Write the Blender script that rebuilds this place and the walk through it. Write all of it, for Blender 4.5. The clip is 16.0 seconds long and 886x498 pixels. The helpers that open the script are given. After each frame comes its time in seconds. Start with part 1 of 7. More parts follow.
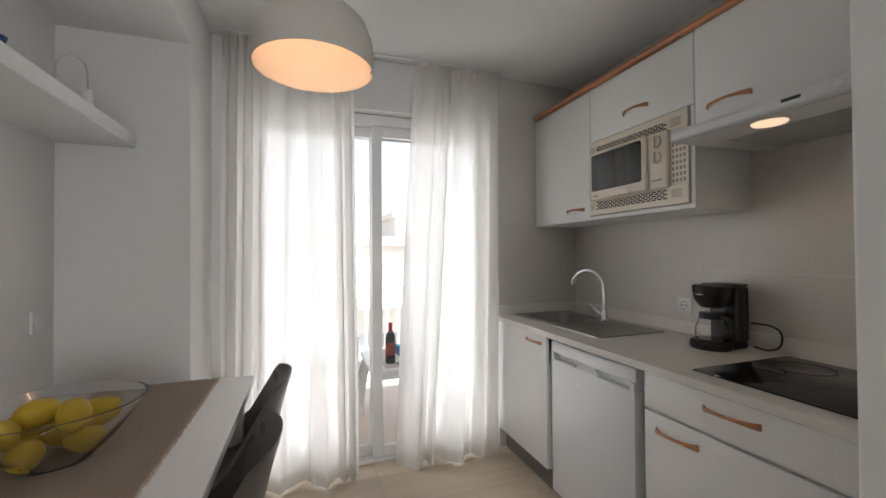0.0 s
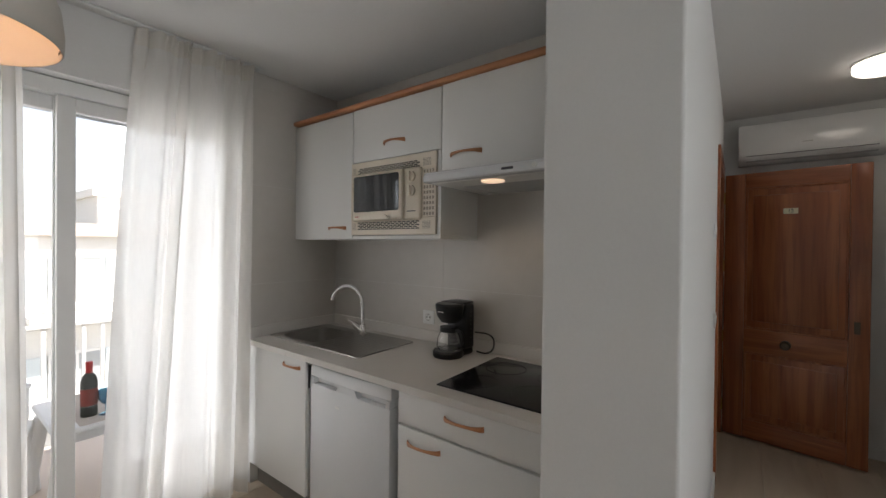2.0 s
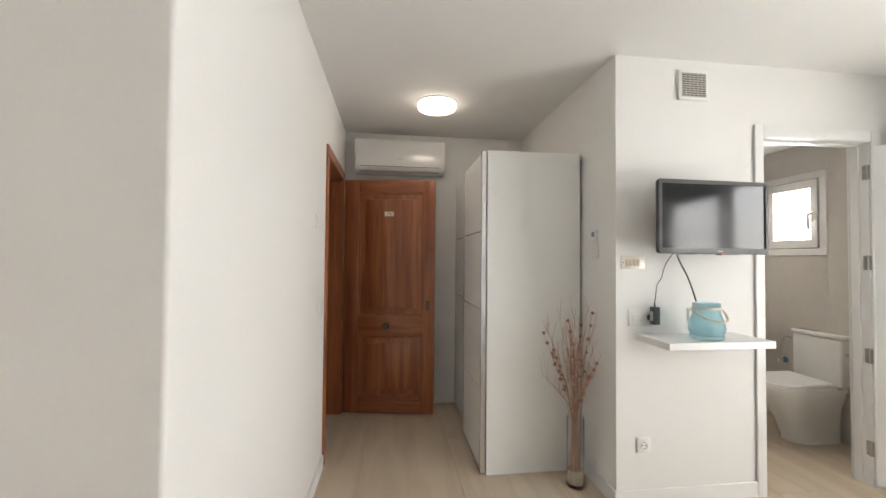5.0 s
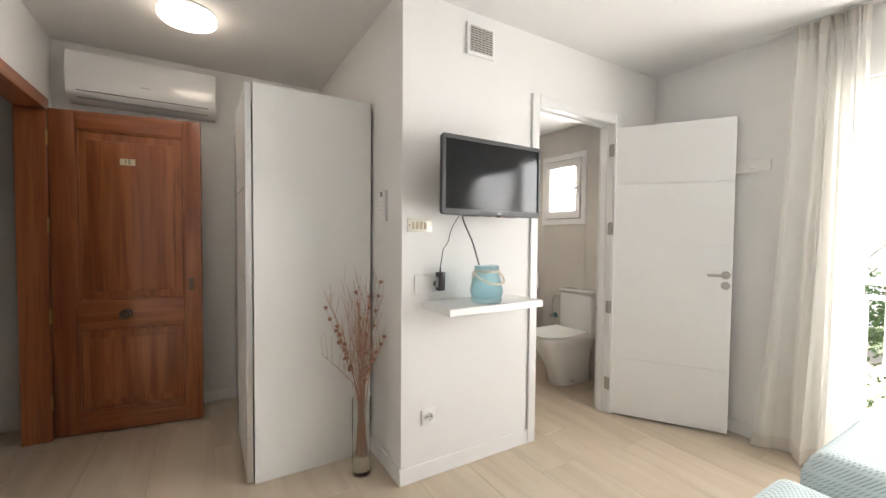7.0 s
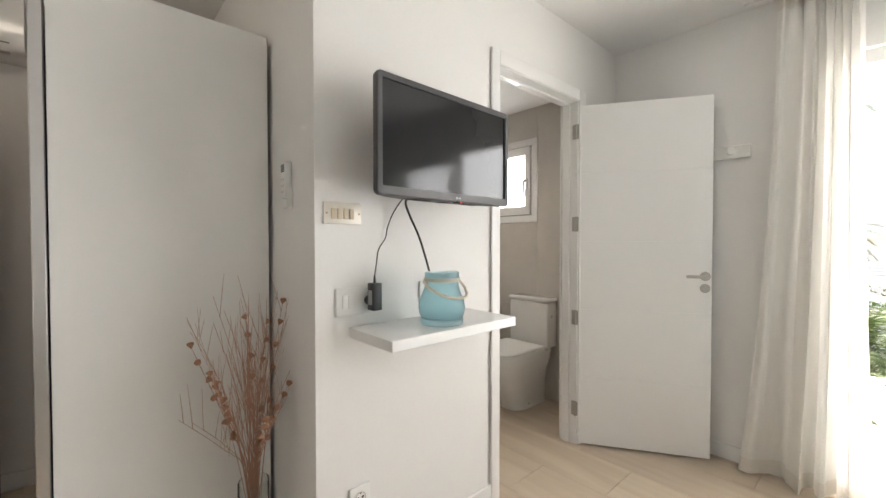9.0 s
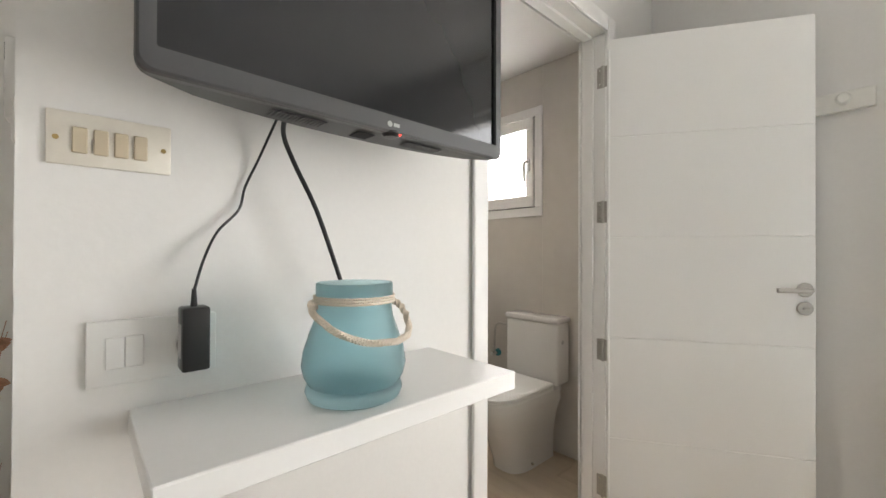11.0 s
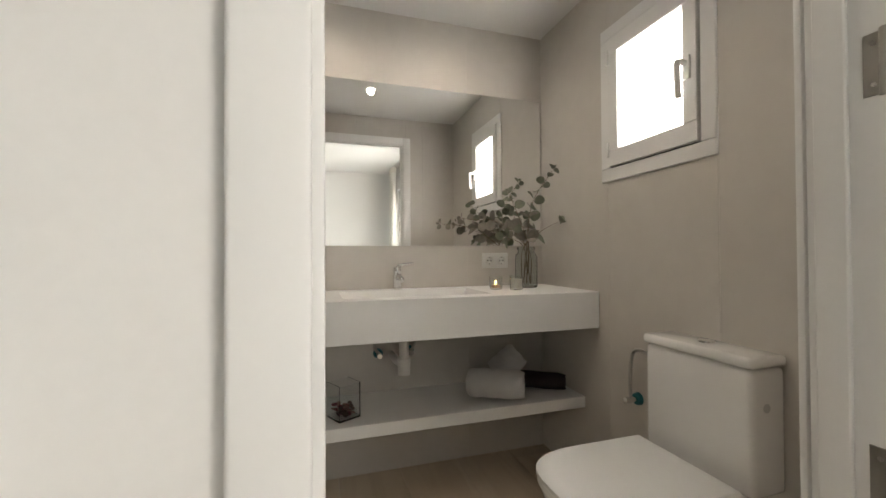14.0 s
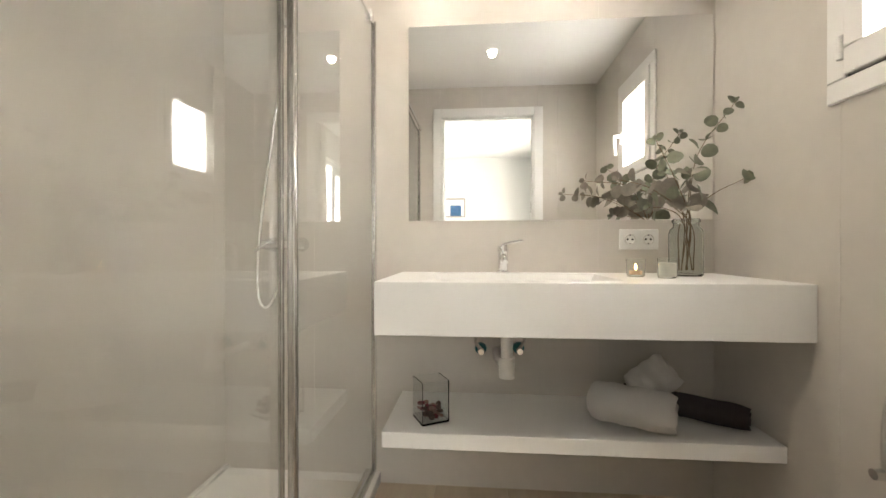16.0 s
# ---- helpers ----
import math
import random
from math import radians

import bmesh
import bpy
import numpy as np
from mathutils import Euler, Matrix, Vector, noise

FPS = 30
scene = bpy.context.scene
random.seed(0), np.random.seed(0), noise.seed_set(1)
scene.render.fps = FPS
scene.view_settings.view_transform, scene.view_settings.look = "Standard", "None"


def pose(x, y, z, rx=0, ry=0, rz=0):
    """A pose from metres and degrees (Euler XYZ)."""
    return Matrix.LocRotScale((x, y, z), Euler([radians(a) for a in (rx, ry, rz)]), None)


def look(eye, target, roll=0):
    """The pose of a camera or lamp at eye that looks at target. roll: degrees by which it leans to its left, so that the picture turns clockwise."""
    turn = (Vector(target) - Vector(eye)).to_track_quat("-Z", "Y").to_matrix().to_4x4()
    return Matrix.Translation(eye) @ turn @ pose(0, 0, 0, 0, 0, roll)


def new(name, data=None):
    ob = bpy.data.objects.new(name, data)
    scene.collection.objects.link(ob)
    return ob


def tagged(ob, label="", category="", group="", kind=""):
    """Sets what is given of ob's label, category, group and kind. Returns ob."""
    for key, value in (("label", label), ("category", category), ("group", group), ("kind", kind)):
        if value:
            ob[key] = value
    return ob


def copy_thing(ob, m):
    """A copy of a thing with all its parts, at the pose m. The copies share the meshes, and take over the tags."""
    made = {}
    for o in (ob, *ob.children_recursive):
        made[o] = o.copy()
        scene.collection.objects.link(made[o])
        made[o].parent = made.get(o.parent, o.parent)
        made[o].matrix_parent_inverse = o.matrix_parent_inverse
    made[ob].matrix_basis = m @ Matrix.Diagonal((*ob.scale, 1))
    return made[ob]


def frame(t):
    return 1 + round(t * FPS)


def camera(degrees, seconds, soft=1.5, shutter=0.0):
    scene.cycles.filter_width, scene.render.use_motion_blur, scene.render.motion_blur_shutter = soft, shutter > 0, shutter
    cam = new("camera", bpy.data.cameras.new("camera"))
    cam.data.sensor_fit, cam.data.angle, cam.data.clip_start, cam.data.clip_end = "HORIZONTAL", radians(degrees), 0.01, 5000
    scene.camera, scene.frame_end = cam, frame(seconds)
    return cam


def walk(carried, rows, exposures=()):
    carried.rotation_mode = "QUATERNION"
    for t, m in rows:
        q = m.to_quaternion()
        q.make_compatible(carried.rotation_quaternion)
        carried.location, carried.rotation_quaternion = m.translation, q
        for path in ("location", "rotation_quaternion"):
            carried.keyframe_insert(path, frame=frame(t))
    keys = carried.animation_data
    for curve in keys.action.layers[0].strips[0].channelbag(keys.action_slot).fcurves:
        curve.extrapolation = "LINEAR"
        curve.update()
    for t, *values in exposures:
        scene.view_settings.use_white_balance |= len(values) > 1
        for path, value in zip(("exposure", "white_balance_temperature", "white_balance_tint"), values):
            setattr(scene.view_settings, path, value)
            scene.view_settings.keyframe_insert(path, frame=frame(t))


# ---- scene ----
cam = camera(96.3, 16.0)
PATH = [
    (0, (0.776, 0.455, 1.291), (1.429, 2.345, 1.316), -0.4),
    (0.5, (0.723, 0.511, 1.332), (1.679, 2.268, 1.342), -0.1),
    (1, (0.722, 0.534, 1.392), (1.928, 2.129, 1.389), 0.0),
    (1.5, (0.736, 0.542, 1.427), (2.149, 1.957, 1.417), 0.5),
    (2, (0.778, 0.512, 1.444), (2.382, 1.707, 1.427), 0.6),
    (2.5, (0.821, 0.473, 1.454), (2.552, 1.474, 1.443), 0.7),
    (3, (0.864, 0.409, 1.448), (2.699, 1.204, 1.456), 0.7),
    (3.5, (0.91, 0.349, 1.433), (2.826, 0.923, 1.464), 0.7),
    (4, (0.964, 0.293, 1.41), (2.938, 0.608, 1.455), 0.8),
    (4.5, (1.028, 0.218, 1.384), (3.026, 0.285, 1.431), 0.8),
    (5, (1.073, 0.194, 1.336), (3.056, -0.063, 1.384), 0.5),
    (5.2, (1.103, 0.1, 1.351), (3.077, -0.217, 1.38), 0.6),
    (7.3, (1.368, -0.212, 1.257), (3.015, -1.344, 1.191), 0.5),
    (7.5, (1.408, -0.238, 1.251), (3.018, -1.424, 1.189), 0.5),
    (8, (1.586, -0.293, 1.249), (3.112, -1.584, 1.2), 0.2),
    (8.5, (1.729, -0.372, 1.229), (3.227, -1.696, 1.185), 0.1),
    (8.6, (1.765, -0.394, 1.226), (3.262, -1.72, 1.185), 0.1),
    (8.7, (1.795, -0.415, 1.229), (3.288, -1.745, 1.187), 0.1),
    (10.8, (2.328, -1.024, 1.176), (3.808, -2.369, 1.185), 0.2),
    (11, (2.361, -1.097, 1.17), (3.843, -2.44, 1.181), 0.2),
    (11.5, (2.44, -1.259, 1.151), (3.933, -2.59, 1.172), 0.2),
    (12, (2.515, -1.433, 1.154), (4.064, -2.699, 1.164), -0.4),
    (12.5, (2.587, -1.603, 1.126), (4.206, -2.776, 1.143), -0.2),
    (13, (2.651, -1.749, 1.106), (4.368, -2.774, 1.129), -0.3),
    (13.5, (2.72, -1.863, 1.089), (4.543, -2.685, 1.114), -0.3),
    (14, (2.797, -1.944, 1.078), (4.706, -2.539, 1.102), -0.3),
    (14.5, (2.866, -2.041, 1.052), (4.831, -2.414, 1.073), -0.2),
    (15, (2.953, -2.123, 1.049), (4.95, -2.236, 1.061), -0.3),
    (15.5, (3.031, -2.167, 1.033), (5.03, -2.102, 1.044), -0.0),
    (16, (3.115, -2.197, 1.009), (5.109, -2.037, 0.999), 0.0),
]
EXPOSURES = [(0.0, 1.1, 6550, 12.5), (1.0, 0.95, 6550, 12.5), (1.5, 0.85, 6550, 12.5), (2.0, 0.95, 6550, 12.5), (2.5, 1.25, 6650, 13), (3.5, 2.1, 6800, 13), (4.0, 2.2, 6850, 13), (5.0, 2.2, 6950, 13), (7.5, 2.3, 6950, 14),
             (8.5, 2.1, 7000, 14), (11.0, 2.0, 7000, 13.5), (12.0, 1.95, 7000, 13), (13.0, 1.65, 7150, 13), (14.5, 1.85, 7350, 13), (15.2, 2.25, 7400, 12.5), (16.0, 2.6, 7400, 12)]
walk(cam, [(t, look(eye, target, roll)) for t, eye, target, roll in PATH], EXPOSURES)

# ---- world, sun and lamps ----
world = bpy.data.worlds.new("sky")
scene.world = world
world.use_nodes = True
wn = world.node_tree
sky = wn.nodes.new("ShaderNodeTexSky")
sky.sky_type, sky.sun_disc = "NISHITA", False
sky.sun_elevation, sky.sun_rotation = radians(58), radians(150)
sky.dust_density, sky.ozone_density = 1.5, 0.0
haze = wn.nodes.new("ShaderNodeHueSaturation")
haze.inputs["Saturation"].default_value = 0.45
wn.links.new(sky.outputs[0], haze.inputs["Color"])
wn.links.new(haze.outputs[0], wn.nodes["Background"].inputs[0])
wn.nodes["Background"].inputs[1].default_value = 0.15


def lamp(name, kind, m, energy, color=(1, 1, 1), **settings):
    data = bpy.data.lights.new(name, kind)
    data.energy, data.color = energy, color
    for key, value in settings.items():
        if key == "angle":
            data.angle = value
        elif key == "size":
            data.size = value
        elif key == "size_y":
            data.shape, data.size_y = "RECTANGLE", value
        elif key == "radius":
            data.shadow_soft_size = value
        elif key == "spot":
            data.spot_size, data.spot_blend = value, 0.7
    ob = new(name, data)
    ob.matrix_world = m
    return ob


# the sun stands over the bedroom's balcony side
lamp("sun", "SUN", look((2.2, -3.6, 7.0), (0, 0, 0)), 5.0, (1.0, 0.95, 0.88), angle=radians(0.5))
# daylight in the two balcony doors and the bathroom window
for wx, ww in ((0.73, 0.50), (1.69, 0.50)):
    lamp("window_light_north", "AREA", look((wx, 3.06, 1.15), (wx, 0, 1.55)), 4.0, (0.93, 0.97, 1.0), size=ww, size_y=1.95)
lamp("window_light_south", "AREA", look((1.2, -3.36, 1.15), (1.2, 0, 1.0)), 21, (0.92, 0.97, 1.0), size=1.6, size_y=1.95)
lamp("window_light_bath", "AREA", look((3.99, -3.31, 1.72), (3.99, 0, 1.72)), 3.2, (0.97, 0.98, 1.0), size=0.28, size_y=0.4)
# lamps of the flat
lamp("pendant_bulb", "POINT", pose(0.80, 1.62, 1.895), 0.38, (1.0, 0.60, 0.38), radius=0.03)
lamp("hall_lamp", "POINT", pose(3.95, -0.125, 2.40), 0.38, (1.0, 0.90, 0.78), radius=0.10)
lamp("hood_lamp", "SPOT", pose(2.33, 1.36, 1.705), 0.4, (1.0, 0.75, 0.45), radius=0.03, spot=radians(140))
for sx, sy, power in ((4.45, -2.0, 1.4), (4.45, -2.56, 1.4), (3.81, -2.31, 2.4)):
    lamp("spot_lamp", "SPOT", pose(sx, sy, 2.285), power, (1.0, 0.935, 0.85), radius=0.025, spot=radians(150))

# ---- materials ----


def mat(name, color, rough=0.5, metal=0.0, scale=30.0, vary=0.06, bump=0.02, grain=(1, 1, 1), big=2.5, spec=0.5, coat=0.0):
    """A surface with variation at two scales, and fine relief."""
    m = bpy.data.materials.new(name)
    m.use_nodes = True
    n, l = m.node_tree.nodes, m.node_tree.links
    b = n["Principled BSDF"]
    tc = n.new("ShaderNodeTexCoord")
    mp = n.new("ShaderNodeMapping")
    mp.inputs["Scale"].default_value = grain
    l.new(tc.outputs["Object"], mp.inputs["Vector"])
    fine, broad = n.new("ShaderNodeTexNoise"), n.new("ShaderNodeTexNoise")
    fine.inputs["Scale"].default_value, fine.inputs["Detail"].default_value = scale, 6
    broad.inputs["Scale"].default_value, broad.inputs["Detail"].default_value = big, 3
    l.new(mp.outputs[0], fine.inputs["Vector"])
    l.new(mp.outputs[0], broad.inputs["Vector"])
    add = n.new("ShaderNodeMath")
    add.operation = "ADD"
    l.new(fine.outputs[0], add.inputs[0])
    l.new(broad.outputs[0], add.inputs[1])
    rng = n.new("ShaderNodeMapRange")
    rng.inputs["From Min"].default_value, rng.inputs["From Max"].default_value = 0.6, 1.4
    rng.inputs["To Min"].default_value, rng.inputs["To Max"].default_value = 1 - vary, 1 + vary
    l.new(add.outputs[0], rng.inputs["Value"])
    mul = n.new("ShaderNodeVectorMath")
    mul.operation = "SCALE"
    mul.inputs[0].default_value = color
    l.new(rng.outputs[0], mul.inputs["Scale"])
    l.new(mul.outputs[0], b.inputs["Base Color"])
    b.inputs["Roughness"].default_value, b.inputs["Metallic"].default_value = rough, metal
    b.inputs["Specular IOR Level"].default_value = spec
    b.inputs["Coat Weight"].default_value = coat
    if rough > 0.08:
        rr = n.new("ShaderNodeMapRange")
        rr.inputs["To Min"].default_value, rr.inputs["To Max"].default_value = rough * 0.85, min(1, rough * 1.15)
        l.new(broad.outputs[0], rr.inputs["Value"])
        l.new(rr.outputs[0], b.inputs["Roughness"])
    if bump:
        bp = n.new("ShaderNodeBump")
        bp.inputs["Strength"].default_value, bp.inputs["Distance"].default_value = min(1, bump * 5), 0.004
        l.new(fine.outputs[0], bp.inputs["Height"])
        l.new(bp.outputs[0], b.inputs["Normal"])
    return m


def wood(name, dark, light, rough=0.45, axis=2, rings=9.0, stretch=0.06, coat=0.1, each=0.0, streak=0.0):
    """Wood with streaks along one axis. each: how far pieces differ."""
    m = mat(name, light, rough, 0, 60, 0.05, 0.02, coat=coat)
    n, l = m.node_tree.nodes, m.node_tree.links
    b = n["Principled BSDF"]
    tc = n.new("ShaderNodeTexCoord")
    mp = n.new("ShaderNodeMapping")
    sc = [1.0, 1.0, 1.0]
    sc[axis] = stretch
    mp.inputs["Scale"].default_value = sc
    l.new(tc.outputs["Object"], mp.inputs["Vector"])
    wv = n.new("ShaderNodeTexNoise")
    wv.inputs["Scale"].default_value, wv.inputs["Detail"].default_value, wv.inputs["Distortion"].default_value = rings, 8, 1.2
    info = n.new("ShaderNodeObjectInfo")
    off = n.new("ShaderNodeVectorMath")
    off.operation = "MULTIPLY_ADD"
    off.inputs[1].default_value = (17, 23, 31)
    l.new(info.outputs["Random"], off.inputs[0])
    l.new(mp.outputs[0], off.inputs[2])
    l.new(off.outputs[0], wv.inputs["Vector"])
    ramp = n.new("ShaderNodeValToRGB")
    ramp.color_ramp.elements[0].position, ramp.color_ramp.elements[0].color = 0.34, (*dark, 1)
    ramp.color_ramp.elements[1].position, ramp.color_ramp.elements[1].color = 0.60, (*light, 1)
    l.new(wv.outputs[0], ramp.inputs[0])
    out = ramp.outputs[0]
    if streak:
        # narrow dark growth lines that wander along the grain
        growth = n.new("ShaderNodeTexNoise")
        growth.inputs["Scale"].default_value, growth.inputs["Detail"].default_value, growth.inputs["Distortion"].default_value = rings * 4.5, 3, 0.8
        l.new(off.outputs[0], growth.inputs["Vector"])
        lines = n.new("ShaderNodeMapRange")
        lines.inputs["From Min"].default_value, lines.inputs["From Max"].default_value = 0.36, 0.54
        lines.inputs["To Min"].default_value, lines.inputs["To Max"].default_value = 1 - streak, 1.0
        l.new(growth.outputs[0], lines.inputs["Value"])
        dim = n.new("ShaderNodeVectorMath")
        dim.operation = "SCALE"
        l.new(out, dim.inputs[0])
        l.new(lines.outputs[0], dim.inputs["Scale"])
        out = dim.outputs[0]
    if each:
        rng = n.new("ShaderNodeMapRange")
        rng.inputs["To Min"].default_value, rng.inputs["To Max"].default_value = 1 - each, 1 + each
        l.new(info.outputs["Random"], rng.inputs["Value"])
        sclr = n.new("ShaderNodeVectorMath")
        sclr.operation = "SCALE"
        l.new(out, sclr.inputs[0])
        l.new(rng.outputs[0], sclr.inputs["Scale"])
        out = sclr.outputs[0]
    l.new(out, b.inputs["Base Color"])
    return m


def cloth(name, color, sheer=0.45, weave=900.0, open_part=0.0):
    """Woven cloth that lets light through."""
    m = bpy.data.materials.new(name)
    m.use_nodes = True
    n, l = m.node_tree.nodes, m.node_tree.links
    n.remove(n["Principled BSDF"])
    out = n["Material Output"]
    dif, tra, mix = n.new("ShaderNodeBsdfDiffuse"), n.new("ShaderNodeBsdfTranslucent"), n.new("ShaderNodeMixShader")
    tc, nz = n.new("ShaderNodeTexCoord"), n.new("ShaderNodeTexNoise")
    mp = n.new("ShaderNodeMapping")
    mp.inputs["Scale"].default_value = (1, 1, 0.15)
    l.new(tc.outputs["Object"], mp.inputs[0])
    l.new(mp.outputs[0], nz.inputs["Vector"])
    nz.inputs["Scale"].default_value, nz.inputs["Detail"].default_value = 120, 4
    rng = n.new("ShaderNodeMapRange")
    rng.inputs["To Min"].default_value, rng.inputs["To Max"].default_value = 0.96, 1.03
    l.new(nz.outputs[0], rng.inputs["Value"])
    mul = n.new("ShaderNodeVectorMath")
    mul.operation = "SCALE"
    mul.inputs[0].default_value = color
    l.new(rng.outputs[0], mul.inputs["Scale"])
    l.new(mul.outputs[0], dif.inputs[0])
    l.new(mul.outputs[0], tra.inputs[0])
    mix.inputs[0].default_value = sheer
    l.new(dif.outputs[0], mix.inputs[1])
    l.new(tra.outputs[0], mix.inputs[2])
    last = mix.outputs[0]
    if open_part:
        clear, mix2 = n.new("ShaderNodeBsdfTransparent"), n.new("ShaderNodeMixShader")
        mix2.inputs[0].default_value = open_part
        l.new(last, mix2.inputs[1])
        l.new(clear.outputs[0], mix2.inputs[2])
        last = mix2.outputs[0]
    l.new(last, out.inputs[0])
    return m


def glass(name, color=(1, 1, 1), rough=0.0, ior=1.45):
    m = bpy.data.materials.new(name)
    m.use_nodes = True
    b = m.node_tree.nodes["Principled BSDF"]
    b.inputs["Base Color"].default_value = (*color, 1)
    b.inputs["Transmission Weight"].default_value, b.inputs["Roughness"].default_value = 1, rough
    b.inputs["IOR"].default_value = ior
    return m


def glow(name, color, strength):
    m = bpy.data.materials.new(name)
    m.use_nodes = True
    b = m.node_tree.nodes["Principled BSDF"]
    b.inputs["Base Color"].default_value = (*color, 1)
    b.inputs["Emission Color"].default_value, b.inputs["Emission Strength"].default_value = (*color, 1), strength
    return m


PLASTER = mat("white plaster", (0.80, 0.79, 0.77), 0.85, 0, 90, 0.02, 0.012, big=1.2)
CEIL = mat("ceiling paint", (0.80, 0.79, 0.775), 0.9, 0, 60, 0.015, 0.01)
TILE_K = mat("greige wall tile", (0.60, 0.565, 0.52), 0.35, 0, 14, 0.04, 0.005)
GROUT = mat("pale grout", (0.70, 0.67, 0.63), 0.9, 0, 200, 0.05, 0.03)
PLANK = wood("wood-look floor tile", (0.52, 0.42, 0.315), (0.60, 0.50, 0.385), 0.38, 0, 7.0, 0.10, 0.0, 0.03)
LACQ = mat("white lacquer", (0.82, 0.815, 0.80), 0.32, 0, 120, 0.012, 0.004)
MELA = mat("white melamine front", (0.78, 0.775, 0.75), 0.40, 0, 150, 0.015, 0.006)
CREAM = mat("cream enamel", (0.74, 0.66, 0.54), 0.35, 0, 80, 0.02, 0.004)
ENAMEL = mat("white enamel", (0.76, 0.77, 0.78), 0.22, 0, 50, 0.01, 0.002)
COUNTER = mat("pale stone worktop", (0.68, 0.645, 0.60), 0.30, 0, 220, 0.05, 0.004)
STEEL = mat("brushed steel", (0.42, 0.40, 0.375), 0.33, 1.0, 200, 0.06, 0.01, grain=(1, 8, 1))
CHROME = mat("chrome", (0.80, 0.80, 0.80), 0.07, 1.0, 40, 0.02, 0)
NICKEL = mat("satin nickel", (0.44, 0.42, 0.39), 0.30, 1.0, 120, 0.04, 0.004)
ALU = mat("anodised aluminium", (0.62, 0.62, 0.62), 0.35, 1.0, 150, 0.03, 0.004, grain=(6, 6, 1))
BEECH = wood("beech handle", (0.42, 0.17, 0.07), (0.56, 0.26, 0.12), 0.40, 1, 14, 0.15)
PINE = wood("varnished pine", (0.26, 0.074, 0.026), (0.41, 0.138, 0.052), 0.34, 2, 9.0, 0.05, 0.3, streak=0.24)
BLACK = mat("black plastic", (0.012, 0.012, 0.013), 0.32, 0, 200, 0.1, 0.004)
GREYP = mat("dark grey plastic", (0.058, 0.058, 0.061), 0.42, 0, 260, 0.06, 0.006)
HOB = mat("black glass", (0.008, 0.008, 0.009), 0.16, 0, 20, 0.05, 0)
SCREEN = mat("dark screen", (0.012, 0.013, 0.015), 0.06, 0, 20, 0.05, 0)
TVGLASS = mat("matt-coated television screen", (0.016, 0.016, 0.018), 0.08, 0, 20, 0.05, 0, spec=0.38)
WHITEP = mat("white plastic", (0.80, 0.80, 0.78), 0.40, 0, 90, 0.01, 0.003)
PLINTH = mat("grey plinth", (0.20, 0.185, 0.17), 0.35, 0.4, 90, 0.05, 0.01)
CERAMIC = mat("white ceramic", (0.83, 0.82, 0.80), 0.10, 0, 20, 0.01, 0, coat=0.3)
CURTAIN = cloth("sheer linen", (0.87, 0.845, 0.81), 0.55, open_part=0.07)
DRAPE = cloth("cream drape", (0.86, 0.84, 0.80), 0.34)
HEM = cloth("linen hem", (0.80, 0.76, 0.70), 0.25)
GLASS = glass("clear glass")
THIN = glass("thin clear glass", (0.95, 0.965, 0.95), 0.0, 1.05)
THIN.node_tree.nodes["Principled BSDF"].inputs["Coat Weight"].default_value = 1.0
SHOWER = glass("clear shower glass", (0.92, 0.938, 0.935))
MIRROR = mat("silvered mirror", (0.93, 0.94, 0.93), 0.015, 1.0, 10, 0.0, 0)
SHELL = mat("grey moulded plastic", (0.140, 0.126, 0.118), 0.28, 0, 240, 0.05, 0.01)
LAMPOUT = mat("matt grey-white lacquer", (0.52, 0.49, 0.45), 0.55, 0, 100, 0.02, 0.004)
RUNNER = mat("brown linen runner", (0.65, 0.52, 0.42), 0.95, 0, 500, 0.25, 0.08, grain=(1, 0.25, 1))
SPREAD = mat("pale blue bedspread", (0.63, 0.71, 0.72), 0.9, 0, 300, 0.05, 0.05)



def honeycomb(m, step):
    """Woven cells: small shaded dimples in rows, as relief and colour."""
    n, l = m.node_tree.nodes, m.node_tree.links
    b = n["Principled BSDF"]
    tc, sep = n.new("ShaderNodeTexCoord"), n.new("ShaderNodeSeparateXYZ")
    l.new(tc.outputs["Object"], sep.inputs[0])

    def node(op, a, c):
        v = n.new("ShaderNodeMath")
        v.operation = op
        for k, s in enumerate((a, c)):
            if isinstance(s, (int, float)):
                v.inputs[k].default_value = s
            elif s is not None:
                l.new(s, v.inputs[k])
        return v.outputs[0]

    u = node("ADD", node("MULTIPLY", sep.outputs[0], 6.283 / step), node("MULTIPLY", sep.outputs[2], 6.283 / step))
    w = node("ADD", node("MULTIPLY", sep.outputs[1], 6.283 / (step * 1.7)), node("MULTIPLY", sep.outputs[2], 2.1 / step))
    cells = node("MULTIPLY", node("SINE", u, None), node("SINE", w, None))
    pit = n.new("ShaderNodeMapRange")
    pit.inputs["From Min"].default_value, pit.inputs["From Max"].default_value = 0.15, 0.75
    l.new(cells, pit.inputs["Value"])
    mix = n.new("ShaderNodeMix")
    mix.data_type = "RGBA"
    old = b.inputs["Base Color"].links[0].from_socket
    l.new(pit.outputs[0], mix.inputs["Factor"])
    l.new(old, mix.inputs["A"])
    mix.inputs["B"].default_value = (0.36, 0.45, 0.47, 1)
    l.new(mix.outputs["Result"], b.inputs["Base Color"])
    bp = n.new("ShaderNodeBump")
    bp.inputs["Strength"].default_value, bp.inputs["Distance"].default_value = 0.6, 0.004
    bp.invert = True
    l.new(pit.outputs[0], bp.inputs["Height"])
    l.new(bp.outputs[0], b.inputs["Normal"])


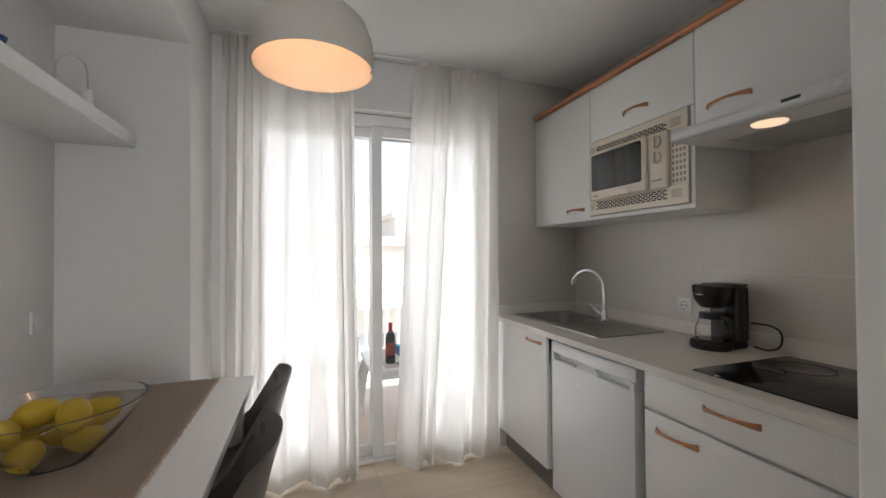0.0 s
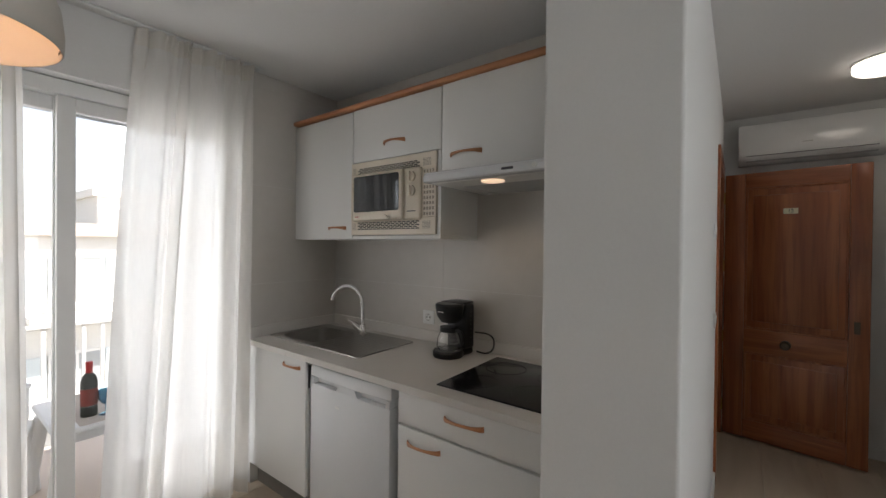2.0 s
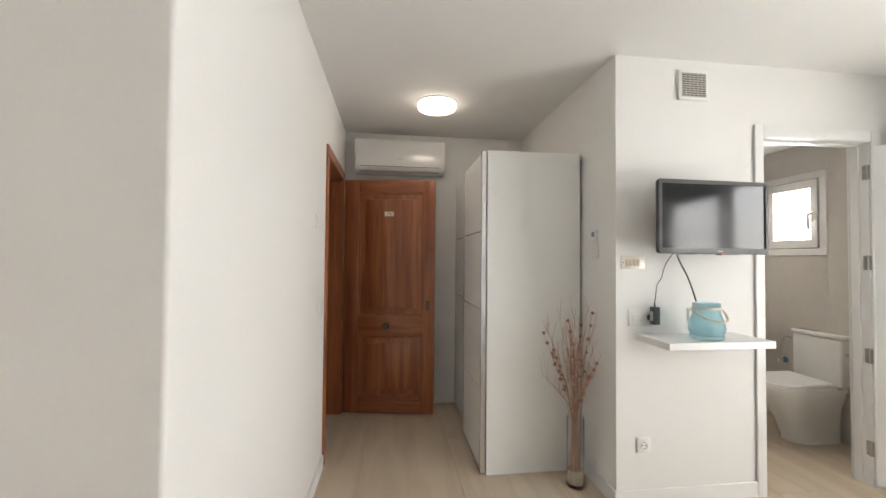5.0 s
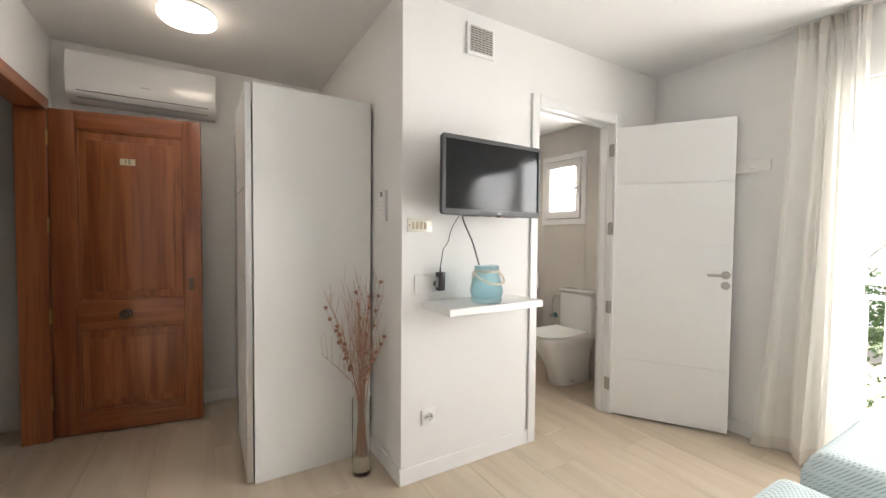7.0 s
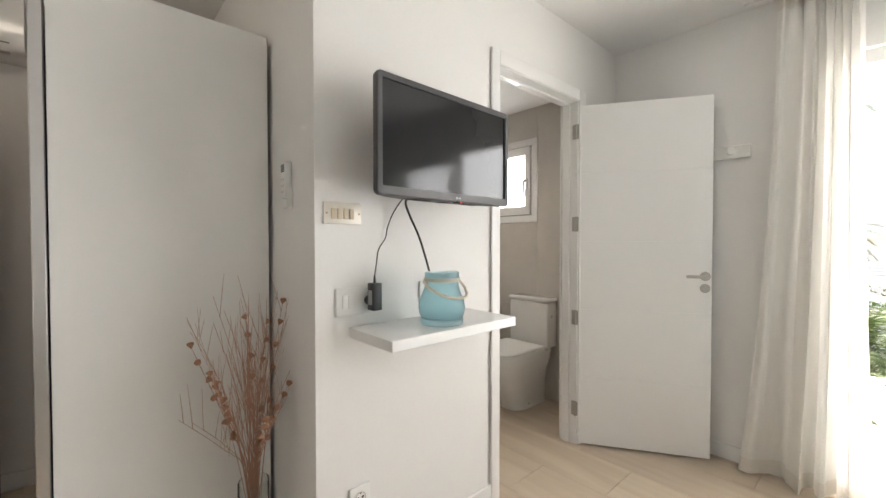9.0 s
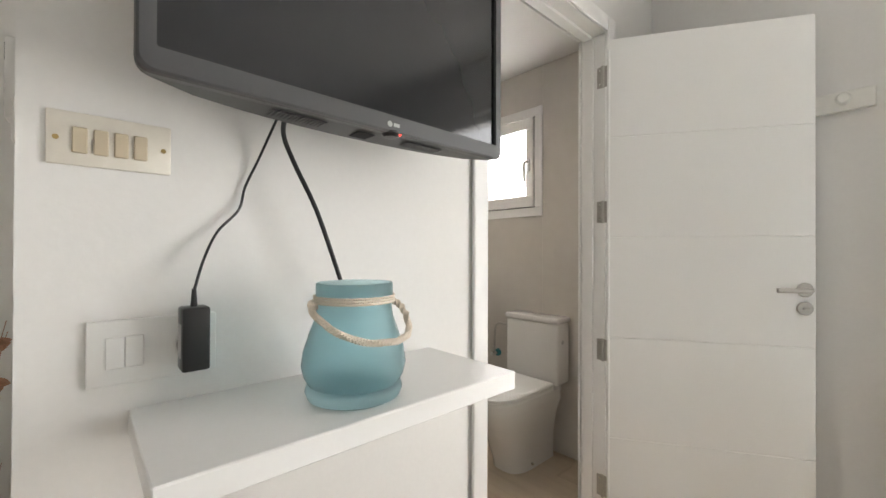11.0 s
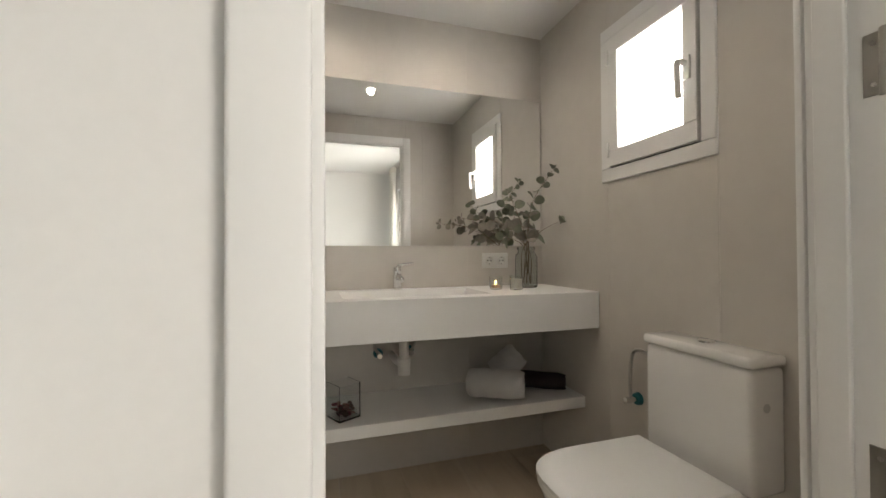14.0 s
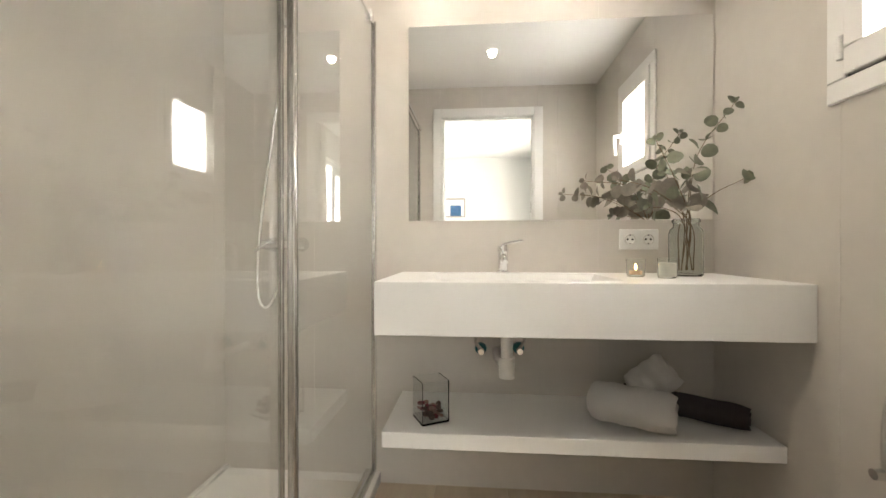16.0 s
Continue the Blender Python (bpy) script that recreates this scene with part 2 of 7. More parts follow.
honeycomb(SPREAD, 0.013)
GLOSSW = mat("glossy white plastic", (0.78, 0.78, 0.77), 0.10, 0, 50, 0.01, 0, coat=0.4)

# ---- builders ----
ROOTS = {}


def bm_():
    return bmesh.new()


def box(b, x0, y0, z0, x1, y1, z1, bev=0.0, seg=1):
    """A box between two corners, its edges rounded by bev."""
    r = bmesh.ops.create_cube(b, size=1)
    bmesh.ops.transform(b, verts=r["verts"], matrix=Matrix.LocRotScale(((x0 + x1) / 2, (y0 + y1) / 2, (z0 + z1) / 2), None, (abs(x1 - x0), abs(y1 - y0), abs(z1 - z0))))
    if bev:
        es = list({e for v in r["verts"] for e in v.link_edges})
        bmesh.ops.bevel(b, geom=es, offset=bev, segments=seg, profile=0.5, affect="EDGES")
    return b


def cyl(b, p, q, r, r2=None, seg=24):
    """A rod from p to q."""
    p, q = Vector(p), Vector(q)
    turn = (q - p).to_track_quat("Z", "Y").to_matrix().to_4x4()
    bmesh.ops.create_cone(b, cap_ends=True, segments=seg, radius1=r, radius2=r if r2 is None else r2, depth=(q - p).length, matrix=Matrix.Translation((p + q) / 2) @ turn)
    return b


def lathe(b, profile, m=Matrix(), seg=40):
    """Turns (radius, height) pairs round the local z axis."""
    rings = []
    for r, z in profile:
        if r < 1e-5:
            rings.append([b.verts.new(m @ Vector((0, 0, z)))])
        else:
            rings.append([b.verts.new(m @ Vector((r * math.cos(2 * math.pi * k / seg), r * math.sin(2 * math.pi * k / seg), z))) for k in range(seg)])
    for a, c in zip(rings, rings[1:]):
        for k in range(seg):
            k2 = (k + 1) % seg
            if len(a) == 1 and len(c) > 1:
                b.faces.new((a[0], c[k2], c[k]))
            elif len(c) == 1 and len(a) > 1:
                b.faces.new((a[k], a[k2], c[0]))
            elif len(a) > 1:
                b.faces.new((a[k], a[k2], c[k2], c[k]))
    return b


def smooth_path(points, steps=8):
    """A rounded line through points."""
    p = [Vector(v) for v in points]
    p = [p[0] * 2 - p[1], *p, p[-1] * 2 - p[-2]]
    out = []
    for a, c, d, e in zip(p, p[1:], p[2:], p[3:]):
        for k in range(steps):
            t = k / steps
            out.append(0.5 * (2 * c + (d - a) * t + (2 * a - 5 * c + 4 * d - e) * t * t + (3 * c - a - 3 * d + e) * t**3))
    return out + [p[-2]]


def tube(b, points, r, seg=10, steps=8, taper=1.0):
    """A bent rod along points."""
    path = smooth_path(points, steps) if steps else [Vector(v) for v in points]
    up = Vector((0.13, 0.31, 0.94))
    rings = []
    for k, v in enumerate(path):
        d = (path[min(k + 1, len(path) - 1)] - path[max(k - 1, 0)]).normalized()
        side = d.cross(up)
        side = side.normalized() if side.length > 1e-4 else d.cross(Vector((1, 0, 0))).normalized()
        top = side.cross(d)
        rr = r * (1 + (taper - 1) * k / max(1, len(path) - 1))
        rings.append([b.verts.new(v + rr * (math.cos(2 * math.pi * j / seg) * side + math.sin(2 * math.pi * j / seg) * top)) for j in range(seg)])
    for a, c in zip(rings, rings[1:]):
        for j in range(seg):
            b.faces.new((a[j], a[(j + 1) % seg], c[(j + 1) % seg], c[j]))
    b.faces.new(rings[0][::-1])
    b.faces.new(rings[-1])
    return b


def loft(b, rings, close=False):
    """Skins rings of equal length; closes the last one."""
    rows = [[b.verts.new(v) for v in ring] for ring in rings]
    for a, c in zip(rows, rows[1:]):
        for k in range(len(a)):
            b.faces.new((a[k], a[(k + 1) % len(a)], c[(k + 1) % len(a)], c[k]))
    b.faces.new(rows[-1])
    if close:
        b.faces.new(rows[0][::-1])
    return b


def rounded_rect(x0, y0, x1, y1, r, n=5):
    out = []
    for cx, cy, a in ((x1 - r, y1 - r, 0), (x0 + r, y1 - r, 90), (x0 + r, y0 + r, 180), (x1 - r, y0 + r, 270)):
        out += [(cx + r * math.cos(radians(a + 90 * k / n)), cy + r * math.sin(radians(a + 90 * k / n))) for k in range(n + 1)]
    return out


def slab(outline, x0, x1):
    """A plate with the given (y, z) outline, between two x."""
    return loft(bm_(), [[(x0, y_, z_) for y_, z_ in outline], [(x1, y_, z_) for y_, z_ in outline]], True)


def mesh_of(name, b, material, smooth):
    bmesh.ops.recalc_face_normals(b, faces=b.faces)
    me = bpy.data.meshes.new(name)
    b.to_mesh(me)
    b.free()
    me.materials.append(material)
    if smooth:
        me.polygons.foreach_set("use_smooth", [True] * len(me.polygons))
        me.set_sharp_from_angle(angle=radians(38))
    return me


def thing(name, label, category, at=(0, 0, 0), turn=0.0, group="", kind=""):
    """An empty at a thing's base, to carry its parts."""
    ob = new(name)
    ob.empty_display_size = 0.1
    ob.matrix_world = pose(*at, 0, 0, turn)
    ROOTS[ob.name] = ob.matrix_world.copy()
    return tagged(ob, label, category, group, kind)


def part(name, b, material, parent, label="", local=False, smooth=True):
    """Links a bmesh as one mesh under a thing or a part. Coordinates are the world's, or with local the thing's own."""
    m = ROOTS[parent.name]
    if not local:
        bmesh.ops.transform(b, verts=b.verts, matrix=m.inverted())
    ob = new(name, mesh_of(name, b, material, smooth))
    ob.parent = parent
    ROOTS[ob.name] = m
    return tagged(ob, label)


def solo(name, b, material, label="", category="", kind="", group="", smooth=True, at=None):
    """A thing of one mesh, its origin at its base."""
    cs = [v.co for v in b.verts]
    base = Vector(at) if at else Vector(((min(c.x for c in cs) + max(c.x for c in cs)) / 2, (min(c.y for c in cs) + max(c.y for c in cs)) / 2, min(c.z for c in cs)))
    bmesh.ops.transform(b, verts=b.verts, matrix=Matrix.Translation(-base))
    ob = new(name, mesh_of(name, b, material, smooth))
    ob.location = base
    ROOTS[ob.name] = Matrix.Translation(base)
    return tagged(ob, label, category, group, kind)


def wall(name, boxes, material=PLASTER, label="white plastered wall", at=(0, 0, 0)):
    b = bm_()
    for v in boxes:
        box(b, *v)
    return solo(name, b, material, label, "wall" if "wall" in name else name.split("_")[0], "structure", smooth=False, at=at)


# ---- the flat ----
H, HB = 2.48, 2.30
XT, XB, XE = 3.115, 3.21, 4.755
YS, YN, YH, YHS = -3.16, 2.86, 0.62, -1.03
wall("wall_west", [(-0.29, -3.32, 0, -0.17, 3.05, H)])
wall("wall_column", [(-0.17, 2.45, 0, 0.30, YN, H), (-0.17, 0.95, 2.22, 0.30, 2.45, H)], label="white plastered column and soffit over the table niche")
wall("wall_north", [(-0.17, YN, 0, 0.42, 3.05, H), (0.42, YN, 2.17, 2.0, 3.05, H), (2.0, YN, 0, 2.735, 3.05, H)])
wall("wall_kitchen", [(2.625, 0.98, 0, 2.735, YN, H)])
pier = box(bm_(), 1.90, YH, 0, 2.735, 0.98, H)
bmesh.ops.bevel(pier, geom=[e for e in pier.edges if all(v.co.x < 1.91 for v in e.verts) and abs(e.verts[0].co.z - e.verts[1].co.z) > 1], offset=0.010, segments=5, profile=0.5, affect="EDGES")
solo("wall_pier", pier, PLASTER, "white plastered pier between kitchen and hall", "wall", "structure", smooth=False, at=(0, 0, 0))
wall("wall_hall_north", [(2.735, YH, 0, 3.74, 0.74, H), (3.74, YH, 2.05, 4.60, 0.74, H), (4.60, YH, 0, 4.875, 0.74, H)])
wall("wall_hall_end", [(XE, YHS, 0, 4.875, YH, H)])
wall("wall_hall_south", [(XT, -1.085, 0, 4.875, YHS, H)])
wall("wall_tv", [(XT, -1.917, 0, XB, -1.085, H), (XT, -2.695, 2.09, XB, -1.917, H), (XT, YS, 0, XB, -2.695, H)])
wall("wall_south", [(-0.17, -3.32, 0, 0.30, YS, H), (0.30, -3.32, 2.12, 2.06, YS, H), (2.06, -3.32, 0, 3.74, YS, H), (3.74, -3.32, 0, 4.23, YS, 1.41), (3.74, -3.32, 2.03, 4.23, YS, H), (4.23, -3.32, 0, 4.875, YS, H)])
wall("wall_bath_east", [(4.792, YS, 0, 4.875, -1.085, H)])
wall("wall_landing", [(2.735, 1.9, 0, 4.875, 2.0, H), (4.875, 0.74, 0, 4.975, 2.0, H)])
wall("ceiling", [(-0.29, -3.32, H, 4.975, 3.05, H + 0.12)], CEIL, "white painted ceiling")
wall("ceiling_bath", [(XB, YS, HB, 4.792, -1.085, HB + 0.06)], CEIL, "white painted lowered bathroom ceiling")
wall("floor", [(-0.29, -3.32, -0.2, 4.975, 3.05, -0.009)], GROUT, "beige wood-look plank tile floor")


def trim_row(name, boxes, material=LACQ, label="white painted baseboard"):
    for v in boxes:
        solo(name, box(bm_(), *v, 0.003), material, label, name, "structure", smooth=False)


trim_row("baseboard", [
    (1.89, YH - 0.012, 0, 3.70, YH, 0.085), (1.888, YH, 0, 1.90, 0.97, 0.085),
    (XT - 0.012, -1.90, 0, XT, YHS + 0.012, 0.085), (XT, YHS, 0, XE, YHS + 0.012, 0.085),
    (XE - 0.012, YHS + 0.012, 0, XE, YH, 0.085), (2.08, YS, 0, XT, YS + 0.012, 0.085),
    (-0.17, -3.16, 0, -0.158, 2.45, 0.085), (-0.158, 2.438, 0, 0.30, 2.45, 0.085), (0.30, 2.438, 0, 0.312, YN, 0.085)])

# ---- kitchen ----


def bow_handle(p, q, out, parent, drop=0.0):
    """A beech bow handle between two feet, standing out along out: flat broad ends, a thin middle."""
    p, q, o = Vector(p), Vector(q), Vector(out)
    run, up = (q - p).normalized(), Vector((0, 0, 1))
    at = lambda k: p.lerp(q, k) + o * max(0.0, math.sin(math.pi * k)) ** 0.6 + up * drop * math.sin(math.pi * k)
    b, rings, n = bm_(), [], 20
    for k in range(n + 1):
        t = k / n
        d = (at(min(1, t + 0.02)) - at(max(0, t - 0.02))).normalized()
        side = d.cross(up).normalized()
        tall, deep = 0.0054 + 0.0058 * abs(2 * t - 1) ** 2.5, 0.0048
        rings.append([at(t) + up * tall * math.cos(a * 0.6283) + side * deep * math.sin(a * 0.6283) for a in range(10)])
    part("handle", loft(b, rings, True), BEECH, parent, "bowed beech wood handle")


def cabinet(name, label, y0, y1, z0, z1, front, back, doors, group="", x_door=0.018, carcass=None):
    """A cabinet unit: its carcass, and doors as (y0, y1, z0, z1, handle from, handle to)."""
    c = thing(name, label, "cabinet", ((front + back) / 2, (y0 + y1) / 2, z0), group=group)
    part("body", box(bm_(), front + x_door + 0.002, y0 + 0.001, z0, back, y1 - 0.001, carcass or z1, 0.002), MELA, c)
    for a, e, f, g, h in doors:
        d = part("door", box(bm_(), front, a + 0.002, f + 0.002, front + x_door, e - 0.002, g - 0.002, 0.003, 2), MELA, c)
        bow_handle((front, *h[0]), (front, *h[1]), (-0.028, 0, 0), d, 0.004)
    return c


XF, XU, XK = 1.985, 2.292, 2.625
ZC, ZU = 0.878, 1.475
cabinet("sink_cabinet", "white melamine base cabinet under the sink", 2.28, 2.835, 0.14, 0.845, XF, XK, [(2.28, 2.835, 0.14, 0.845, ((2.475, 0.80), (2.325, 0.80)))], "kitchen base units", carcass=0.70)
cabinet("drawer_cabinet", "white melamine drawer cabinet under the hob", 0.985, 1.635, 0.14, 0.845, XF, XK,
        [(0.985, 1.635, 0.71, 0.845, ((1.395, 0.79), (1.225, 0.795))), (0.985, 1.635, 0.15, 0.704, ((1.58, 0.642), (1.415, 0.65)))], "kitchen base units")
solo("plinth", box(bm_(), 2.045, 2.27, 0, 2.06, 2.85, 0.139, 0.001), PLINTH, "grey metal kitchen plinth", "plinth", "structure")
solo("plinth", box(bm_(), 2.045, 0.985, 0, 2.06, 1.64, 0.139, 0.001), PLINTH, "grey metal kitchen plinth", "plinth", "structure")

# worktop with a hole for the sink bowl
SX0, SX1, SY0, SY1 = 2.15, 2.485, 2.44, 2.80
wb = bm_()
box(wb, 1.972, 0.985, 0.847, XK, SY0, ZC, 0.002)
box(wb, 1.972, SY1, 0.847, XK, YN, ZC, 0.002)
box(wb, 1.972, SY0, 0.847, SX0, SY1, ZC)
box(wb, SX1, SY0, 0.847, XK, SY1, ZC)
solo("worktop", wb, COUNTER, "pale beige stone kitchen worktop", "worktop", smooth=False)
ub = bm_()
box(ub, XK - 0.018, 0.985, ZC, XK, YN, ZC + 0.065, 0.002)
box(ub, 1.99, YN - 0.018, ZC, XK - 0.018, YN, ZC + 0.065, 0.002)
solo("upstand", ub, COUNTER, "pale beige stone splash upstand along the worktop", "upstand", "structure", smooth=False)

# sink


sink = thing("kitchen_sink", "stainless steel inset sink with a ribbed drainboard on the worktop", "sink", (2.31, 2.43, ZC))
zs = ZC + 0.001
rim = bm_()
outer = lambda z, g: [(x, y, z) for x, y in rounded_rect(2.10 + g, 2.02 + g, 2.535 - g, 2.835 - g, 0.02)]
hole = lambda z, g: [(x, y, z) for x, y in rounded_rect(SX0 + 0.005 + g, SY0 + 0.005 + g, SX1 - 0.005 - g, SY1 - 0.005 - g, 0.06)]
loft(rim, [outer(zs, 0), outer(zs + 0.005, 0.002), outer(zs + 0.005, 0.012), hole(zs + 0.003, -0.004), hole(zs, 0.002), hole(zs - 0.06, 0.006), hole(zs - 0.145, 0.02), hole(zs - 0.16, 0.05)])
part("basin", rim, STEEL, sink)
for k in range(9):
    part("drain_rib", box(bm_(), 2.15, 2.06 + k * 0.038, zs + 0.0042, 2.49, 2.068 + k * 0.038, zs + 0.0054, 0.0004), STEEL, sink)
part("drain", cyl(bm_(), (2.32, 2.62, zs - 0.1595), (2.32, 2.62, zs - 0.156), 0.035), CHROME, sink, "chrome drain")
tap = thing("kitchen_faucet", "chrome swan-neck kitchen faucet behind the sink bowl", "faucet", (2.44, 2.375, ZC))
part("base", cyl(bm_(), (2.44, 2.36, zs + 0.005), (2.44, 2.36, zs + 0.075), 0.023, 0.019), CHROME, tap)
part("neck", tube(bm_(), [(2.44, 2.36, 0.94), (2.44, 2.362, 1.05), (2.435, 2.375, 1.13), (2.42, 2.43, 1.18), (2.395, 2.50, 1.178), (2.375, 2.55, 1.135), (2.37, 2.565, 1.095)], 0.0115, 14), CHROME, tap)
hsg = part("lever_housing", tube(bm_(), [(2.44, 2.362, 0.912), (2.424, 2.382, 0.934), (2.406, 2.404, 0.958)], 0.021, 14, 5, 0.92), CHROME, tap)
part("lever", tube(bm_(), [(2.408, 2.402, 0.955), (2.398, 2.412, 0.970), (2.382, 2.424, 0.980)], 0.0125, 10, 5, 0.6), CHROME, hsg)
part("overflow", slab(rounded_rect(2.755, 0.828, 2.800, 0.846, 0.008), 2.476, 2.4785), CHROME, sink, "chrome overflow rosette")

# refrigerator
fr = thing("refrigerator", "white undercounter refrigerator with a moulded grip", "refrigerator", (2.3, 1.975, 0))
part("body", box(bm_(), 2.06, 1.70, 0.03, 2.58, 2.255, 0.772, 0.006, 2), ENAMEL, fr)
bow = lambda z, g: [(2.585 - g, 2.262 - g, z), (2.585 - g, 1.694 + g, z)] + [(2.006 + g - 0.014 * (1 - (k / 8 - 1) ** 2), 1.694 + g + (0.568 - 2 * g) * k / 16, z) for k in range(17)]
part("top", loft(bm_(), [bow(0.773, 0.003), bow(0.776, 0.0), bow(0.820, 0.0), bow(0.829, 0.006), bow(0.832, 0.018)], True), ENAMEL, fr, "white worktop slab with a bowed front")
rd = part("door", box(bm_(), 2.0, 1.698, 0.05, 2.055, 2.258, 0.738, 0.004, 2), ENAMEL, fr)
part("grip_recess", box(bm_(), 2.030, 1.70, 0.7385, 2.055, 2.256, 0.7725, 0.002), ENAMEL, rd)
for g0, g1, cut in ((1.70, 1.722, 0.0), (1.925, 2.035, 0.022), (2.234, 2.256, 0.0)):
    part("grip_post", loft(bm_(), [[(2.0005, g0 - cut, 0.736), (2.0005, g1 + cut, 0.736), (2.0295, g1 + cut, 0.736), (2.0295, g0 - cut, 0.736)], [(2.0005, g0, 0.7725), (2.0005, g1, 0.7725), (2.0295, g1, 0.7725), (2.0295, g0, 0.7725)]], True), ENAMEL, rd, smooth=False)
part("badge", box(bm_(), 1.9985, 2.03, 0.655, 2.001, 2.062, 0.665, 0.0005), WHITEP, rd)
for fx in (2.08, 2.55):
    for fy in (1.73, 2.22):
        part("foot", cyl(bm_(), (fx, fy, 0), (fx, fy, 0.032), 0.015), BLACK, fr)

# hob
hob = thing("induction_hob", "black glass hob set in the worktop", "hob", (2.3, 1.24, ZC))
part("plate", box(bm_(), 2.05, 1.0, ZC + 0.0005, 2.55, 1.485, ZC + 0.007, 0.002, 2), HOB, hob)
RING = mat("faint grey print", (0.028, 0.028, 0.028), 0.2, 0, 50, 0.05, 0)
for hx, hy, hr in ((2.41, 1.36, 0.09), (2.40, 1.12, 0.075), (2.19, 1.36, 0.07), (2.19, 1.12, 0.09)):
    part("cooking_zone", lathe(bm_(), [(hr, 0.0072), (hr, 0.0078), (hr + 0.0025, 0.0078), (hr + 0.0025, 0.0072)], pose(hx, hy, ZC), 48), RING, hob)

# wall cabinets
cabinet("wall_cabinet", "white melamine wall cabinet beside the window wall", 2.29, 2.855, ZU, 2.205, XU, XK, [(2.29, 2.855, ZU, 2.205, ((2.50, 1.54), (2.345, 1.54)))], "kitchen wall units")
mc = cabinet("microgrowth_cabinet", "white melamine wall cabinet with a microgrowth niche", 1.655, 2.29, ZU, 2.208, XU, XK, [(1.655, 2.29, 1.905, 2.208, ((2.04, 1.987), (1.89, 1.987)))], "kitchen wall units")
for ch in list(mc.children):
    if ch.name.startswith("body"):
        bpy.data.objects.remove(ch)
part("top_box", box(bm_(), XU + 0.02, 1.656, 1.905, XK, 2.289, 2.208, 0.002), MELA, mc, smooth=False)
part("bottom_panel", box(bm_(), XU, 1.656, ZU, XK, 2.289, ZU + 0.02, 0.002), MELA, mc, smooth=False)
part("side_panel", box(bm_(), XU, 1.656, ZU + 0.0205, XK, 1.674, 1.9045, 0.001), MELA, mc, smooth=False)
part("side_panel", box(bm_(), XU + 0.02, 2.271, ZU + 0.0205, XK, 2.289, 1.9045, 0.001), MELA, mc, smooth=False)
part("back_panel", box(bm_(), XK - 0.01, 1.6745, ZU + 0.0205, XK, 2.2705, 1.9045), MELA, mc, smooth=False)
cabinet("wall_cabinet", "white melamine wall cabinet above the extractor hood", 0.985, 1.655, 1.781, 2.212, XU, XK, [(0.985, 1.655, 1.781, 2.212, ((1.60, 1.868), (1.432, 1.870)))], "kitchen wall units")
cb = bm_()
box(cb, XU - 0.018, 0.985, 2.213, XU + 0.05, YN, 2.24, 0.010, 3)
solo("cornice", cb, BEECH, "reddish beech cornice rail on top of the wall cabinets", "cornice")

# microgrowth in its vented frame
MWZ = ZU + 0.021
mw = thing("microgrowth", "cream built-in microgrowth oven with a vented surround", "microgrowth", (2.4, 1.97, MWZ))
fb = bm_()
box(fb, XU - 0.010, 1.678, 1.498, XU + 0.004, 2.288, 1.585, 0.003)
box(fb, XU - 0.010, 1.678, 1.820, XU + 0.004, 2.288, 1.902, 0.003)
box(fb, XU - 0.010, 1.678, 1.585, XU + 0.004, 1.766, 1.820)
box(fb, XU - 0.010, 2.242, 1.585, XU + 0.004, 2.288, 1.820)
part("surround", fb, CREAM, mw, smooth=False)
DARK = mat("dark gap", (0.01, 0.01, 0.01), 0.9, 0, 50, 0.05, 0)
# cream darkened to the shade inside the vent openings
SLOT_SHADE = mat("shaded cream slot", (0.34, 0.29, 0.23), 0.7, 0, 50, 0.05, 0)


def shade_plates(name, wide, high, material, places):
    """Thin plates on the surround, coloured as shaded openings, sharing one mesh. places: (y, z) of their middles."""
    me = mesh_of(name, box(bm_(), -0.0008, -wide / 2, -high / 2, 0, wide / 2, high / 2), material, False)
    for y_, z_ in places:
        o = new(name, me)
        o.parent, o.location = mw, (XU - 0.0100 - 2.4, y_ - 1.97, z_ - MWZ)


for zc, rows in ((1.838, 4), (1.530, 5)):
    shade_plates("vent_slot", 0.0228, 0.0060, DARK, [(1.793 + k * 0.0305 + (0.01525 if r % 2 else 0), zc + r * 0.0088) for r in range(rows) for k in range(14 if r % 2 else 15)])
shade_plates("vent_hole", 0.0105, 0.0150, SLOT_SHADE, [(1.695 + j * 0.0180, 1.600 + k * 0.0260) for k in range(9) for j in range(4)] + [(2.266, 1.600 + k * 0.0260) for k in range(9)])
shade_plates("vent_line", 0.050, 0.0026, SLOT_SHADE, [(1.735, z_ + k * 0.0066) for z_ in (1.530, 1.838) for k in range(6)])
shade_plates("vent_line", 0.028, 0.0026, SLOT_SHADE, [(2.262, z_ + k * 0.0066) for z_ in (1.530, 1.838) for k in range(6)])
part("casing", box(bm_(), XU - 0.026, 1.764, 1.572, XU + 0.25, 2.244, 1.832, 0.012, 4), CREAM, mw)
dr = part("door", box(bm_(), XU - 0.040, 1.868, 1.574, XU - 0.027, 2.246, 1.830, 0.012, 4), CREAM, mw)


part("window", slab(rounded_rect(1.893, 1.622, 2.230, 1.815, 0.014), XU - 0.0430, XU - 0.0402), SCREEN, dr, "dark tinted window")
part("grip", slab([(2.02 + 0.062 * math.cos(math.pi * k / 14), 1.578 + 0.030 * math.sin(math.pi * k / 14)) for k in range(15)], XU - 0.056, XU - 0.038), CREAM, dr)
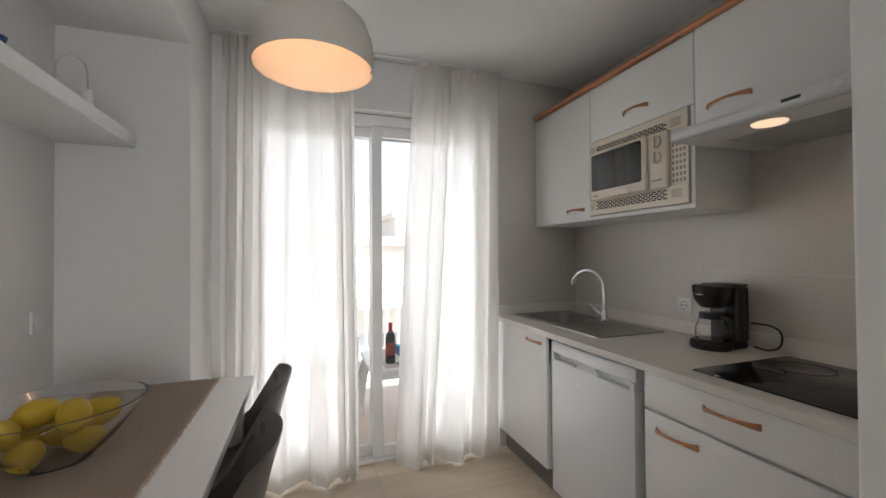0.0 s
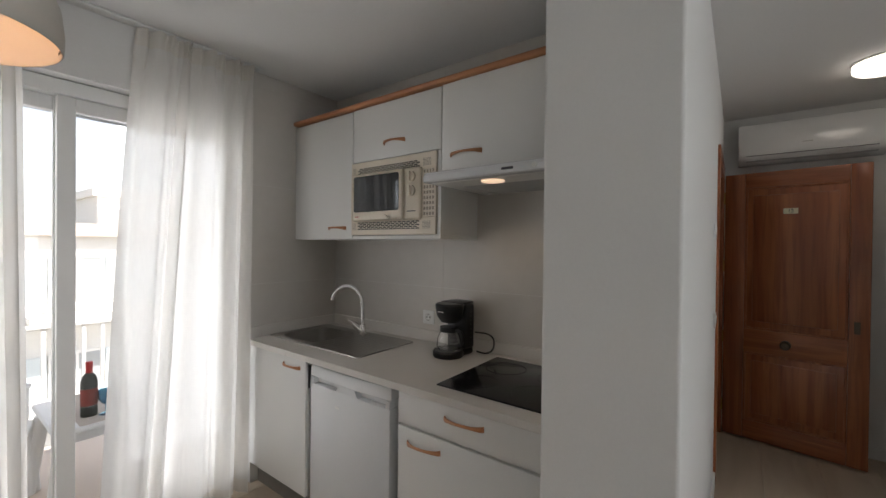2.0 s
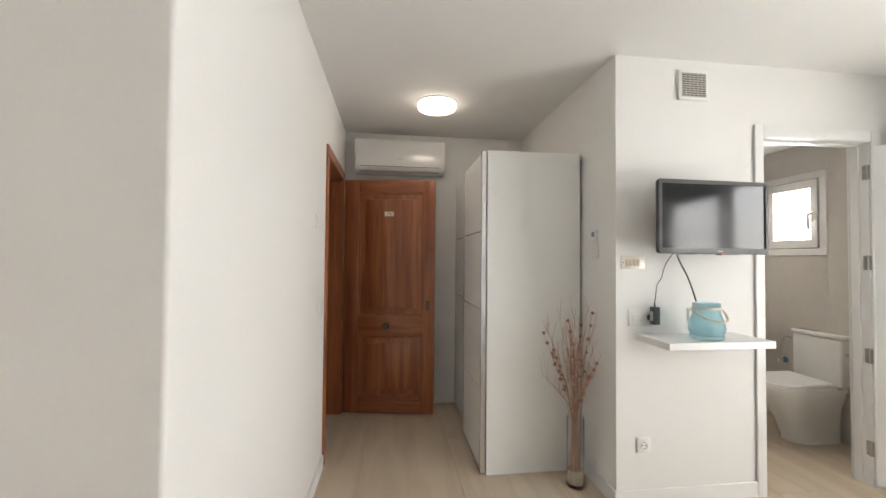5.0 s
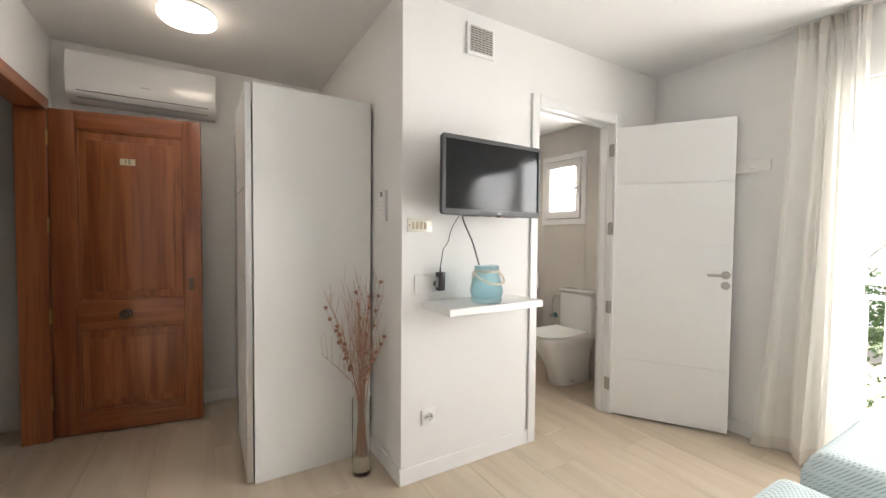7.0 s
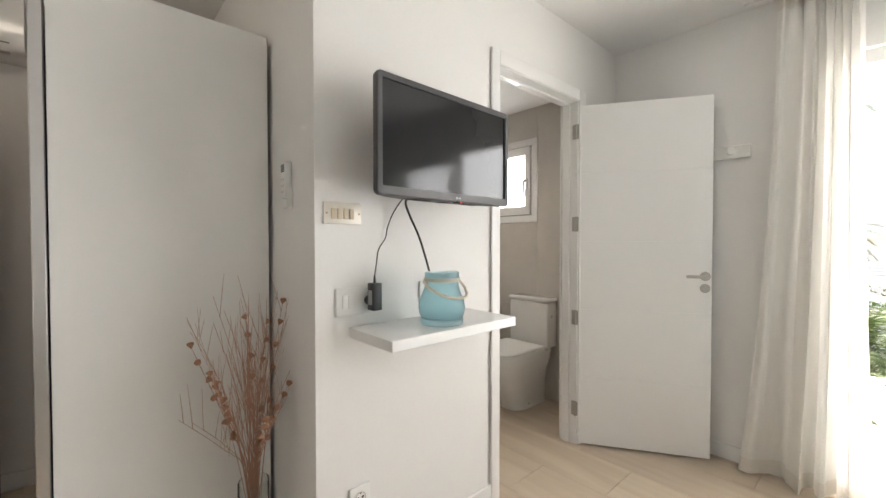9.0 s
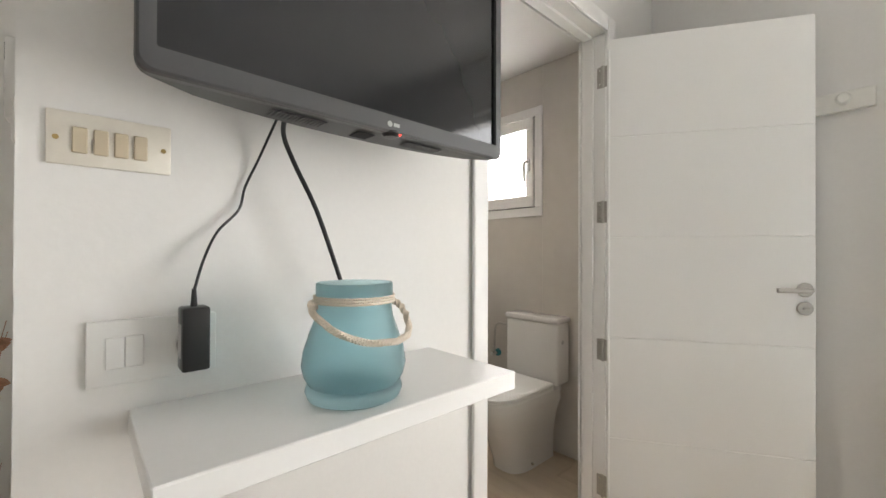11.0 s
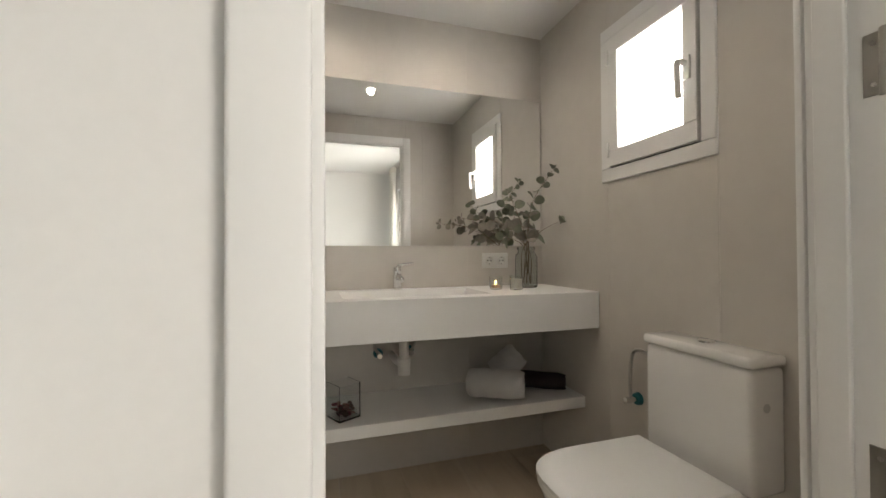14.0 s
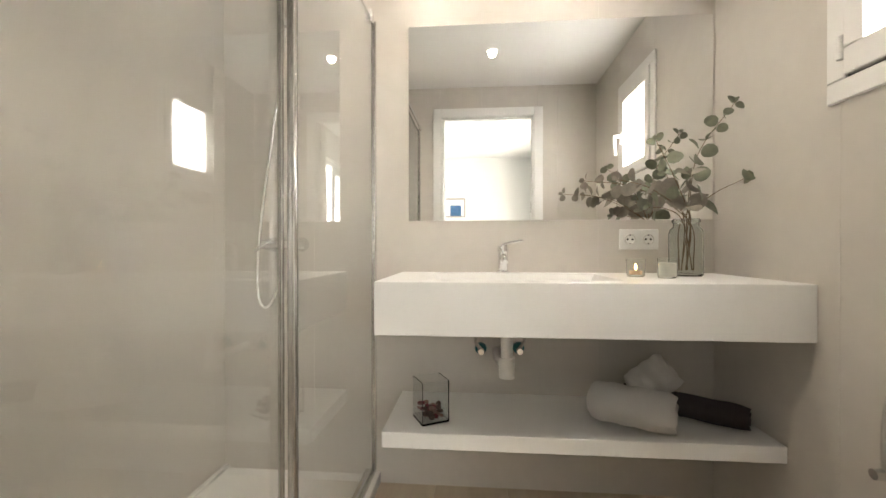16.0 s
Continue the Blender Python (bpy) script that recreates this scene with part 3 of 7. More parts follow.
for kz in (1.787, 1.716):
    kb = part("knob", cyl(bm_(), (XU - 0.026, 1.820, kz), (XU - 0.037, 1.820, kz), 0.027, 0.025, 28), CREAM, mw)
    part("knob_bar", box(bm_(), XU - 0.050, 1.815, kz - 0.024, XU - 0.0372, 1.825, kz + 0.024, 0.003), CREAM, kb)
part("label_bar", box(bm_(), XU - 0.0268, 1.792, 1.612, XU - 0.0258, 1.848, 1.618), PLINTH, mw)
part("label_bar", box(bm_(), XU - 0.0412, 2.185, 1.594, XU - 0.0398, 2.220, 1.599), mat("red print", (0.45, 0.05, 0.04), 0.5), mw)

# extractor hood
hd = thing("extractor_hood", "white slim extractor hood under the wall cabinet", "hood", (2.37, 1.31, 1.735))
hb = bm_()
hoodp = [(2.122, 1.738), (2.112, 1.742), (2.110, 1.764), (2.118, 1.778), (2.16, 1.789), (2.29, 1.799), (2.62, 1.799), (2.62, 1.738)]
loft(hb, [[(x, 0.987, z) for x, z in hoodp], [(x, 1.612, z) for x, z in hoodp], [(x + (0.006 if x < 2.2 else 0), 1.622, z - (0.004 if z > 1.76 else 0)) for x, z in hoodp], [(x + (0.02 if x < 2.2 else 0), 1.628, z - (0.012 if z > 1.76 else -0.003)) for x, z in hoodp]], True)
part("shell", hb, ENAMEL, hd, smooth=False)
FILTER = mat("pale metal filter", (0.62, 0.61, 0.58), 0.5, 0.0, 300, 0.05, 0.05)
FMESH = mat("grey filter mesh", (0.36, 0.35, 0.33), 0.5, 0.2, 300, 0.1, 0.05)
part("filter_panel", box(bm_(), 2.15, 1.0, 1.7345, 2.60, 1.60, 1.7375, 0.001), FILTER, hd)
for k in range(18):
    part("filter_slat", box(bm_(), 2.29 + k * 0.0165, 1.01, 1.7325, 2.2965 + k * 0.0165, 1.52, 1.7345), FMESH, hd)
part("lamp_cover", lathe(bm_(), [(0.0, -0.006), (0.045, -0.005), (0.050, 0.0), (0.050, 0.002)], pose(2.215, 1.33, 1.7345)), glow("warm hood lamp", (1.0, 0.72, 0.48), 0.42), hd, "lit warm lamp cover")
part("button", box(bm_(), 2.1085, 1.185, 1.752, 2.1125, 1.235, 1.762, 0.0015), GREYP, hd)
part("knob", cyl(bm_(), (2.1125, 1.10, 1.757), (2.102, 1.10, 1.757), 0.010, 0.009, 20), WHITEP, hd)
part("slide_panel", box(bm_(), 2.16, 1.30, 1.788, 2.21, 1.56, 1.792, 0.002), WHITEP, hd)
hd.location.z -= 0.02

# coffee maker
cm = thing("coffee_maker", "black drip coffee maker with a glass jug on the worktop", "coffee maker", (2.445, 1.70, ZC), -4)
cm.matrix_world = cm.matrix_world @ Matrix.Scale(0.88, 4)
ROOTS[cm.name] = cm.matrix_world.copy()
part("base", lathe(box(bm_(), -0.02, -0.075, 0, 0.13, 0.075, 0.04, 0.015, 3), [(0, 0.0), (0.085, 0.0), (0.09, 0.01), (0.09, 0.03), (0.082, 0.04), (0, 0.04)], pose(-0.02, 0, 0)), BLACK, cm, local=True)
part("column", box(bm_(), 0.055, -0.075, 0.035, 0.135, 0.075, 0.30, 0.014, 3), BLACK, cm, local=True)
fbm = lathe(bm_(), [(0, 0.20), (0.05, 0.20), (0.075, 0.235), (0.083, 0.28), (0.084, 0.30), (0.078, 0.308), (0, 0.31)], pose(-0.01, 0, 0))
part("filter_basket", fbm, BLACK, cm, local=True)
part("lid", box(bm_(), 0.0, -0.070, 0.298, 0.133, 0.074, 0.314, 0.007, 2), BLACK, cm, local=True)
jug = part("jug", lathe(bm_(), [(0.0, 0.042), (0.062, 0.042), (0.072, 0.06), (0.07, 0.10), (0.052, 0.145), (0.048, 0.16), (0.045, 0.16), (0.049, 0.143), (0.066, 0.10), (0.068, 0.062), (0.06, 0.047), (0.0, 0.047)], pose(-0.015, 0, 0)), GLASS, cm, "clear glass jug", local=True)
part("band", lathe(bm_(), [(0.049, 0.145), (0.054, 0.145), (0.052, 0.172), (0.0, 0.176)], pose(-0.015, 0, 0)), BLACK, jug, local=True)
part("handle", tube(bm_(), [(-0.015, -0.05, 0.155), (-0.025, -0.10, 0.15), (-0.025, -0.108, 0.10), (-0.018, -0.07, 0.065)], 0.009, 8), BLACK, jug, local=True)
part("emblem", box(bm_(), -0.0925, -0.022, 0.262, -0.090, 0.022, 0.267, 0.001), NICKEL, cm, local=True)
for k in range(7):
    part("level_mark", box(bm_(), 0.092, -0.0762, 0.10 + k * 0.025, 0.104, -0.0748, 0.104 + k * 0.025), PLINTH, cm, local=True)
part("power_cord", tube(bm_(), [(2.54, 1.60, 0.895), (2.560, 1.555, 0.888), (2.578, 1.525, 0.91), (2.584, 1.525, 0.96), (2.575, 1.555, 0.985), (2.555, 1.62, 0.99)], 0.004, 8), BLACK, cm)


def socket(name, label, at, facing, gangs=1, material=WHITEP, horizontal=True):
    """A wall socket plate with round recessed outlets. facing: degrees."""
    s = thing(name, label, "socket", at, facing)
    n = gangs
    part("plate", box(bm_(), -0.009, -0.041 - 0.0355 * (n - 1), -0.041, 0, 0.041 + 0.0355 * (n - 1), 0.041, 0.003, 2), material, s, local=True)
    for k in range(n):
        yy = (k - (n - 1) / 2) * 0.071
        o = part("outlet", lathe(bm_(), [(0.0, 0.0094), (0.0175, 0.0094), (0.0185, 0.0125), (0.0215, 0.0130), (0.0225, 0.0092)], pose(0, yy, 0, 0, -90, 0), 28), material, s, local=True)
        # grey ring paints in the shading round the outlet's recess
        part("rim", lathe(bm_(), [(0.0186, 0.0128), (0.0192, 0.0134), (0.0200, 0.0134), (0.0206, 0.0128)], pose(0, yy, 0, 0, -90, 0), 28), LAMPOUT, o, local=True)
        for e in (-0.0165, 0.0165):
            part("earth_clip", box(bm_(), -0.0125, yy - 0.0025, e - 0.002, -0.0092, yy + 0.0025, e + 0.002), GREYP, o, local=True)
        for e in (-0.0095, 0.0095):
            part("pin_hole", cyl(bm_(), (-0.0092, yy + e, 0), (-0.0100, yy + e, 0), 0.0042, None, 12), DARK, o, local=True)
    return s


socket("wall_socket", "white wall socket above the worktop behind the coffee maker", (XK, 1.985, 1.018), 0, 1)

# ---- balcony door and curtains in the kitchen ----
dg = thing("balcony_door", "white aluminium sliding balcony door standing ajar", "door", (1.21, 2.96, 0))
fb = bm_()
box(fb, 0.42, 2.93, 0.0, 0.47, 3.03, 2.165, 0.003)
box(fb, 1.95, 2.93, 0.0, 2.0, 3.03, 2.165, 0.003)
box(fb, 0.47, 2.93, 2.10, 1.95, 3.03, 2.165, 0.003)
box(fb, 0.47, 2.93, 0.0, 1.95, 3.03, 0.022, 0.003)
part("frame", fb, LACQ, dg, smooth=False)


def sash(parent, x0, x1, y0, z0, z1, w=0.065):
    b = bm_()
    for v in ((x0, y0, z0, x0 + w, y0 + 0.035, z1), (x1 - w, y0, z0, x1, y0 + 0.035, z1), (x0 + w, y0, z1 - w, x1 - w, y0 + 0.035, z1), (x0 + w, y0, z0, x1 - w, y0 + 0.035, z0 + w)):
        box(b, *v, 0.004, 2)
    s = part("sash", b, LACQ, parent, smooth=False)
    p = part("pane", box(bm_(), x0 + w, y0 + 0.014, z0 + w, x1 - w, y0 + 0.020, z1 - w), GLASS, s, "clear glass pane", smooth=False)
    p.visible_shadow = False
    return s


sash(dg, 0.475, 1.225, 2.985, 0.025, 2.098)
sash(dg, 1.165, 1.945, 2.94, 0.025, 2.098)
solo("roller_shutter", box(bm_(), 0.475, 3.034, 2.035, 1.945, 3.046, 2.165, 0.003), mat("grey shutter slat", (0.42, 0.43, 0.44), 0.5, 0, 80, 0.03, 0.004), "grey roller shutter pulled up under the lintel", "roller shutter")
rb = bm_()
box(rb, 0.32, 2.775, 2.468, 2.02, 2.805, 2.479, 0.003)
solo("curtain_rail", rb, WHITEP, "white aluminium curtain track on the ceiling over the balcony door", "curtain rail")


def curtain(name, label, x0, x1, xa, xb, y, z0, z1, folds, amp, cloth_mat, flare=1.35, seed=1, pleats=True, hem=0.075, out=1, bend=0.8):
    """Hangs from x0..x1 at the rail to xa..xb at the floor, in folds."""
    rnd = random.Random(seed)
    ph = [rnd.uniform(0, 6.28) for _ in range(6)]
    wob = [rnd.uniform(0.6, 1.3) for _ in range(folds + 2)]
    nu, nv = folds * 22, 44

    cuts = [0.0]
    for _ in range(folds):
        cuts.append(cuts[-1] + rnd.choice((0.55, 0.8, 1.0, 1.5, 2.1)))
    cuts = [k / cuts[-1] for k in cuts]

    def at(u, v):
        s = v ** bend
        i = min(folds - 1, max(0, sum(1 for k in cuts[1:-1] if k <= u)))
        f = i + (u - cuts[i]) / (cuts[i + 1] - cuts[i])
        wide = u + 0.022 * math.sin(7.1 * u + ph[0]) * s + 0.012 * math.sin(15 * u + ph[1]) * s
        x = (x0 + (x1 - x0) * u) * (1 - s) + (xa + (xb - xa) * wide) * s
        k = wob[i] * (1 - (f % 1)) + wob[i + 1] * (f % 1)
        a = amp * k * (0.55 + 0.45 * min(1, v * 4) + (flare - 1) * v)
        w = math.sin(2 * math.pi * f + ph[2] + 0.5 * math.sin(2.2 * v + ph[3] + i))
        w = w * abs(w) ** 0.35
        yy = y + out * (a * w + 0.12 * a * math.sin(4.7 * math.pi * f + ph[4] + 2.5 * v) + 0.014 * math.sin(3.5 * v + 9 * u + ph[5]) * v)
        x += 0.25 * a * math.sin(4 * math.pi * f + ph[1]) * (1 - 0.5 * v)
        if pleats and v < 0.12:
            # pinched in threes under the tape, spreading out below
            yy += out * 0.020 * math.cos(6 * math.pi * f) * (1 - v / 0.12)
            x += 0.010 * math.sin(2 * math.pi * f) * min(1, v / 0.03) * (1 - v / 0.12)
        return Vector((x, yy, z1 + (z0 - z1) * v))

    c = thing(name, label, "curtain", ((xa + xb) / 2, y, z0))
    vh = 1 - hem / (z1 - z0)
    for nm, va, vb, n, mt in (("header", 0, 0.035, 3, HEM), ("drop", 0.035, vh, nv, cloth_mat), ("hem", vh, 1, 4, HEM)):
        b = bm_()
        rows = [[b.verts.new(at(i / nu, va + (vb - va) * j / n)) for i in range(nu + 1)] for j in range(n + 1)]
        for r, q in zip(rows, rows[1:]):
            for i in range(nu):
                b.faces.new((r[i], r[i + 1], q[i + 1], q[i]))
        part(nm, b, mt, c)
    return c


curtain("sheer_curtain", "off-white sheer linen curtain hanging to the floor, drawn", 0.36, 1.04, 0.34, 1.06, 2.785, 0.015, 2.467, 7, 0.034, CURTAIN, seed=3)
curtain("sheer_curtain", "off-white sheer linen curtain hanging to the floor, partly drawn", 1.42, 1.985, 1.27, 1.93, 2.785, 0.015, 2.467, 5, 0.036, CURTAIN, seed=8)

# ---- dining niche ----
tb = thing("dining_table", "white rectangular dining table standing in the niche", "table", (0.195, 1.83, 0))
part("tabletop", box(bm_(), -0.155, 1.22, 0.715, 0.555, 2.436, 0.75, 0.004, 2), LACQ, tb)
part("apron", box(bm_(), -0.11, 1.27, 0.65, 0.51, 2.39, 0.714, 0.002), LACQ, tb)
for lx in (-0.12, 0.465):
    for ly in (1.26, 2.345):
        part("leg", box(bm_(), lx, ly, 0, lx + 0.055, ly + 0.055, 0.70, 0.004), LACQ, tb)
rn = bm_()
nx, ny = 22, 60
grid = [[rn.verts.new((-0.02 + 0.43 * i / nx + (0.003 * math.sin(j * 1.7) if i in (0, nx) else 0), 1.22 + 1.215 * j / ny, 0.7525 + 0.0012 * math.sin(j * 0.8 + 1.3 * math.sin(i * 0.6)))) for i in range(nx + 1)] for j in range(ny + 1)]
for r, q in zip(grid, grid[1:]):
    for i in range(nx):
        rn.faces.new((r[i], r[i + 1], q[i + 1], q[i]))
bmesh.ops.solidify(rn, geom=rn.faces[:], thickness=-0.0015)
runner = solo("table_runner", rn, RUNNER, "brown linen table runner with frayed edges on the table", "table runner")
fringe = bm_()
rf = random.Random(5)
for k in range(240):
    yy = 1.225 + k * 0.005
    box(fringe, 0.408, yy, 0.7512, 0.412 + rf.uniform(0.003, 0.011), yy + 0.0022, 0.7524)
part("fringe", fringe, RUNNER, runner, "short frayed threads")
bw = thing("fruit_bowl", "clear glass fruit bowl on the table runner", "bowl", (0.155, 1.78, 0.7545))
part("bowl", lathe(bm_(), [(r * 1.12, z * 1.18) for r, z in [(0.0, 0.0), (0.065, 0.0), (0.072, 0.006), (0.105, 0.035), (0.145, 0.085), (0.172, 0.125), (0.175, 0.128), (0.168, 0.1275), (0.140, 0.086), (0.100, 0.039), (0.066, 0.011), (0.0, 0.010)]], Matrix(), 56), GLASS, bw, local=True)
LEMON = mat("lemon peel", (0.60, 0.41, 0.03), 0.42, 0, 260, 0.08, 0.10, spec=0.4)
lem0 = None
rl = random.Random(11)
for lx, ly, lz, tz in [(1.12 * q[0], 1.12 * q[1], 1.14 * q[2], q[3]) for q in ((-0.03, -0.055, 0.045, 20), (0.055, 0.0, 0.045, 75), (-0.01, 0.05, 0.045, 140), (-0.075, 0.02, 0.062, 50), (0.035, -0.005, 0.105, 200), (-0.04, 0.01, 0.110, 300), (0.055, 0.06, 0.085, 110), (-0.07, -0.06, 0.09, 10))]:
    if lem0 is None:
        b = lathe(bm_(), [(1.13 * r, 1.13 * z) for r, z in [(0, -0.048), (0.005, -0.047), (0.009, -0.042), (0.019, -0.036), (0.029, -0.022), (0.0335, 0.0), (0.029, 0.022), (0.019, 0.036), (0.009, 0.043), (0.006, 0.048), (0, 0.049)]], pose(0, 0, 0, 90, 0, 0), 28)
        lem0 = thing("lemon", "ripe yellow lemon lying in the glass bowl", "lemon", (0.155 + lx, 1.78 + ly, 0.7545 + lz), group="lemons in the bowl")
        part("fruit", b, LEMON, lem0, local=True)
        part("stem_end", lathe(bm_(), [(0, 0.0), (0.003, 0.0), (0.003, 0.003), (0, 0.003)], pose(0, 0.0, 0, 90, 0, 0) @ pose(0, 0, 0.054), 10), mat("dry stem", (0.25, 0.17, 0.05), 0.8), lem0, local=True)
        lem0.matrix_world = pose(0.155 + lx, 1.78 + ly, 0.7545 + lz, 15, 0, tz)
    else:
        copy_thing(lem0, pose(0.155 + lx, 1.78 + ly, 0.7545 + lz, rl.uniform(-30, 30), rl.uniform(-20, 20), tz))

# chairs with a moulded shell


def shell_chair(at, turn):
    c = thing("shell_chair", "dark grey moulded plastic chair tucked under the table", "chair", at, turn, "chairs at the table")
    b = bm_()
    # seat front to back top: middle line, rim line, half width
    middle = [(-0.22, 0.445), (-0.20, 0.432), (-0.10, 0.425), (0.02, 0.43), (0.12, 0.45), (0.175, 0.50), (0.205, 0.58), (0.225, 0.67), (0.245, 0.75), (0.258, 0.795), (0.265, 0.818), (0.266, 0.830)]
    rim_ = [(-0.22, 0.455), (-0.20, 0.455), (-0.12, 0.475), (-0.04, 0.51), (0.03, 0.56), (0.085, 0.61), (0.115, 0.66), (0.145, 0.71), (0.170, 0.755), (0.188, 0.785), (0.200, 0.803), (0.212, 0.815)]
    half = [0.19, 0.215, 0.235, 0.24, 0.24, 0.24, 0.236, 0.23, 0.222, 0.212, 0.20, 0.18]
    rows = []
    for (x, z), (xr, zr), w in zip(middle, rim_, half):
        row = []
        for i in range(-8, 9):
            f = abs(i / 8) ** 2.2
            row.append(b.verts.new((x + (xr - x) * f, w * i / 8, z + (zr - z) * f)))
        rows.append(row)
    for r, q in zip(rows, rows[1:]):
        for i in range(16):
            b.faces.new((r[i], r[i + 1], q[i + 1], q[i]))
    bmesh.ops.solidify(b, geom=b.faces[:], thickness=0.010)
    bmesh.ops.subdivide_edges(b, edges=b.edges[:], cuts=1, use_grid_fill=True, smooth=0.6)
    part("seat_shell", b, SHELL, c, local=True)
    for sx in (-1, 1):
        for sy in (-1, 1):
            part("leg", cyl(bm_(), (0.21 * sx - 0.02, 0.20 * sy, 0), (0.09 * sx - 0.02, 0.10 * sy, 0.425), 0.011, 0.015, 14), BEECH, c, "beech wood leg", local=True)
    return c


ch = shell_chair((0.455, 2.17, 0), 0)
copy_thing(ch, pose(0.45, 1.61, 0, 0, 0, -2))

# shelf on the niche wall
solo("wall_shelf", box(bm_(), -0.168, 1.25, 1.746, 0.102, 2.447, 1.80, 0.003), LACQ, "white floating wall shelf in the niche", "shelf")
lt = thing("lantern", "white lantern candle with a bent chrome handle on the wall shelf", "lantern", (-0.02, 2.25, 1.80))
part("candle", cyl(bm_(), (0.02, 2.25, 1.8005), (0.02, 2.25, 1.90), 0.018), WHITEP, lt)
part("handle", tube(bm_(), [(-0.06, 2.22, 1.802), (-0.06, 2.22, 1.95), (-0.05, 2.225, 2.0), (-0.02, 2.235, 2.02), (0.01, 2.245, 2.0), (0.02, 2.25, 1.95), (0.02, 2.25, 1.895)], 0.0036, 8), CHROME, lt)
part("foot", box(bm_(), -0.075, 2.21, 1.8002, 0.04, 2.27, 1.806, 0.002), CHROME, lt)
solo("ornament", lathe(bm_(), [(0, 0), (0.03, 0), (0.04, 0.03), (0.035, 0.06), (0.02, 0.085), (0.024, 0.10), (0, 0.10)], pose(-0.03, 1.88, 1.8005)), mat("dark blue glaze", (0.02, 0.05, 0.13), 0.2), "small dark blue glazed ornament on the wall shelf", "ornament")


def switch(name, label, at, facing, rockers=1, w=0.041):
    s = thing(name, label, "switch", at, facing)
    part("plate", box(bm_(), -0.009, -w, -0.041, 0, w, 0.041, 0.003, 2), WHITEP, s, local=True)
    for k in range(rockers):
        r0 = -0.023 + 0.046 * k / rockers
        part("rocker", box(bm_(), -0.0125, r0 + 0.0008, -0.022, -0.0085, r0 + 0.046 / rockers - 0.0008, 0.022, 0.002, 2), WHITEP, s, local=True)
    return s


switch("light_switch", "white light switch on the niche wall", (-0.17, 2.34, 1.05), 180)

# pendant lamp
pl = thing("pendant_lamp", "matt greige dome pendant lamp with a wooden neck, lit warm", "lamp", (0.80, 1.62, 1.812))
part("shade", lathe(bm_(), [(0.162, 0.0), (0.164, 0.003), (0.165, 0.03), (0.160, 0.080), (0.143, 0.125), (0.108, 0.160), (0.060, 0.181), (0.030, 0.190), (0.028, 0.186), (0.058, 0.176), (0.104, 0.155), (0.138, 0.121), (0.155, 0.078), (0.160, 0.03), (0.160, 0.0)], pose(0.80, 1.62, 1.812), 64), mat("cream lamp lacquer", (0.64, 0.60, 0.54), 0.5, 0, 100, 0.02, 0.004), pl)
part("neck", lathe(bm_(), [(0, 0.188), (0.031, 0.188), (0.031, 0.235), (0.024, 0.25), (0, 0.25)], pose(0.80, 1.62, 1.812)), BEECH, pl, "turned beech neck")
part("cord", cyl(bm_(), (0.80, 1.62, 2.07), (0.80, 1.62, 2.455), 0.003, None, 10), WHITEP, pl)
part("ceiling_rose", lathe(bm_(), [(0, 2.48), (0.05, 2.4795), (0.05, 2.462), (0.01, 2.452), (0, 2.452)], pose(0.80, 1.62, 0)), WHITEP, pl)
part("socket", cyl(bm_(), (0.80, 1.62, 1.985), (0.80, 1.62, 2.012), 0.018), WHITEP, pl)
part("bulb", lathe(bm_(), [(0, 0.115), (0.010, 0.118), (0.016, 0.130), (0.015, 0.142), (0.010, 0.158), (0, 0.160)], pose(0.80, 1.62, 1.812)), glow("lit bulb", (1.0, 0.72, 0.42), 3.0), pl)
part("label_bar", box(bm_(), 0.9585, 1.60, 1.824, 0.9595, 1.632, 1.829), DARK, pl)

# ---- hall ----


def lettering(text, size, m, material, parent, name="number"):
    """Text as a flat mesh part, placed by m in the thing's own coordinates."""
    cu = bpy.data.curves.new(name, "FONT")
    cu.body, cu.size, cu.align_x, cu.align_y, cu.extrude = text, size, "CENTER", "CENTER", 0.0004
    tmp = new("lettering", cu)
    dg_ = bpy.context.evaluated_depsgraph_get()
    me = bpy.data.meshes.new_from_object(tmp.evaluated_get(dg_))
    bpy.data.objects.remove(tmp)
    me.transform(m)
    me.materials.clear()
    me.materials.append(material)
    ob = new(name, me)
    ob.parent = parent
    return ob


# wooden frame of the entrance
ef = thing("door_frame", "varnished pine frame of the entrance door", "door frame", (4.15, 0.66, 0), kind="structure")
part("jamb", box(bm_(), 3.705, YH - 0.014, 0, 3.765, 0.745, 2.0, 0.004), PINE, ef)
part("jamb", box(bm_(), 4.572, YH - 0.014, 0, 4.635, 0.745, 2.0, 0.004), PINE, ef)
part("head", box(bm_(), 3.705, YH - 0.015, 2.001, 4.635, 0.745, 2.075, 0.004), wood("varnished pine head", (0.26, 0.074, 0.026), (0.41, 0.138, 0.052), 0.34, 0, 9.0, 0.09, 0.35), ef)

# open leaf, hinged at the far jamb
ang = math.degrees(math.atan2(-0.765, -0.125))
ed = thing("entrance_door", "varnished pine entrance door with two panels, standing open", "door", (4.585, 0.60, 0.012), ang)
T, W, HD = 0.04, 0.785, 2.0


def ebox(x0, z0, x1, z1, y0=0.0, y1=T, bev=0.003):
    return box(bm_(), x0, y0, z0, x1, y1, z1, bev, 2)


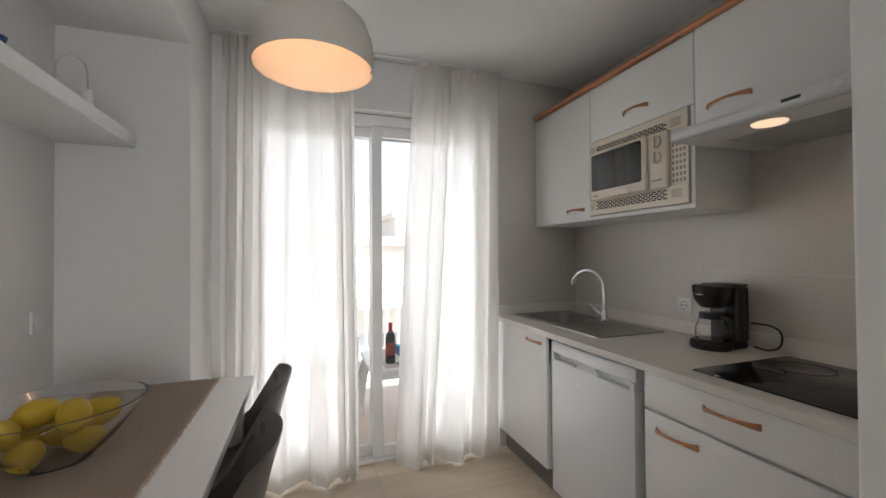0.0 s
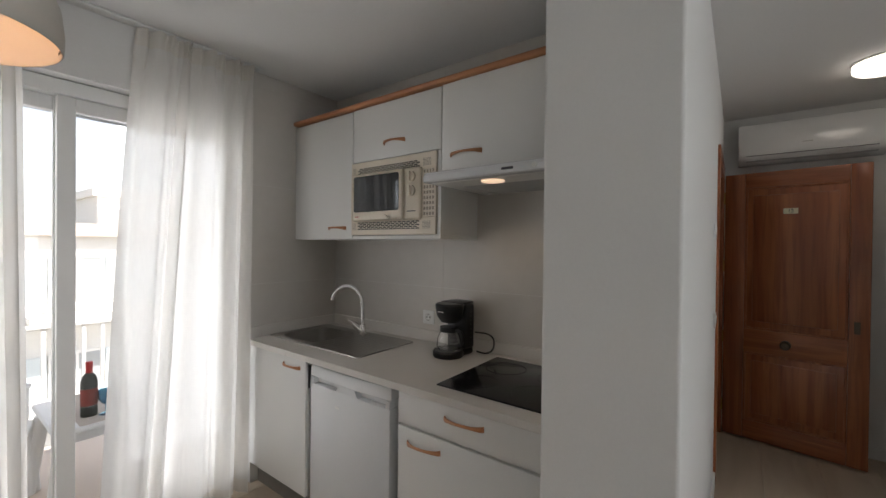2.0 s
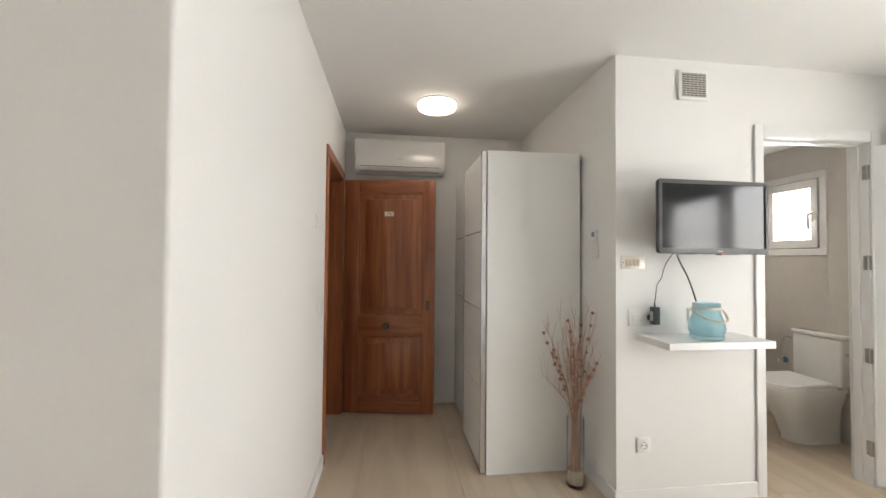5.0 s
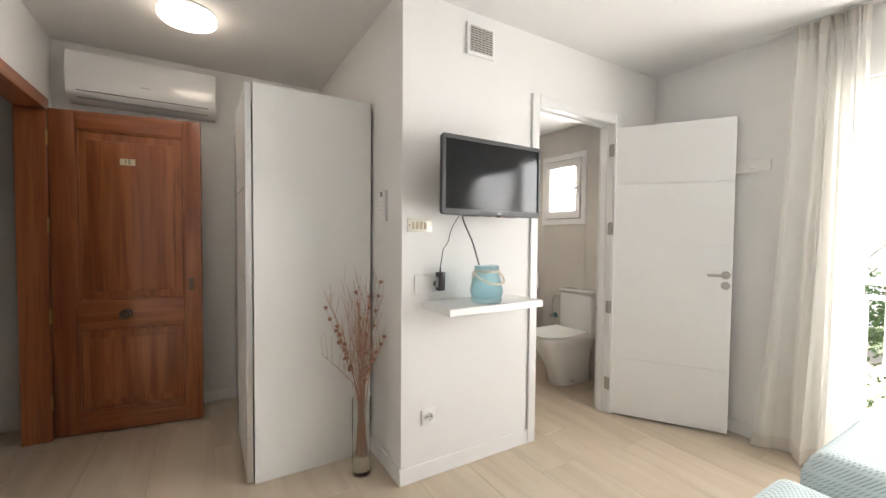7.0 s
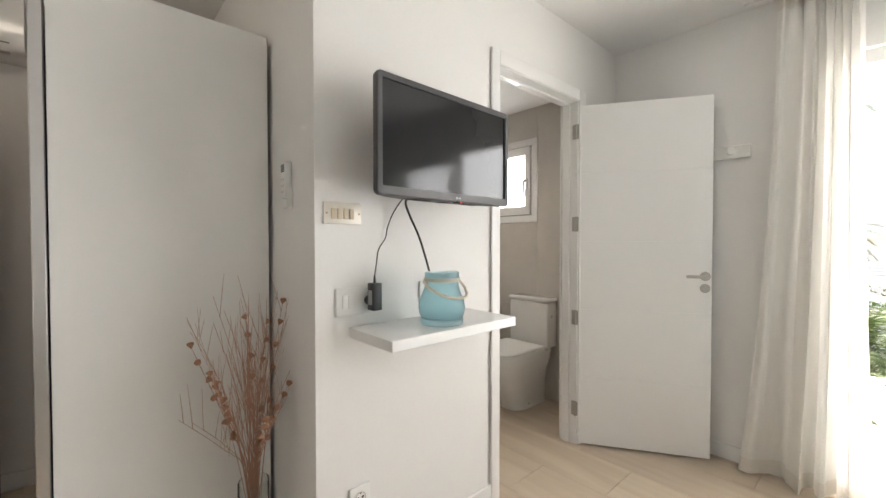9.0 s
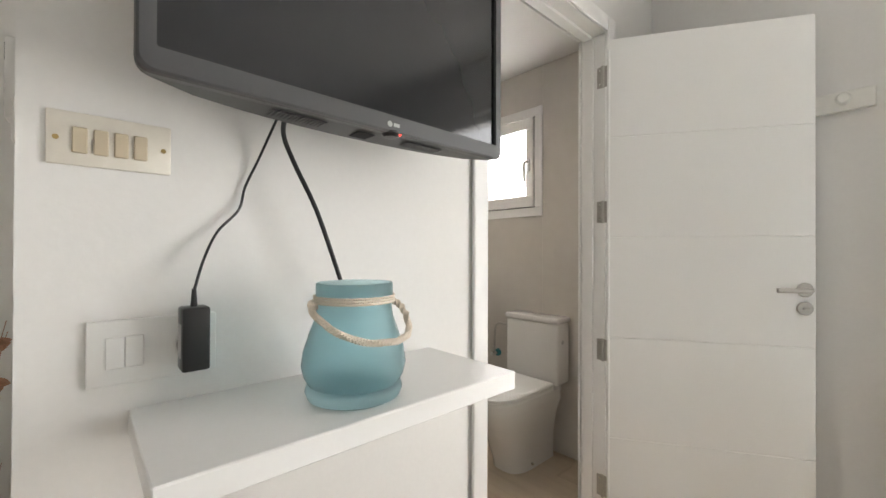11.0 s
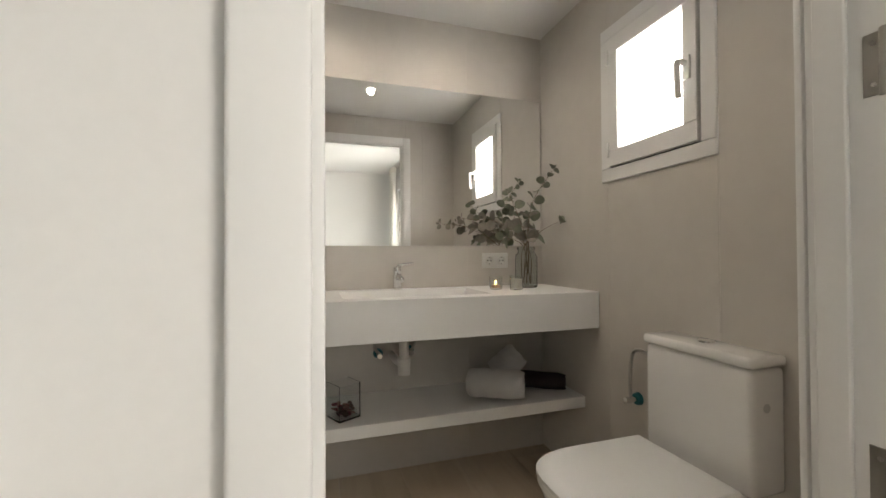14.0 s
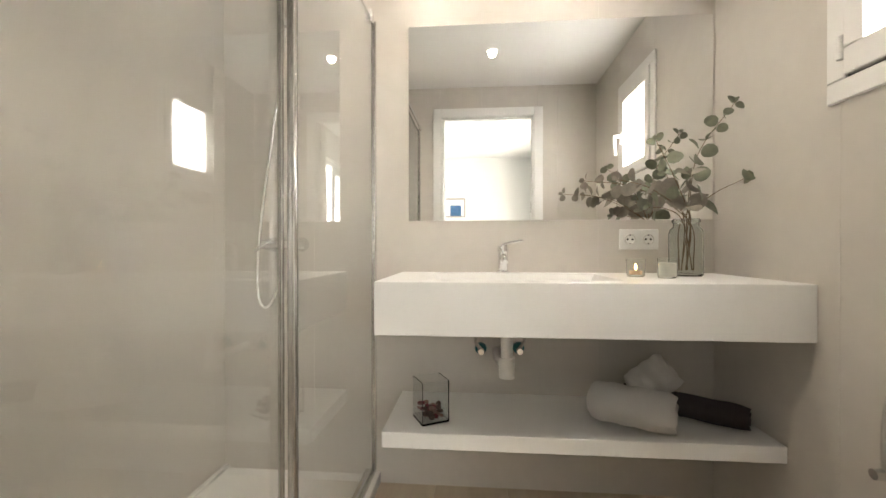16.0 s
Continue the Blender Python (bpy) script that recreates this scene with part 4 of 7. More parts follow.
part("stile", ebox(0.0, 0, 0.125, HD), PINE, ed, local=True)
part("stile", ebox(W - 0.10, 0, W, HD), PINE, ed, local=True)
PINE_X = wood("varnished pine cross rail", (0.26, 0.074, 0.026), (0.41, 0.138, 0.052), 0.34, 0, 9.0, 0.07, 0.35, streak=0.24)
for z0, z1 in ((0.0, 0.14), (0.655, 0.83), (1.89, HD)):
    part("rail", ebox(0.126, z0, W - 0.101, z1), PINE_X, ed, local=True)
for z0, z1 in ((0.14, 0.655), (0.83, 1.89)):
    pn = part("panel", ebox(0.126, z0, W - 0.101, z1, 0.010, T - 0.010, 0.001), PINE, ed, local=True)
    part("raised_field", ebox(0.175, z0 + 0.06, W - 0.15, z1 - 0.06, 0.004, T - 0.004, 0.006), PINE, pn, local=True)
    mb = bm_()
    for v in ((0.126, z0, 0.140, z1), (W - 0.115, z0, W - 0.101, z1), (0.14, z0, W - 0.115, z0 + 0.014), (0.14, z1 - 0.014, W - 0.115, z1)):
        box(mb, v[0], 0.003, v[1], v[2], T - 0.003, v[3], 0.003)
    part("moulding", mb, PINE, pn, local=True)
BRASS = mat("aged brass", (0.42, 0.30, 0.13), 0.35, 1.0, 60, 0.12, 0.01)
BRONZE = mat("dark bronze", (0.13, 0.10, 0.07), 0.35, 1.0, 60, 0.15, 0.01)
for side, yy in ((1, T), (-1, 0.0)):
    part("knob", lathe(bm_(), [(0, 0), (0.030, 0), (0.030, 0.006), (0.012, 0.010), (0.012, 0.028), (0.028, 0.036), (0.030, 0.05), (0.022, 0.060), (0, 0.062)], pose(W / 2 - 0.02, yy, 0.745, -90 * side, 0, 0)), BRONZE, ed, "round dark bronze knob", local=True)
    part("escutcheon", box(bm_(), W - 0.075, yy - 0.002, 0.88, W - 0.045, yy + 0.002, 0.96, 0.0015), BRONZE, ed, local=True)
pt = part("number_plate", box(bm_(), W / 2 - 0.045, -0.0045, 1.685, W / 2 + 0.035, -0.0, 1.725, 0.001), mat("pale brass plate", (0.75, 0.68, 0.50), 0.35, 0.6), ed, "small pale brass number plate", local=True)
lettering("12", 0.035, pose(W / 2 - 0.005, -0.0052, 1.705, 90, 0, 0), DARK, pt)
for hz in (0.22, 0.75, 1.30, 1.82):
    part("hinge", cyl(bm_(), (-0.006, -0.006, hz - 0.045), (-0.006, -0.006, hz + 0.045), 0.008, None, 14), BRASS, ed, "brass hinge", local=True)

# air conditioner over the door
ac = thing("air_conditioner", "white wall-mounted air conditioner above the entrance door", "air conditioner", (4.66, 0.125, 2.09))
acp = [(XE, 2.095), (4.70, 2.093), (4.625, 2.118), (4.600, 2.150), (4.595, 2.20), (4.600, 2.34), (4.618, 2.388), (4.65, 2.398), (XE, 2.398)]
ab = bm_()
loft(ab, [[(x, -0.272, z) for x, z in acp], [(x, 0.522, z) for x, z in acp]], True)
part("body", ab, GLOSSW, ac)
part("flap", box(bm_(), 4.598, -0.225, 2.146, 4.604, 0.475, 2.150, 0.001), GREYP, ac, "dark air slot line")
part("louver", box(bm_(), 4.615, -0.225, 2.108, 4.645, 0.475, 2.114, 0.002), mat("grey louver", (0.42, 0.42, 0.42), 0.4), ac)
part("emblem", box(bm_(), 4.5955, 0.10, 2.215, 4.5985, 0.155, 2.221, 0.0005), NICKEL, ac)
part("end_cap", box(bm_(), 4.596, -0.2735, 2.12, 4.72, -0.272, 2.385, 0.0005), ENAMEL, ac)

# ceiling lamp
cl = thing("ceiling_lamp", "round white ceiling lamp, lit", "lamp", (3.95, -0.125, 2.41))
part("base", lathe(bm_(), [(0, 2.4798), (0.142, 2.4798), (0.143, 2.470), (0, 2.470)], pose(3.95, -0.125, 0), 56), WHITEP, cl)
part("diffuser", lathe(bm_(), [(0.139, 2.4695), (0.139, 2.442), (0.130, 2.432), (0.06, 2.427), (0, 2.426)], pose(3.95, -0.125, 0), 56), glow("lit opal diffuser", (1.0, 0.93, 0.82), 1.3), cl, "glowing opal diffuser")

# wardrobe with sliding doors
wd = thing("wardrobe", "white wardrobe with two sliding panel doors in the hall", "wardrobe", (4.1, -0.72, 0))
part("side_panel", box(bm_(), 3.497, -1.012, 0, 3.52, -0.399, 2.02, 0.0015), MELA, wd)
part("side_panel", box(bm_(), 4.695, -1.012, 0, 4.718, -0.425, 2.02, 0.0015), MELA, wd)
part("top_panel", box(bm_(), 3.5205, -1.012, 1.99, 4.6945, -0.425, 2.015, 0.001), MELA, wd)
part("back_panel", box(bm_(), 3.5205, -1.012, 0.005, 4.6945, -1.0, 1.989), MELA, wd)
part("bottom_panel", box(bm_(), 3.5205, -0.999, 0.03, 4.6945, -0.43, 0.05), MELA, wd)


def sliding_door(x0, x1, y0):
    d = part("sliding_door", box(bm_(), x0 + 0.026, y0 + 0.004, 0.02, x1 - 0.026, y0 + 0.014, 2.005), GREYP, wd)
    for xx in (x0, x1 - 0.025):
        part("profile", box(bm_(), xx, y0 - 0.004, 0.012, xx + 0.025, y0 + 0.028, 2.012, 0.003), ALU, d, "grey aluminium edge profile")
    for k in range(4):
        part("panel", box(bm_(), x0 + 0.0255, y0 + 0.0145, 0.022 + k * 0.4975, x1 - 0.0255, y0 + 0.024, 0.512 + k * 0.4975, 0.0015), MELA, d)


sliding_door(3.50, 4.12, -0.39)
sliding_door(4.09, 4.712, -0.422)

# remote on the hall wall
rc = thing("remote_control", "white air conditioner remote in a wall holder", "remote control", (3.315, YHS + 0.012, 1.34))
part("holder", box(bm_(), 3.292, YHS, 1.345, 3.338, YHS + 0.020, 1.42, 0.003), WHITEP, rc)
rbd = part("body", box(bm_(), 3.294, YHS + 0.003, 1.38, 3.336, YHS + 0.028, 1.512, 0.004, 2), WHITEP, rc)
part("display", box(bm_(), 3.300, YHS + 0.0275, 1.475, 3.330, YHS + 0.0288, 1.502), mat("grey display", (0.30, 0.31, 0.30), 0.25), rbd)
for k in range(3):
    for j in range(2):
        part("button", box(bm_(), 3.301 + j * 0.017, YHS + 0.0275, 1.40 + k * 0.022, 3.312 + j * 0.017, YHS + 0.0292, 1.409 + k * 0.022, 0.0005), mat("pale grey button", (0.66, 0.66, 0.65), 0.5), rbd)

switch("light_switch", "white light switch on the hall wall", (3.40, YH, 1.54), -90 + 180, 1, 0.030)
switch("light_switch", "white light switch beside the entrance door", (3.50, YH, 1.04), -90 + 180, 2)

# vase with dry branches
vs = thing("branch_vase", "tall clear glass vase with dry twigs on the floor", "vase", (3.33, -0.90, 0))
VX, VY = 3.33, -0.90
part("vase", lathe(bm_(), [(0, 0.0), (0.048, 0.0), (0.050, 0.004), (0.050, 0.40), (0.0485, 0.402), (0.046, 0.40), (0.046, 0.022), (0, 0.02)], pose(VX, VY, 0), 40), THIN, vs)
part("sand", lathe(bm_(), [(0, 0.0205), (0.0445, 0.0205), (0.0445, 0.10), (0.02, 0.106), (0, 0.107)], pose(VX, VY, 0), 32), mat("pale sand", (0.60, 0.52, 0.42), 0.95, 0, 400, 0.2, 0.1), vs)
TWIG = mat("dry twig", (0.44, 0.25, 0.17), 0.85, 0, 120, 0.2, 0.05)
POD = mat("dry seed head", (0.38, 0.20, 0.12), 0.85, 0, 120, 0.2, 0.05)
rt = random.Random(21)


def seed_head(q, d):
    b = bm_()
    n = d.normalized()
    u = n.cross(Vector((0.3, 0.8, 0.1))).normalized()
    v = n.cross(u)
    for e in range(5):
        o = (u * math.cos(e * 1.257) + v * math.sin(e * 1.257)) * 0.0065
        cyl(b, q - n * 0.004, q + o + n * 0.014, 0.0025, 0.0058, 6)
    return b


for k in range(58):
    bears = k % 8 == 0
    a, s = rt.uniform(0, 6.283), rt.uniform(0.05, 1.0) ** (0.45 if bears else 0.8)
    h = rt.uniform(0.70, 1.12) - 0.10 * s
    dx, dy = math.cos(a) * 0.23 * s, math.sin(a) * 0.23 * s
    dx = max(min(dx, 0.12), -0.24) if abs(dy) < 0.1 else dx * 0.7
    if VY + dy < YHS + 0.03:
        dy = YHS + 0.03 - VY
    if VX + dx > 3.47:
        dx = 0.13
    p0 = Vector((VX + math.cos(a + 2) * 0.030, VY + math.sin(a + 2) * 0.030, 0.095))
    p1 = Vector((VX + dx * 0.13 + rt.uniform(-0.016, 0.016), VY + dy * 0.13 + rt.uniform(-0.016, 0.016), 0.42))
    p2 = Vector((VX + dx * 0.5 + rt.uniform(-0.02, 0.02), VY + dy * 0.5 + rt.uniform(-0.015, 0.015), 0.42 + (h - 0.42) * 0.55))
    p3 = Vector((VX + dx, VY + dy, h))
    tw = tube(bm_(), [p0, p1, p2, p3], 0.0019 if bears else 0.0014, 5, 5, 0.45)
    for j in range(1 if bears else rt.randint(3, 5)):
        f = rt.uniform(-0.4, 0.9)
        q = p2.lerp(p3, f) if f > 0 else p2.lerp(p1, -f)
        d = Vector((rt.uniform(-1, 1), rt.uniform(-0.6, 1), 2.6)) * rt.uniform(0.025, 0.06)
        tube(tw, [q, q + d * 0.5 + Vector((0, 0, 0.004)), q + d], 0.0010, 4, 3, 0.5)
    t_ = part("twig", tw, TWIG, vs, "thin reddish-brown twig")
    if bears:
        for f in (1.0, 0.72, 0.42, 0.12, -0.25):
            q = p2.lerp(p3, f) if f > 0 else p2.lerp(p1, -f)
            d = Vector((rt.uniform(-1, 1), rt.uniform(-1, 1), 0.9))
            part("seed_head", seed_head(q, d), POD, t_, "small dry brown seed head")

# ---- wall with the television ----
vt = thing("wall_vent", "white square ventilation grille high on the wall", "vent", (XT, -1.49, 2.24))
part("frame", box(bm_(), XT - 0.018, -1.585, 2.244, XT, -1.40, 2.418, 0.008, 2), WHITEP, vt)
VBACK = mat("shaded vent core", (0.16, 0.155, 0.15), 0.8)
part("backing", box(bm_(), XT - 0.0186, -1.565, 2.264, XT - 0.0178, -1.42, 2.398), VBACK, vt)
for k in range(11):
    part("slat", box(bm_(), XT - 0.022, -1.567, 2.262 + k * 0.0128, XT - 0.0182, -1.418, 2.2675 + k * 0.0128, 0.001), LAMPOUT, vt)
for k in range(7):
    part("slat", box(bm_(), XT - 0.0215, -1.567 + k * 0.0245, 2.262, XT - 0.0184, -1.5645 + k * 0.0245, 2.40, 0.0005), LAMPOUT, vt)

tv = thing("television", "dark grey flat television on a wall mount, switched off", "television", (2.937, -1.459, 1.371), 1.35)
TW, TH = 0.3226, 0.381
bz = bm_()
outer_ = lambda x, g: [(x, y, z) for y, z in rounded_rect(-TW + g, g, TW - g, TH - g, 0.016)]
inner_ = lambda x: [(x, y, z) for y, z in rounded_rect(-TW + 0.020, 0.030, TW - 0.020, TH - 0.020, 0.003)]
hoops = [[bz.verts.new(v) for v in hoop] for hoop in (outer_(0.004, 0.002), outer_(-0.012, 0.0), outer_(-0.018, 0.001), outer_(-0.020, 0.004), inner_(-0.020), inner_(0.004))]
for a, c in zip(hoops, hoops[1:] + hoops[:1]):
    for k in range(len(a)):
        bz.faces.new((a[k], a[(k + 1) % len(a)], c[(k + 1) % len(a)], c[k]))
part("bezel", bz, GREYP, tv, local=True, smooth=False)
part("screen", box(bm_(), -0.013, -TW + 0.019, 0.029, 0.0, TW - 0.019, TH - 0.019), TVGLASS, tv, "dark glossy screen", local=True, smooth=False)
bk = bm_()
rings = []
for zz, deep, wide in ((0.002, 0.062, 0.965), (0.012, 0.068, 0.985), (0.05, 0.068, 1.0), (0.16, 0.074, 0.99), (0.30, 0.058, 0.985), (TH - 0.004, 0.034, 0.96)):
    ring_ = [(0.0043, -(TW - 0.004) * wide, zz), (0.0043, (TW - 0.004) * wide, zz)]
    for k in range(1, 12):
        s = 1 - 2 * k / 12
        ring_.append((0.0043 + deep * (1 - s * s) ** 0.6, (TW - 0.004) * wide * s, zz))
    rings.append(ring_)
loft(bk, rings, True)
part("back_cover", bk, GREYP, tv, local=True)
part("connector_port", box(bm_(), 0.012, -0.012, -0.0010, 0.046, 0.020, -0.0001), DARK, tv, local=True)
for yy in (0.080, -0.165):
    g = part("speaker_grille", box(bm_(), 0.006, yy, -0.0008, 0.034, yy + 0.085, -0.0001), BLACK, tv, local=True)
    for k in range(14):
        part("grille_bar", box(bm_(), 0.006, yy + 0.002 + k * 0.006, -0.0024, 0.034, yy + 0.0045 + k * 0.006, -0.0006), GREYP, g, local=True)
sn = part("sensor", lathe(bm_(), [(0, -0.006), (0.012, -0.005), (0.016, 0.0), (0.016, 0.004)], pose(-0.008, -0.03, 0), 20), BLACK, tv, local=True)
part("standby_light", cyl(bm_(), (-0.023, -0.04, -0.002), (-0.0205, -0.04, -0.002), 0.0016, None, 8), glow("red standby light", (1.0, 0.05, 0.03), 1.2), sn, local=True)
part("emblem", cyl(bm_(), (-0.0205, -0.02, 0.014), (-0.0199, -0.02, 0.014), 0.005, None, 18), mat("grey print", (0.35, 0.35, 0.35), 0.4), tv, local=True)
part("emblem_bar", box(bm_(), -0.0205, -0.04, 0.011, -0.0199, -0.028, 0.017), mat("grey print bar", (0.35, 0.35, 0.35), 0.4), tv, local=True)
part("wall_mount", box(box(bm_(), 0.070, -0.10, 0.12, 0.10, 0.10, 0.28, 0.004), 0.10, -0.03, 0.17, 0.172, 0.03, 0.23, 0.004), BLACK, tv, local=True)

sp = thing("switch_plate", "cream metal plate with four small switches", "switch", (XT, -1.128, 1.323))
part("plate", box(bm_(), XT - 0.007, -1.198, 1.287, XT, -1.058, 1.361, 0.0025, 2), mat("cream lacquered metal", (0.76, 0.72, 0.64), 0.35, 0.1, 60, 0.06, 0.004), sp)
for k in range(4):
    part("rocker", box(bm_(), XT - 0.011, -1.168 + k * 0.0225, 1.304, XT - 0.0065, -1.1515 + k * 0.0225, 1.340, 0.0015), mat("beige rocker", (0.60, 0.51, 0.37), 0.45), sp)
for yy in (-1.188, -1.068):
    part("screw", cyl(bm_(), (XT - 0.0085, yy, 1.323), (XT - 0.0065, yy, 1.323), 0.0035, None, 12), BRASS, sp)

db = thing("switch_and_socket", "white frame with a double light switch and a socket", "switch", (XT, -1.18, 1.02))
part("plate", box(bm_(), XT - 0.010, -1.262, 0.974, XT, -1.10, 1.068, 0.003, 2), WHITEP, db)
for k in range(2):
    part("rocker", box(bm_(), XT - 0.0135, -1.165 + k * 0.0225, 0.998, XT - 0.0095, -1.1435 + k * 0.0225, 1.044, 0.002, 2), WHITEP, db)
part("outlet", lathe(bm_(), [(0.0, 0.005), (0.0185, 0.005), (0.0195, 0.012), (0.022, 0.012), (0.022, 0.009)], pose(XT, -1.223, 1.021, 0, -90, 0), 28), WHITEP, db)
pa = thing("power_adapter", "black power adapter plugged into the socket", "adapter", (XT - 0.03, -1.215, 0.985))
part("housing", box(bm_(), XT - 0.072, -1.241, 0.990, XT - 0.034, -1.204, 1.085, 0.004, 2), BLACK, pa)
part("plug", cyl(bm_(), (XT - 0.036, -1.223, 1.021), (XT - 0.010, -1.223, 1.021), 0.019, 0.017, 20), BLACK, pa)
part("sticker", box(bm_(), XT - 0.065, -1.2042, 1.01, XT - 0.042, -1.2034, 1.06), mat("printed sticker", (0.45, 0.45, 0.45), 0.6), pa)
part("strain_relief", tube(bm_(), [(XT - 0.053, -1.222, 1.083), (XT - 0.053, -1.222, 1.112)], 0.005, 10, 4, 0.6), BLACK, pa)
part("thin_cable", tube(bm_(), [(XT - 0.053, -1.222, 1.108), (XT - 0.044, -1.236, 1.155), (XT - 0.020, -1.260, 1.20), (XT - 0.010, -1.295, 1.24), (XT - 0.010, -1.305, 1.28), (XT - 0.015, -1.325, 1.33), (XT - 0.06, -1.335, 1.38), (XT - 0.12, -1.330, 1.40)], 0.0022, 8), BLACK, pa)
solo("antenna_cable", tube(bm_(), [(2.985, -1.335, 1.40), (3.055, -1.352, 1.375), (3.062, -1.372, 1.33), (3.050, -1.412, 1.24), (3.050, -1.457, 1.12), (3.065, -1.485, 1.06), (3.100, -1.50, 1.03)], 0.0042, 10), BLACK, "black antenna cable hanging from the television", "cable")
ts = thing("antenna_socket", "white antenna wall socket behind the jar", "socket", (XT, -1.50, 1.03))
part("plate", box(bm_(), XT - 0.009, -1.541, 0.989, XT, -1.459, 1.071, 0.003, 2), WHITEP, ts)
part("connector", lathe(bm_(), [(0.0, 0.004), (0.004, 0.006), (0.006, 0.012), (0.0095, 0.012), (0.0095, 0.0)], pose(XT - 0.004, -1.50, 1.03, 0, -90, 0), 18), BLACK, ts)
socket("wall_socket", "white wall socket low on the wall", (XT, -1.188, 0.325), 0)

solo("television_shelf", box(bm_(), 2.849, -1.735, 0.897, XT, -1.148, 0.932, 0.002), LACQ, "white floating shelf under the television", "shelf", smooth=False)

# frosted jar with a rope handle
JX, JY, JZ = 2.945, -1.430, 0.9325
AQUA = glass("frosted aqua glass", (0.61, 0.81, 0.85), 0.45, 1.25)
jr = thing("glass_jar", "frosted aqua glass jar with a rope handle on the shelf", "jar", (JX, JY, JZ))
jp = [(0.0, 0.0), (0.066, 0.0), (0.074, 0.004), (0.078, 0.014), (0.076, 0.022), (0.073, 0.026), (0.080, 0.038), (0.084, 0.055), (0.081, 0.078), (0.072, 0.105), (0.063, 0.13), (0.060, 0.148), (0.062, 0.156), (0.062, 0.184), (0.0605, 0.186), (0.058, 0.184), (0.057, 0.154), (0.059, 0.128), (0.068, 0.103), (0.077, 0.077), (0.080, 0.055), (0.076, 0.04), (0.070, 0.02), (0.0, 0.008)]
part("jar", lathe(bm_(), jp, pose(JX, JY, JZ), 56), AQUA, jr)
ROPE = mat("natural cotton rope", (0.80, 0.70, 0.59), 0.95, 0, 300, 0.15, 0.1)


def rope(points, r, twists):
    b = bm_()
    path = smooth_path(points, 10)
    for ph in (0, 2.094, 4.189):
        pts = []
        for k, v in enumerate(path):
            d = (path[min(k + 1, len(path) - 1)] - path[max(k - 1, 0)]).normalized()
            s = d.cross(Vector((0.1, 0.2, 0.97))).normalized()
            u = s.cross(d)
            a = ph + twists * 6.283 * k / len(path)
            pts.append(v + r * 0.55 * (math.cos(a) * s + math.sin(a) * u))
        tube(b, pts, r * 0.62, 6, 0)
    return b


ring = [(JX + 0.064 * math.cos(a * 0.5236), JY + 0.064 * math.sin(a * 0.5236), JZ + 0.156) for a in range(13)]
for dz in (0.0, 0.0042, 0.0084):
    part("rope_collar", rope([(x, y, z + dz) for x, y, z in ring], 0.0021, 34), ROPE, jr)
# the handle hangs in front of the jar
p0, p1 = Vector((JX + 0.016, JY + 0.064, JZ + 0.152)), Vector((JX - 0.022, JY - 0.063, JZ + 0.152))
hang = [p0, p0 + Vector((-0.018, 0.008, -0.010)), (JX - 0.038, JY + 0.062, JZ + 0.122), (JX - 0.070, JY + 0.030, JZ + 0.104), (JX - 0.084, JY - 0.018, JZ + 0.099), (JX - 0.074, JY - 0.054, JZ + 0.106), (JX - 0.046, JY - 0.072, JZ + 0.128), p1 + Vector((-0.008, -0.008, -0.008)), p1]
part("rope_handle", rope(hang, 0.0056, 24), ROPE, jr)
part("knot", lathe(bm_(), [(0, -0.010), (0.008, -0.006), (0.010, 0), (0.008, 0.006), (0, 0.010)], pose(*p0), 12), ROPE, jr)

# ---- bathroom doorway ----
YA, YB_ = -1.955, -2.663
fw = thing("bathroom_door_frame", "white painted bathroom door frame with casings", "door frame", (XT, -2.31, 0), kind="structure")
part("lining", box(bm_(), XT - 0.004, YA + 0.026, 0, XB + 0.006, YA + 0.037, 2.062, 0.001), LACQ, fw)
part("lining", box(bm_(), XT - 0.004, YB_ - 0.032, 0, XB + 0.004, YB_, 2.062, 0.001), LACQ, fw)
part("lining", box(bm_(), XT - 0.004, YB_ - 0.032, 2.0625, XB + 0.004, YA + 0.037, 2.09, 0.001), LACQ, fw)
part("stop", box(bm_(), XT + 0.047, YA + 0.006, 0, XB + 0.002, YA + 0.0258, 2.05, 0.003, 2), LACQ, fw)
part("stop", box(bm_(), XT + 0.045, YB_ + 0.0002, 0, XT + 0.085, YB_ + 0.010, 2.05, 0.002), LACQ, fw)
part("stop", box(bm_(), XT + 0.048, YB_ + 0.0105, 2.05, XT + 0.085, YA + 0.0055, 2.062, 0.002), LACQ, fw)
for xx0, xx1 in ((XT - 0.016, XT - 0.0042), (XB + 0.012, XB + 0.024)):
    ins = 0.016 if xx0 < XT else 0.031
    part("casing", box(bm_(), xx0, YA + ins, 0, xx1, YA + 0.074 if xx0 < XT else YA + ins + 0.064, 2.128, 0.005, 3), LACQ, fw)
    part("casing", box(bm_(), xx0, YB_ - 0.074, 0, xx1, YB_ - 0.006, 2.128, 0.004, 2), LACQ, fw)
    part("casing", box(bm_(), xx0 + 0.001, YB_ - 0.0055, 2.064, xx1 - 0.001, YA + ins - 0.0015, 2.128, 0.004, 2), LACQ, fw)
PX = XT + 0.0215
cap = [(PX + 0.0105 * math.cos(a * math.pi / 10), 1.018 + 0.0115 * math.sin(a * math.pi / 10)) for a in range(11)] + [(PX - 0.0105 * math.cos(a * math.pi / 10), 0.940 - 0.0115 * math.sin(a * math.pi / 10)) for a in range(11)]
stp = part("strike_plate", loft(bm_(), [[(x, YA + 0.0259, z) for x, z in cap], [(x, YA + 0.0246, z) for x, z in cap]], True), NICKEL, fw, "satin nickel strike plate", smooth=False)
